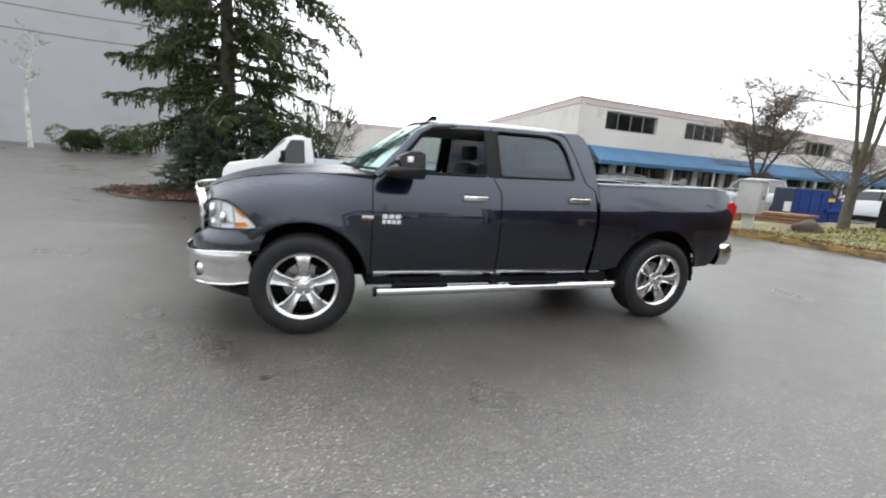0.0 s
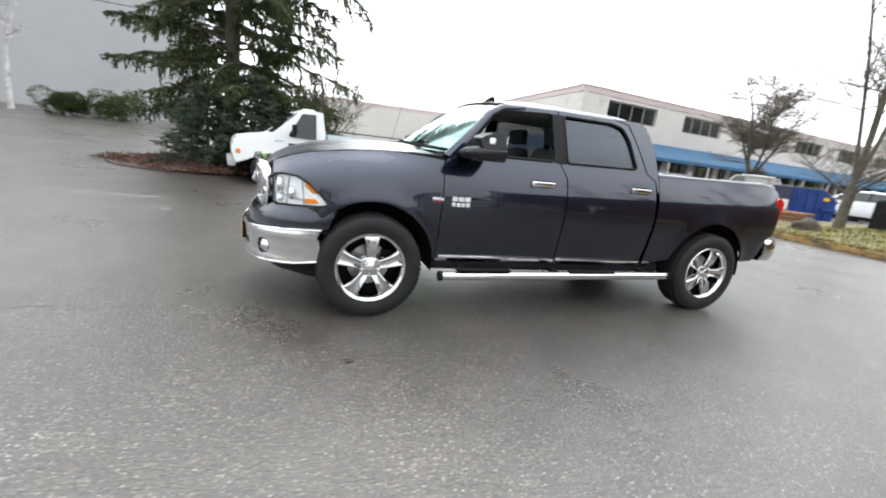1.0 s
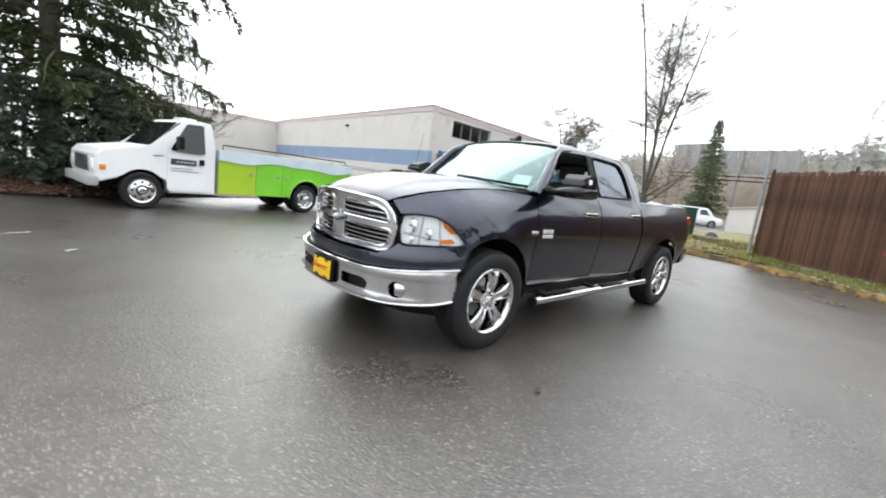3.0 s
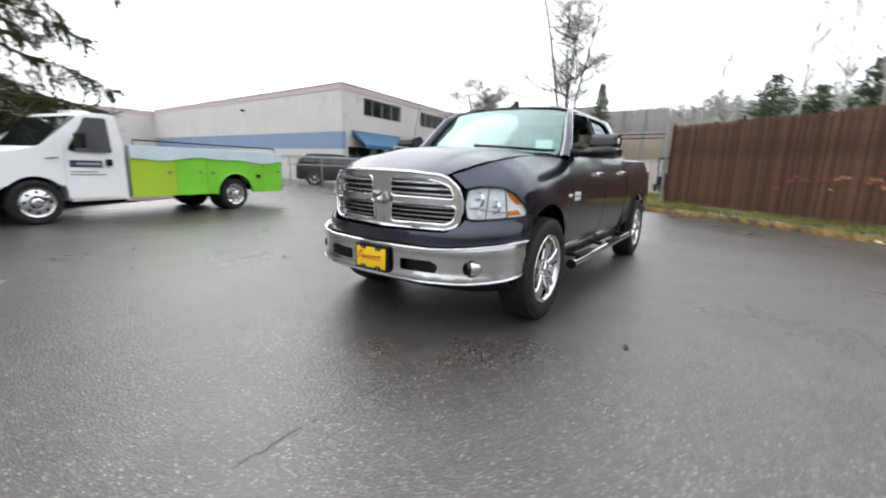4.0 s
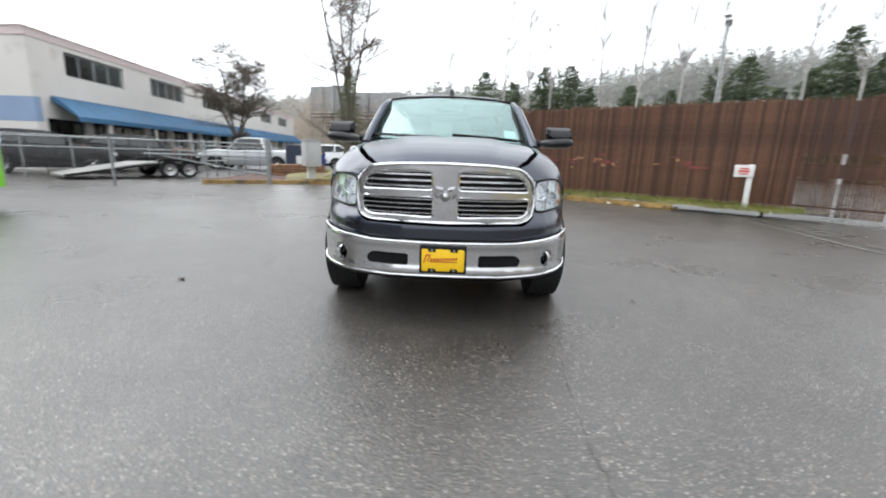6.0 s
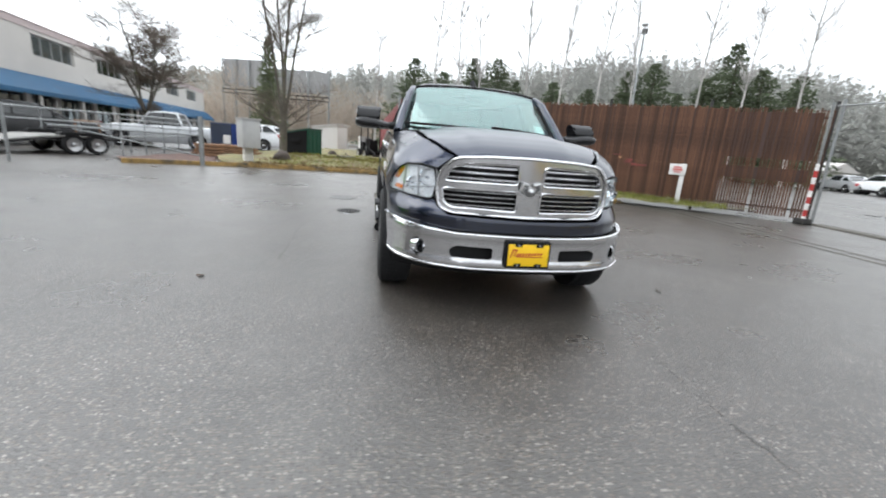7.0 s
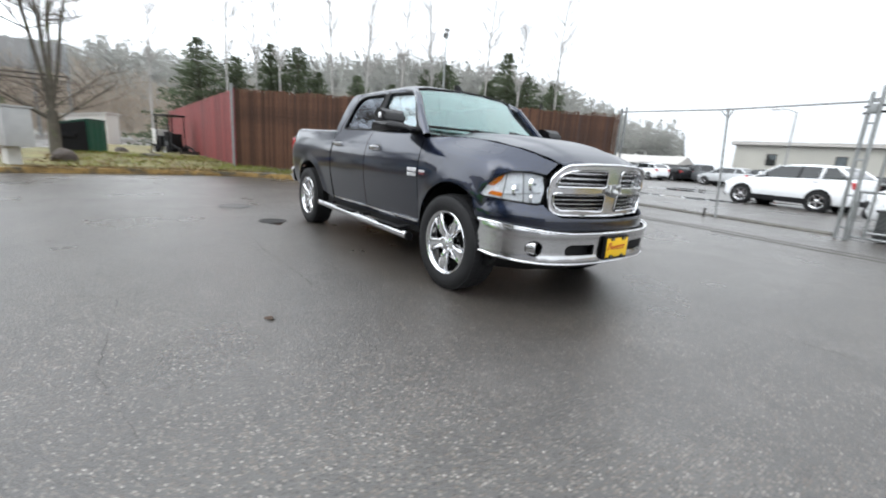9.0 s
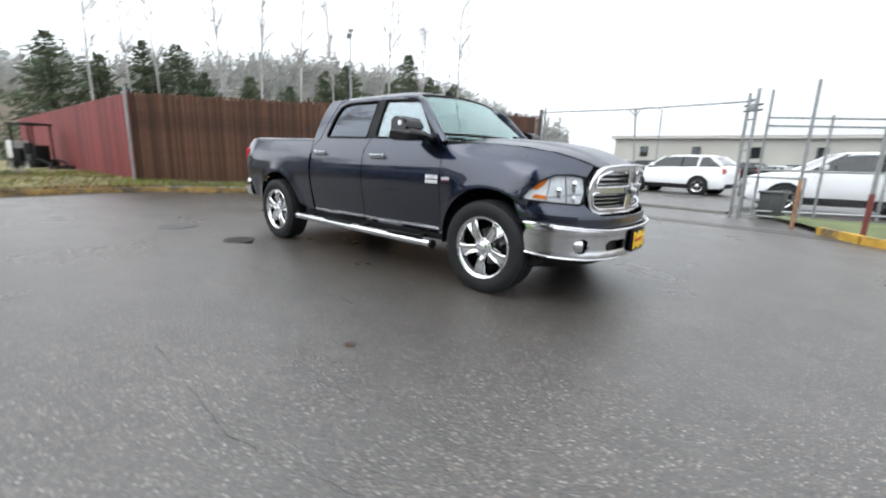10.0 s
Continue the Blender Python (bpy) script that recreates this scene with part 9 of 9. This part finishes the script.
for k, (x, y, s, t) in enumerate(((-2.0, -1.69, 0.030, 20), (-1.85, 2.47, 0.040, 60), (-0.2, 5.3, 0.03, 0), (1.2, 3.9, 0.03, 90), (-2.9, 4.2, 0.025, 40), (-3.3, 3.1, 0.025, 70))):
    dead_leaf(x, y, s, t, k)
for k, (x, y, w) in enumerate(((-5.75, 4.5, 0.35), (-5.3, 4.45, 0.35), (-4.85, 4.4, 0.45), (-4.3, 3.3, 0.15))):
    b = bmesh.new()
    rng = random.Random(60 + k)
    m = 10
    up = [(w * (i / m - 0.5), 0.04 * rng.random() + 0.002) for i in range(m + 1)]
    dn = [(w * (i / m - 0.5), -0.04 * rng.random() - 0.002) for i in range(m, -1, -1)]
    b.faces.new([b.verts.new((u, v, 0.003)) for u, v in up + dn])
    ob = part("road_mark", b, "road_paint", sharp=0)
    ob.matrix_basis = pose(x, y, 0, 0, 0, 10 + 12 * k)
    tagged(ob, "faint worn remnant of white road paint", "road marking", kind="structure")
for k, (x, y, s) in enumerate(((9.1, -2.5, 0.10), (7.0, -4.75, 0.11), (6.45, -5.35, 0.12), (8.75, -2.95, 0.06), (10.75, -0.5, 0.09), (11.3, -1.2, 0.08))):
    ob = boulder("litter", "pale crumpled scrap of paper by the kerb", x - 0.12, y + 0.12, 0.03, s, s * 0.7, s * 0.45, 70 + k, "litter", "litter")

def crack(line, width, seed):
    """A dark irregular crack in the asphalt."""
    rng = random.Random(seed)
    b = bmesh.new()
    rows = []
    pts = [Vector((*p, 0.0025)) for p in line]
    for p, q in zip(pts, pts[1:]):
        n = max(2, int((q - p).length / 0.05))
        s = Vector((-(q - p).y, (q - p).x, 0)).normalized()
        for i in range(n):
            c = p.lerp(q, i / n) + s * rng.gauss(0, 0.005)
            w = width * (0.35 + 0.65 * math.sin(math.pi * (len(rows) % 23) / 23)) * rng.uniform(0.4, 1.0)
            rows.append((b.verts.new(c - s * w), b.verts.new(c + s * w)))
    for u, v in zip(rows, rows[1:]):
        if rng.random() < 0.22:
            continue
        b.faces.new((u[0], u[1], v[1], v[0]))
    ob = part("asphalt_crack", b, "crack", sharp=0)
    tagged(ob, "thin dark crack in the worn asphalt", "crack", kind="structure")


for k, (ln, w) in enumerate((([(-4.4, -0.71), (-4.0, -0.69), (-3.5, -0.72), (-3.1, -0.78)], 0.004), ([(0.66, 2.0), (0.2, 2.03), (-0.3, 1.99), (-1.35, 1.97)], 0.006), ([(-0.78, 3.94), (-0.82, 3.55), (-1.0, 3.30), (-1.6, 3.33), (-2.2, 3.37), (-2.88, 3.20)], 0.0025))):
    crack(ln, w, 80 + k)

# ---------- loose cover: grass blades, leaves on the verge, bark chips ----------
def scatter_cover():
    rng = random.Random(12)
    a, c = Vector((*FENCE_A, 0)), Vector((*FENCE_B, 0))
    d = (c - a).normalized()
    n = Vector((-d.y, d.x, 0))
    cs, ds, ls, ws = [], [], [], []
    for k in range(9000):
        if rng.random() < 0.6:
            s = rng.uniform(1.8, (c - a).length + 0.3)
            o = rng.uniform(0.02, 1.1) ** 1.3
            p = a + d * s + n * o
        else:
            p = Vector((rng.uniform(11.0, 18), rng.uniform(0.4, 5.0), 0))
        z = 0.10 + verge_rise(p.x, p.y) - 0.01
        cs.append((p.x, p.y, z))
        ds.append((rng.uniform(-0.6, 0.6), rng.uniform(-0.6, 0.6), 1))
        ls.append(rng.uniform(0.05, 0.17))
        ws.append(rng.uniform(0.004, 0.009))
    tagged(leaf_mesh("grass_tufts", cs, ds, ls, ws, "blades", None, 3), "uneven tufts of green grass along the fence", "grass", kind="stuff")
    cs, ds, ls, ws = [], [], [], []
    for k in range(3600):
        if rng.random() < 0.65:
            i = rng.randrange(2, len(KERB) - 1)
            t = rng.random()
            x = KERB[i][0] * (1 - t) + KERB[i + 1][0] * t + rng.gauss(0.10, 0.20)
            y = KERB[i][1] * (1 - t) + KERB[i + 1][1] * t + rng.gauss(-0.08, 0.16)
            z = 0.03 if (x - KERB[i][0]) < -0.09 else 0.15
        else:
            x, y = rng.uniform(11, 17), rng.uniform(0.3, 5.4)
            z = 0.12 + verge_rise(x, y)
        cs.append((x, y, z + 0.01))
        ds.append((rng.uniform(-1, 1), rng.uniform(-1, 1), rng.uniform(-0.1, 0.25)))
        ls.append(rng.uniform(0.05, 0.12))
        ws.append(rng.uniform(0.015, 0.035))
    tagged(leaf_mesh("leaf_litter", cs, ds, ls, ws, "dry_leaves", None, 4), "brown fallen leaves gathered along the kerb", "leaves", kind="stuff")
    cs, ds, ls, ws = [], [], [], []
    for k in range(5200):
        x, y = rng.uniform(-8.0, -2.6), rng.uniform(8.0, 11.6)
        if y < 8.1 + 0.9 * max(0, -x - 5.4) or y < 8.3 + 0.9 * max(0, x + 4.0):
            continue
        cs.append((x, y, 0.075 + bed_rise(x, y)))
        ds.append((rng.uniform(-1, 1), rng.uniform(-1, 1), rng.uniform(-0.2, 0.4)))
        ls.append(rng.uniform(0.05, 0.13))
        ws.append(rng.uniform(0.010, 0.026))
    tagged(leaf_mesh("bark_chips", cs, ds, ls, ws, "chips", None, 5), "loose reddish bark chips on the planting bed", "mulch", kind="stuff")


scatter_cover()
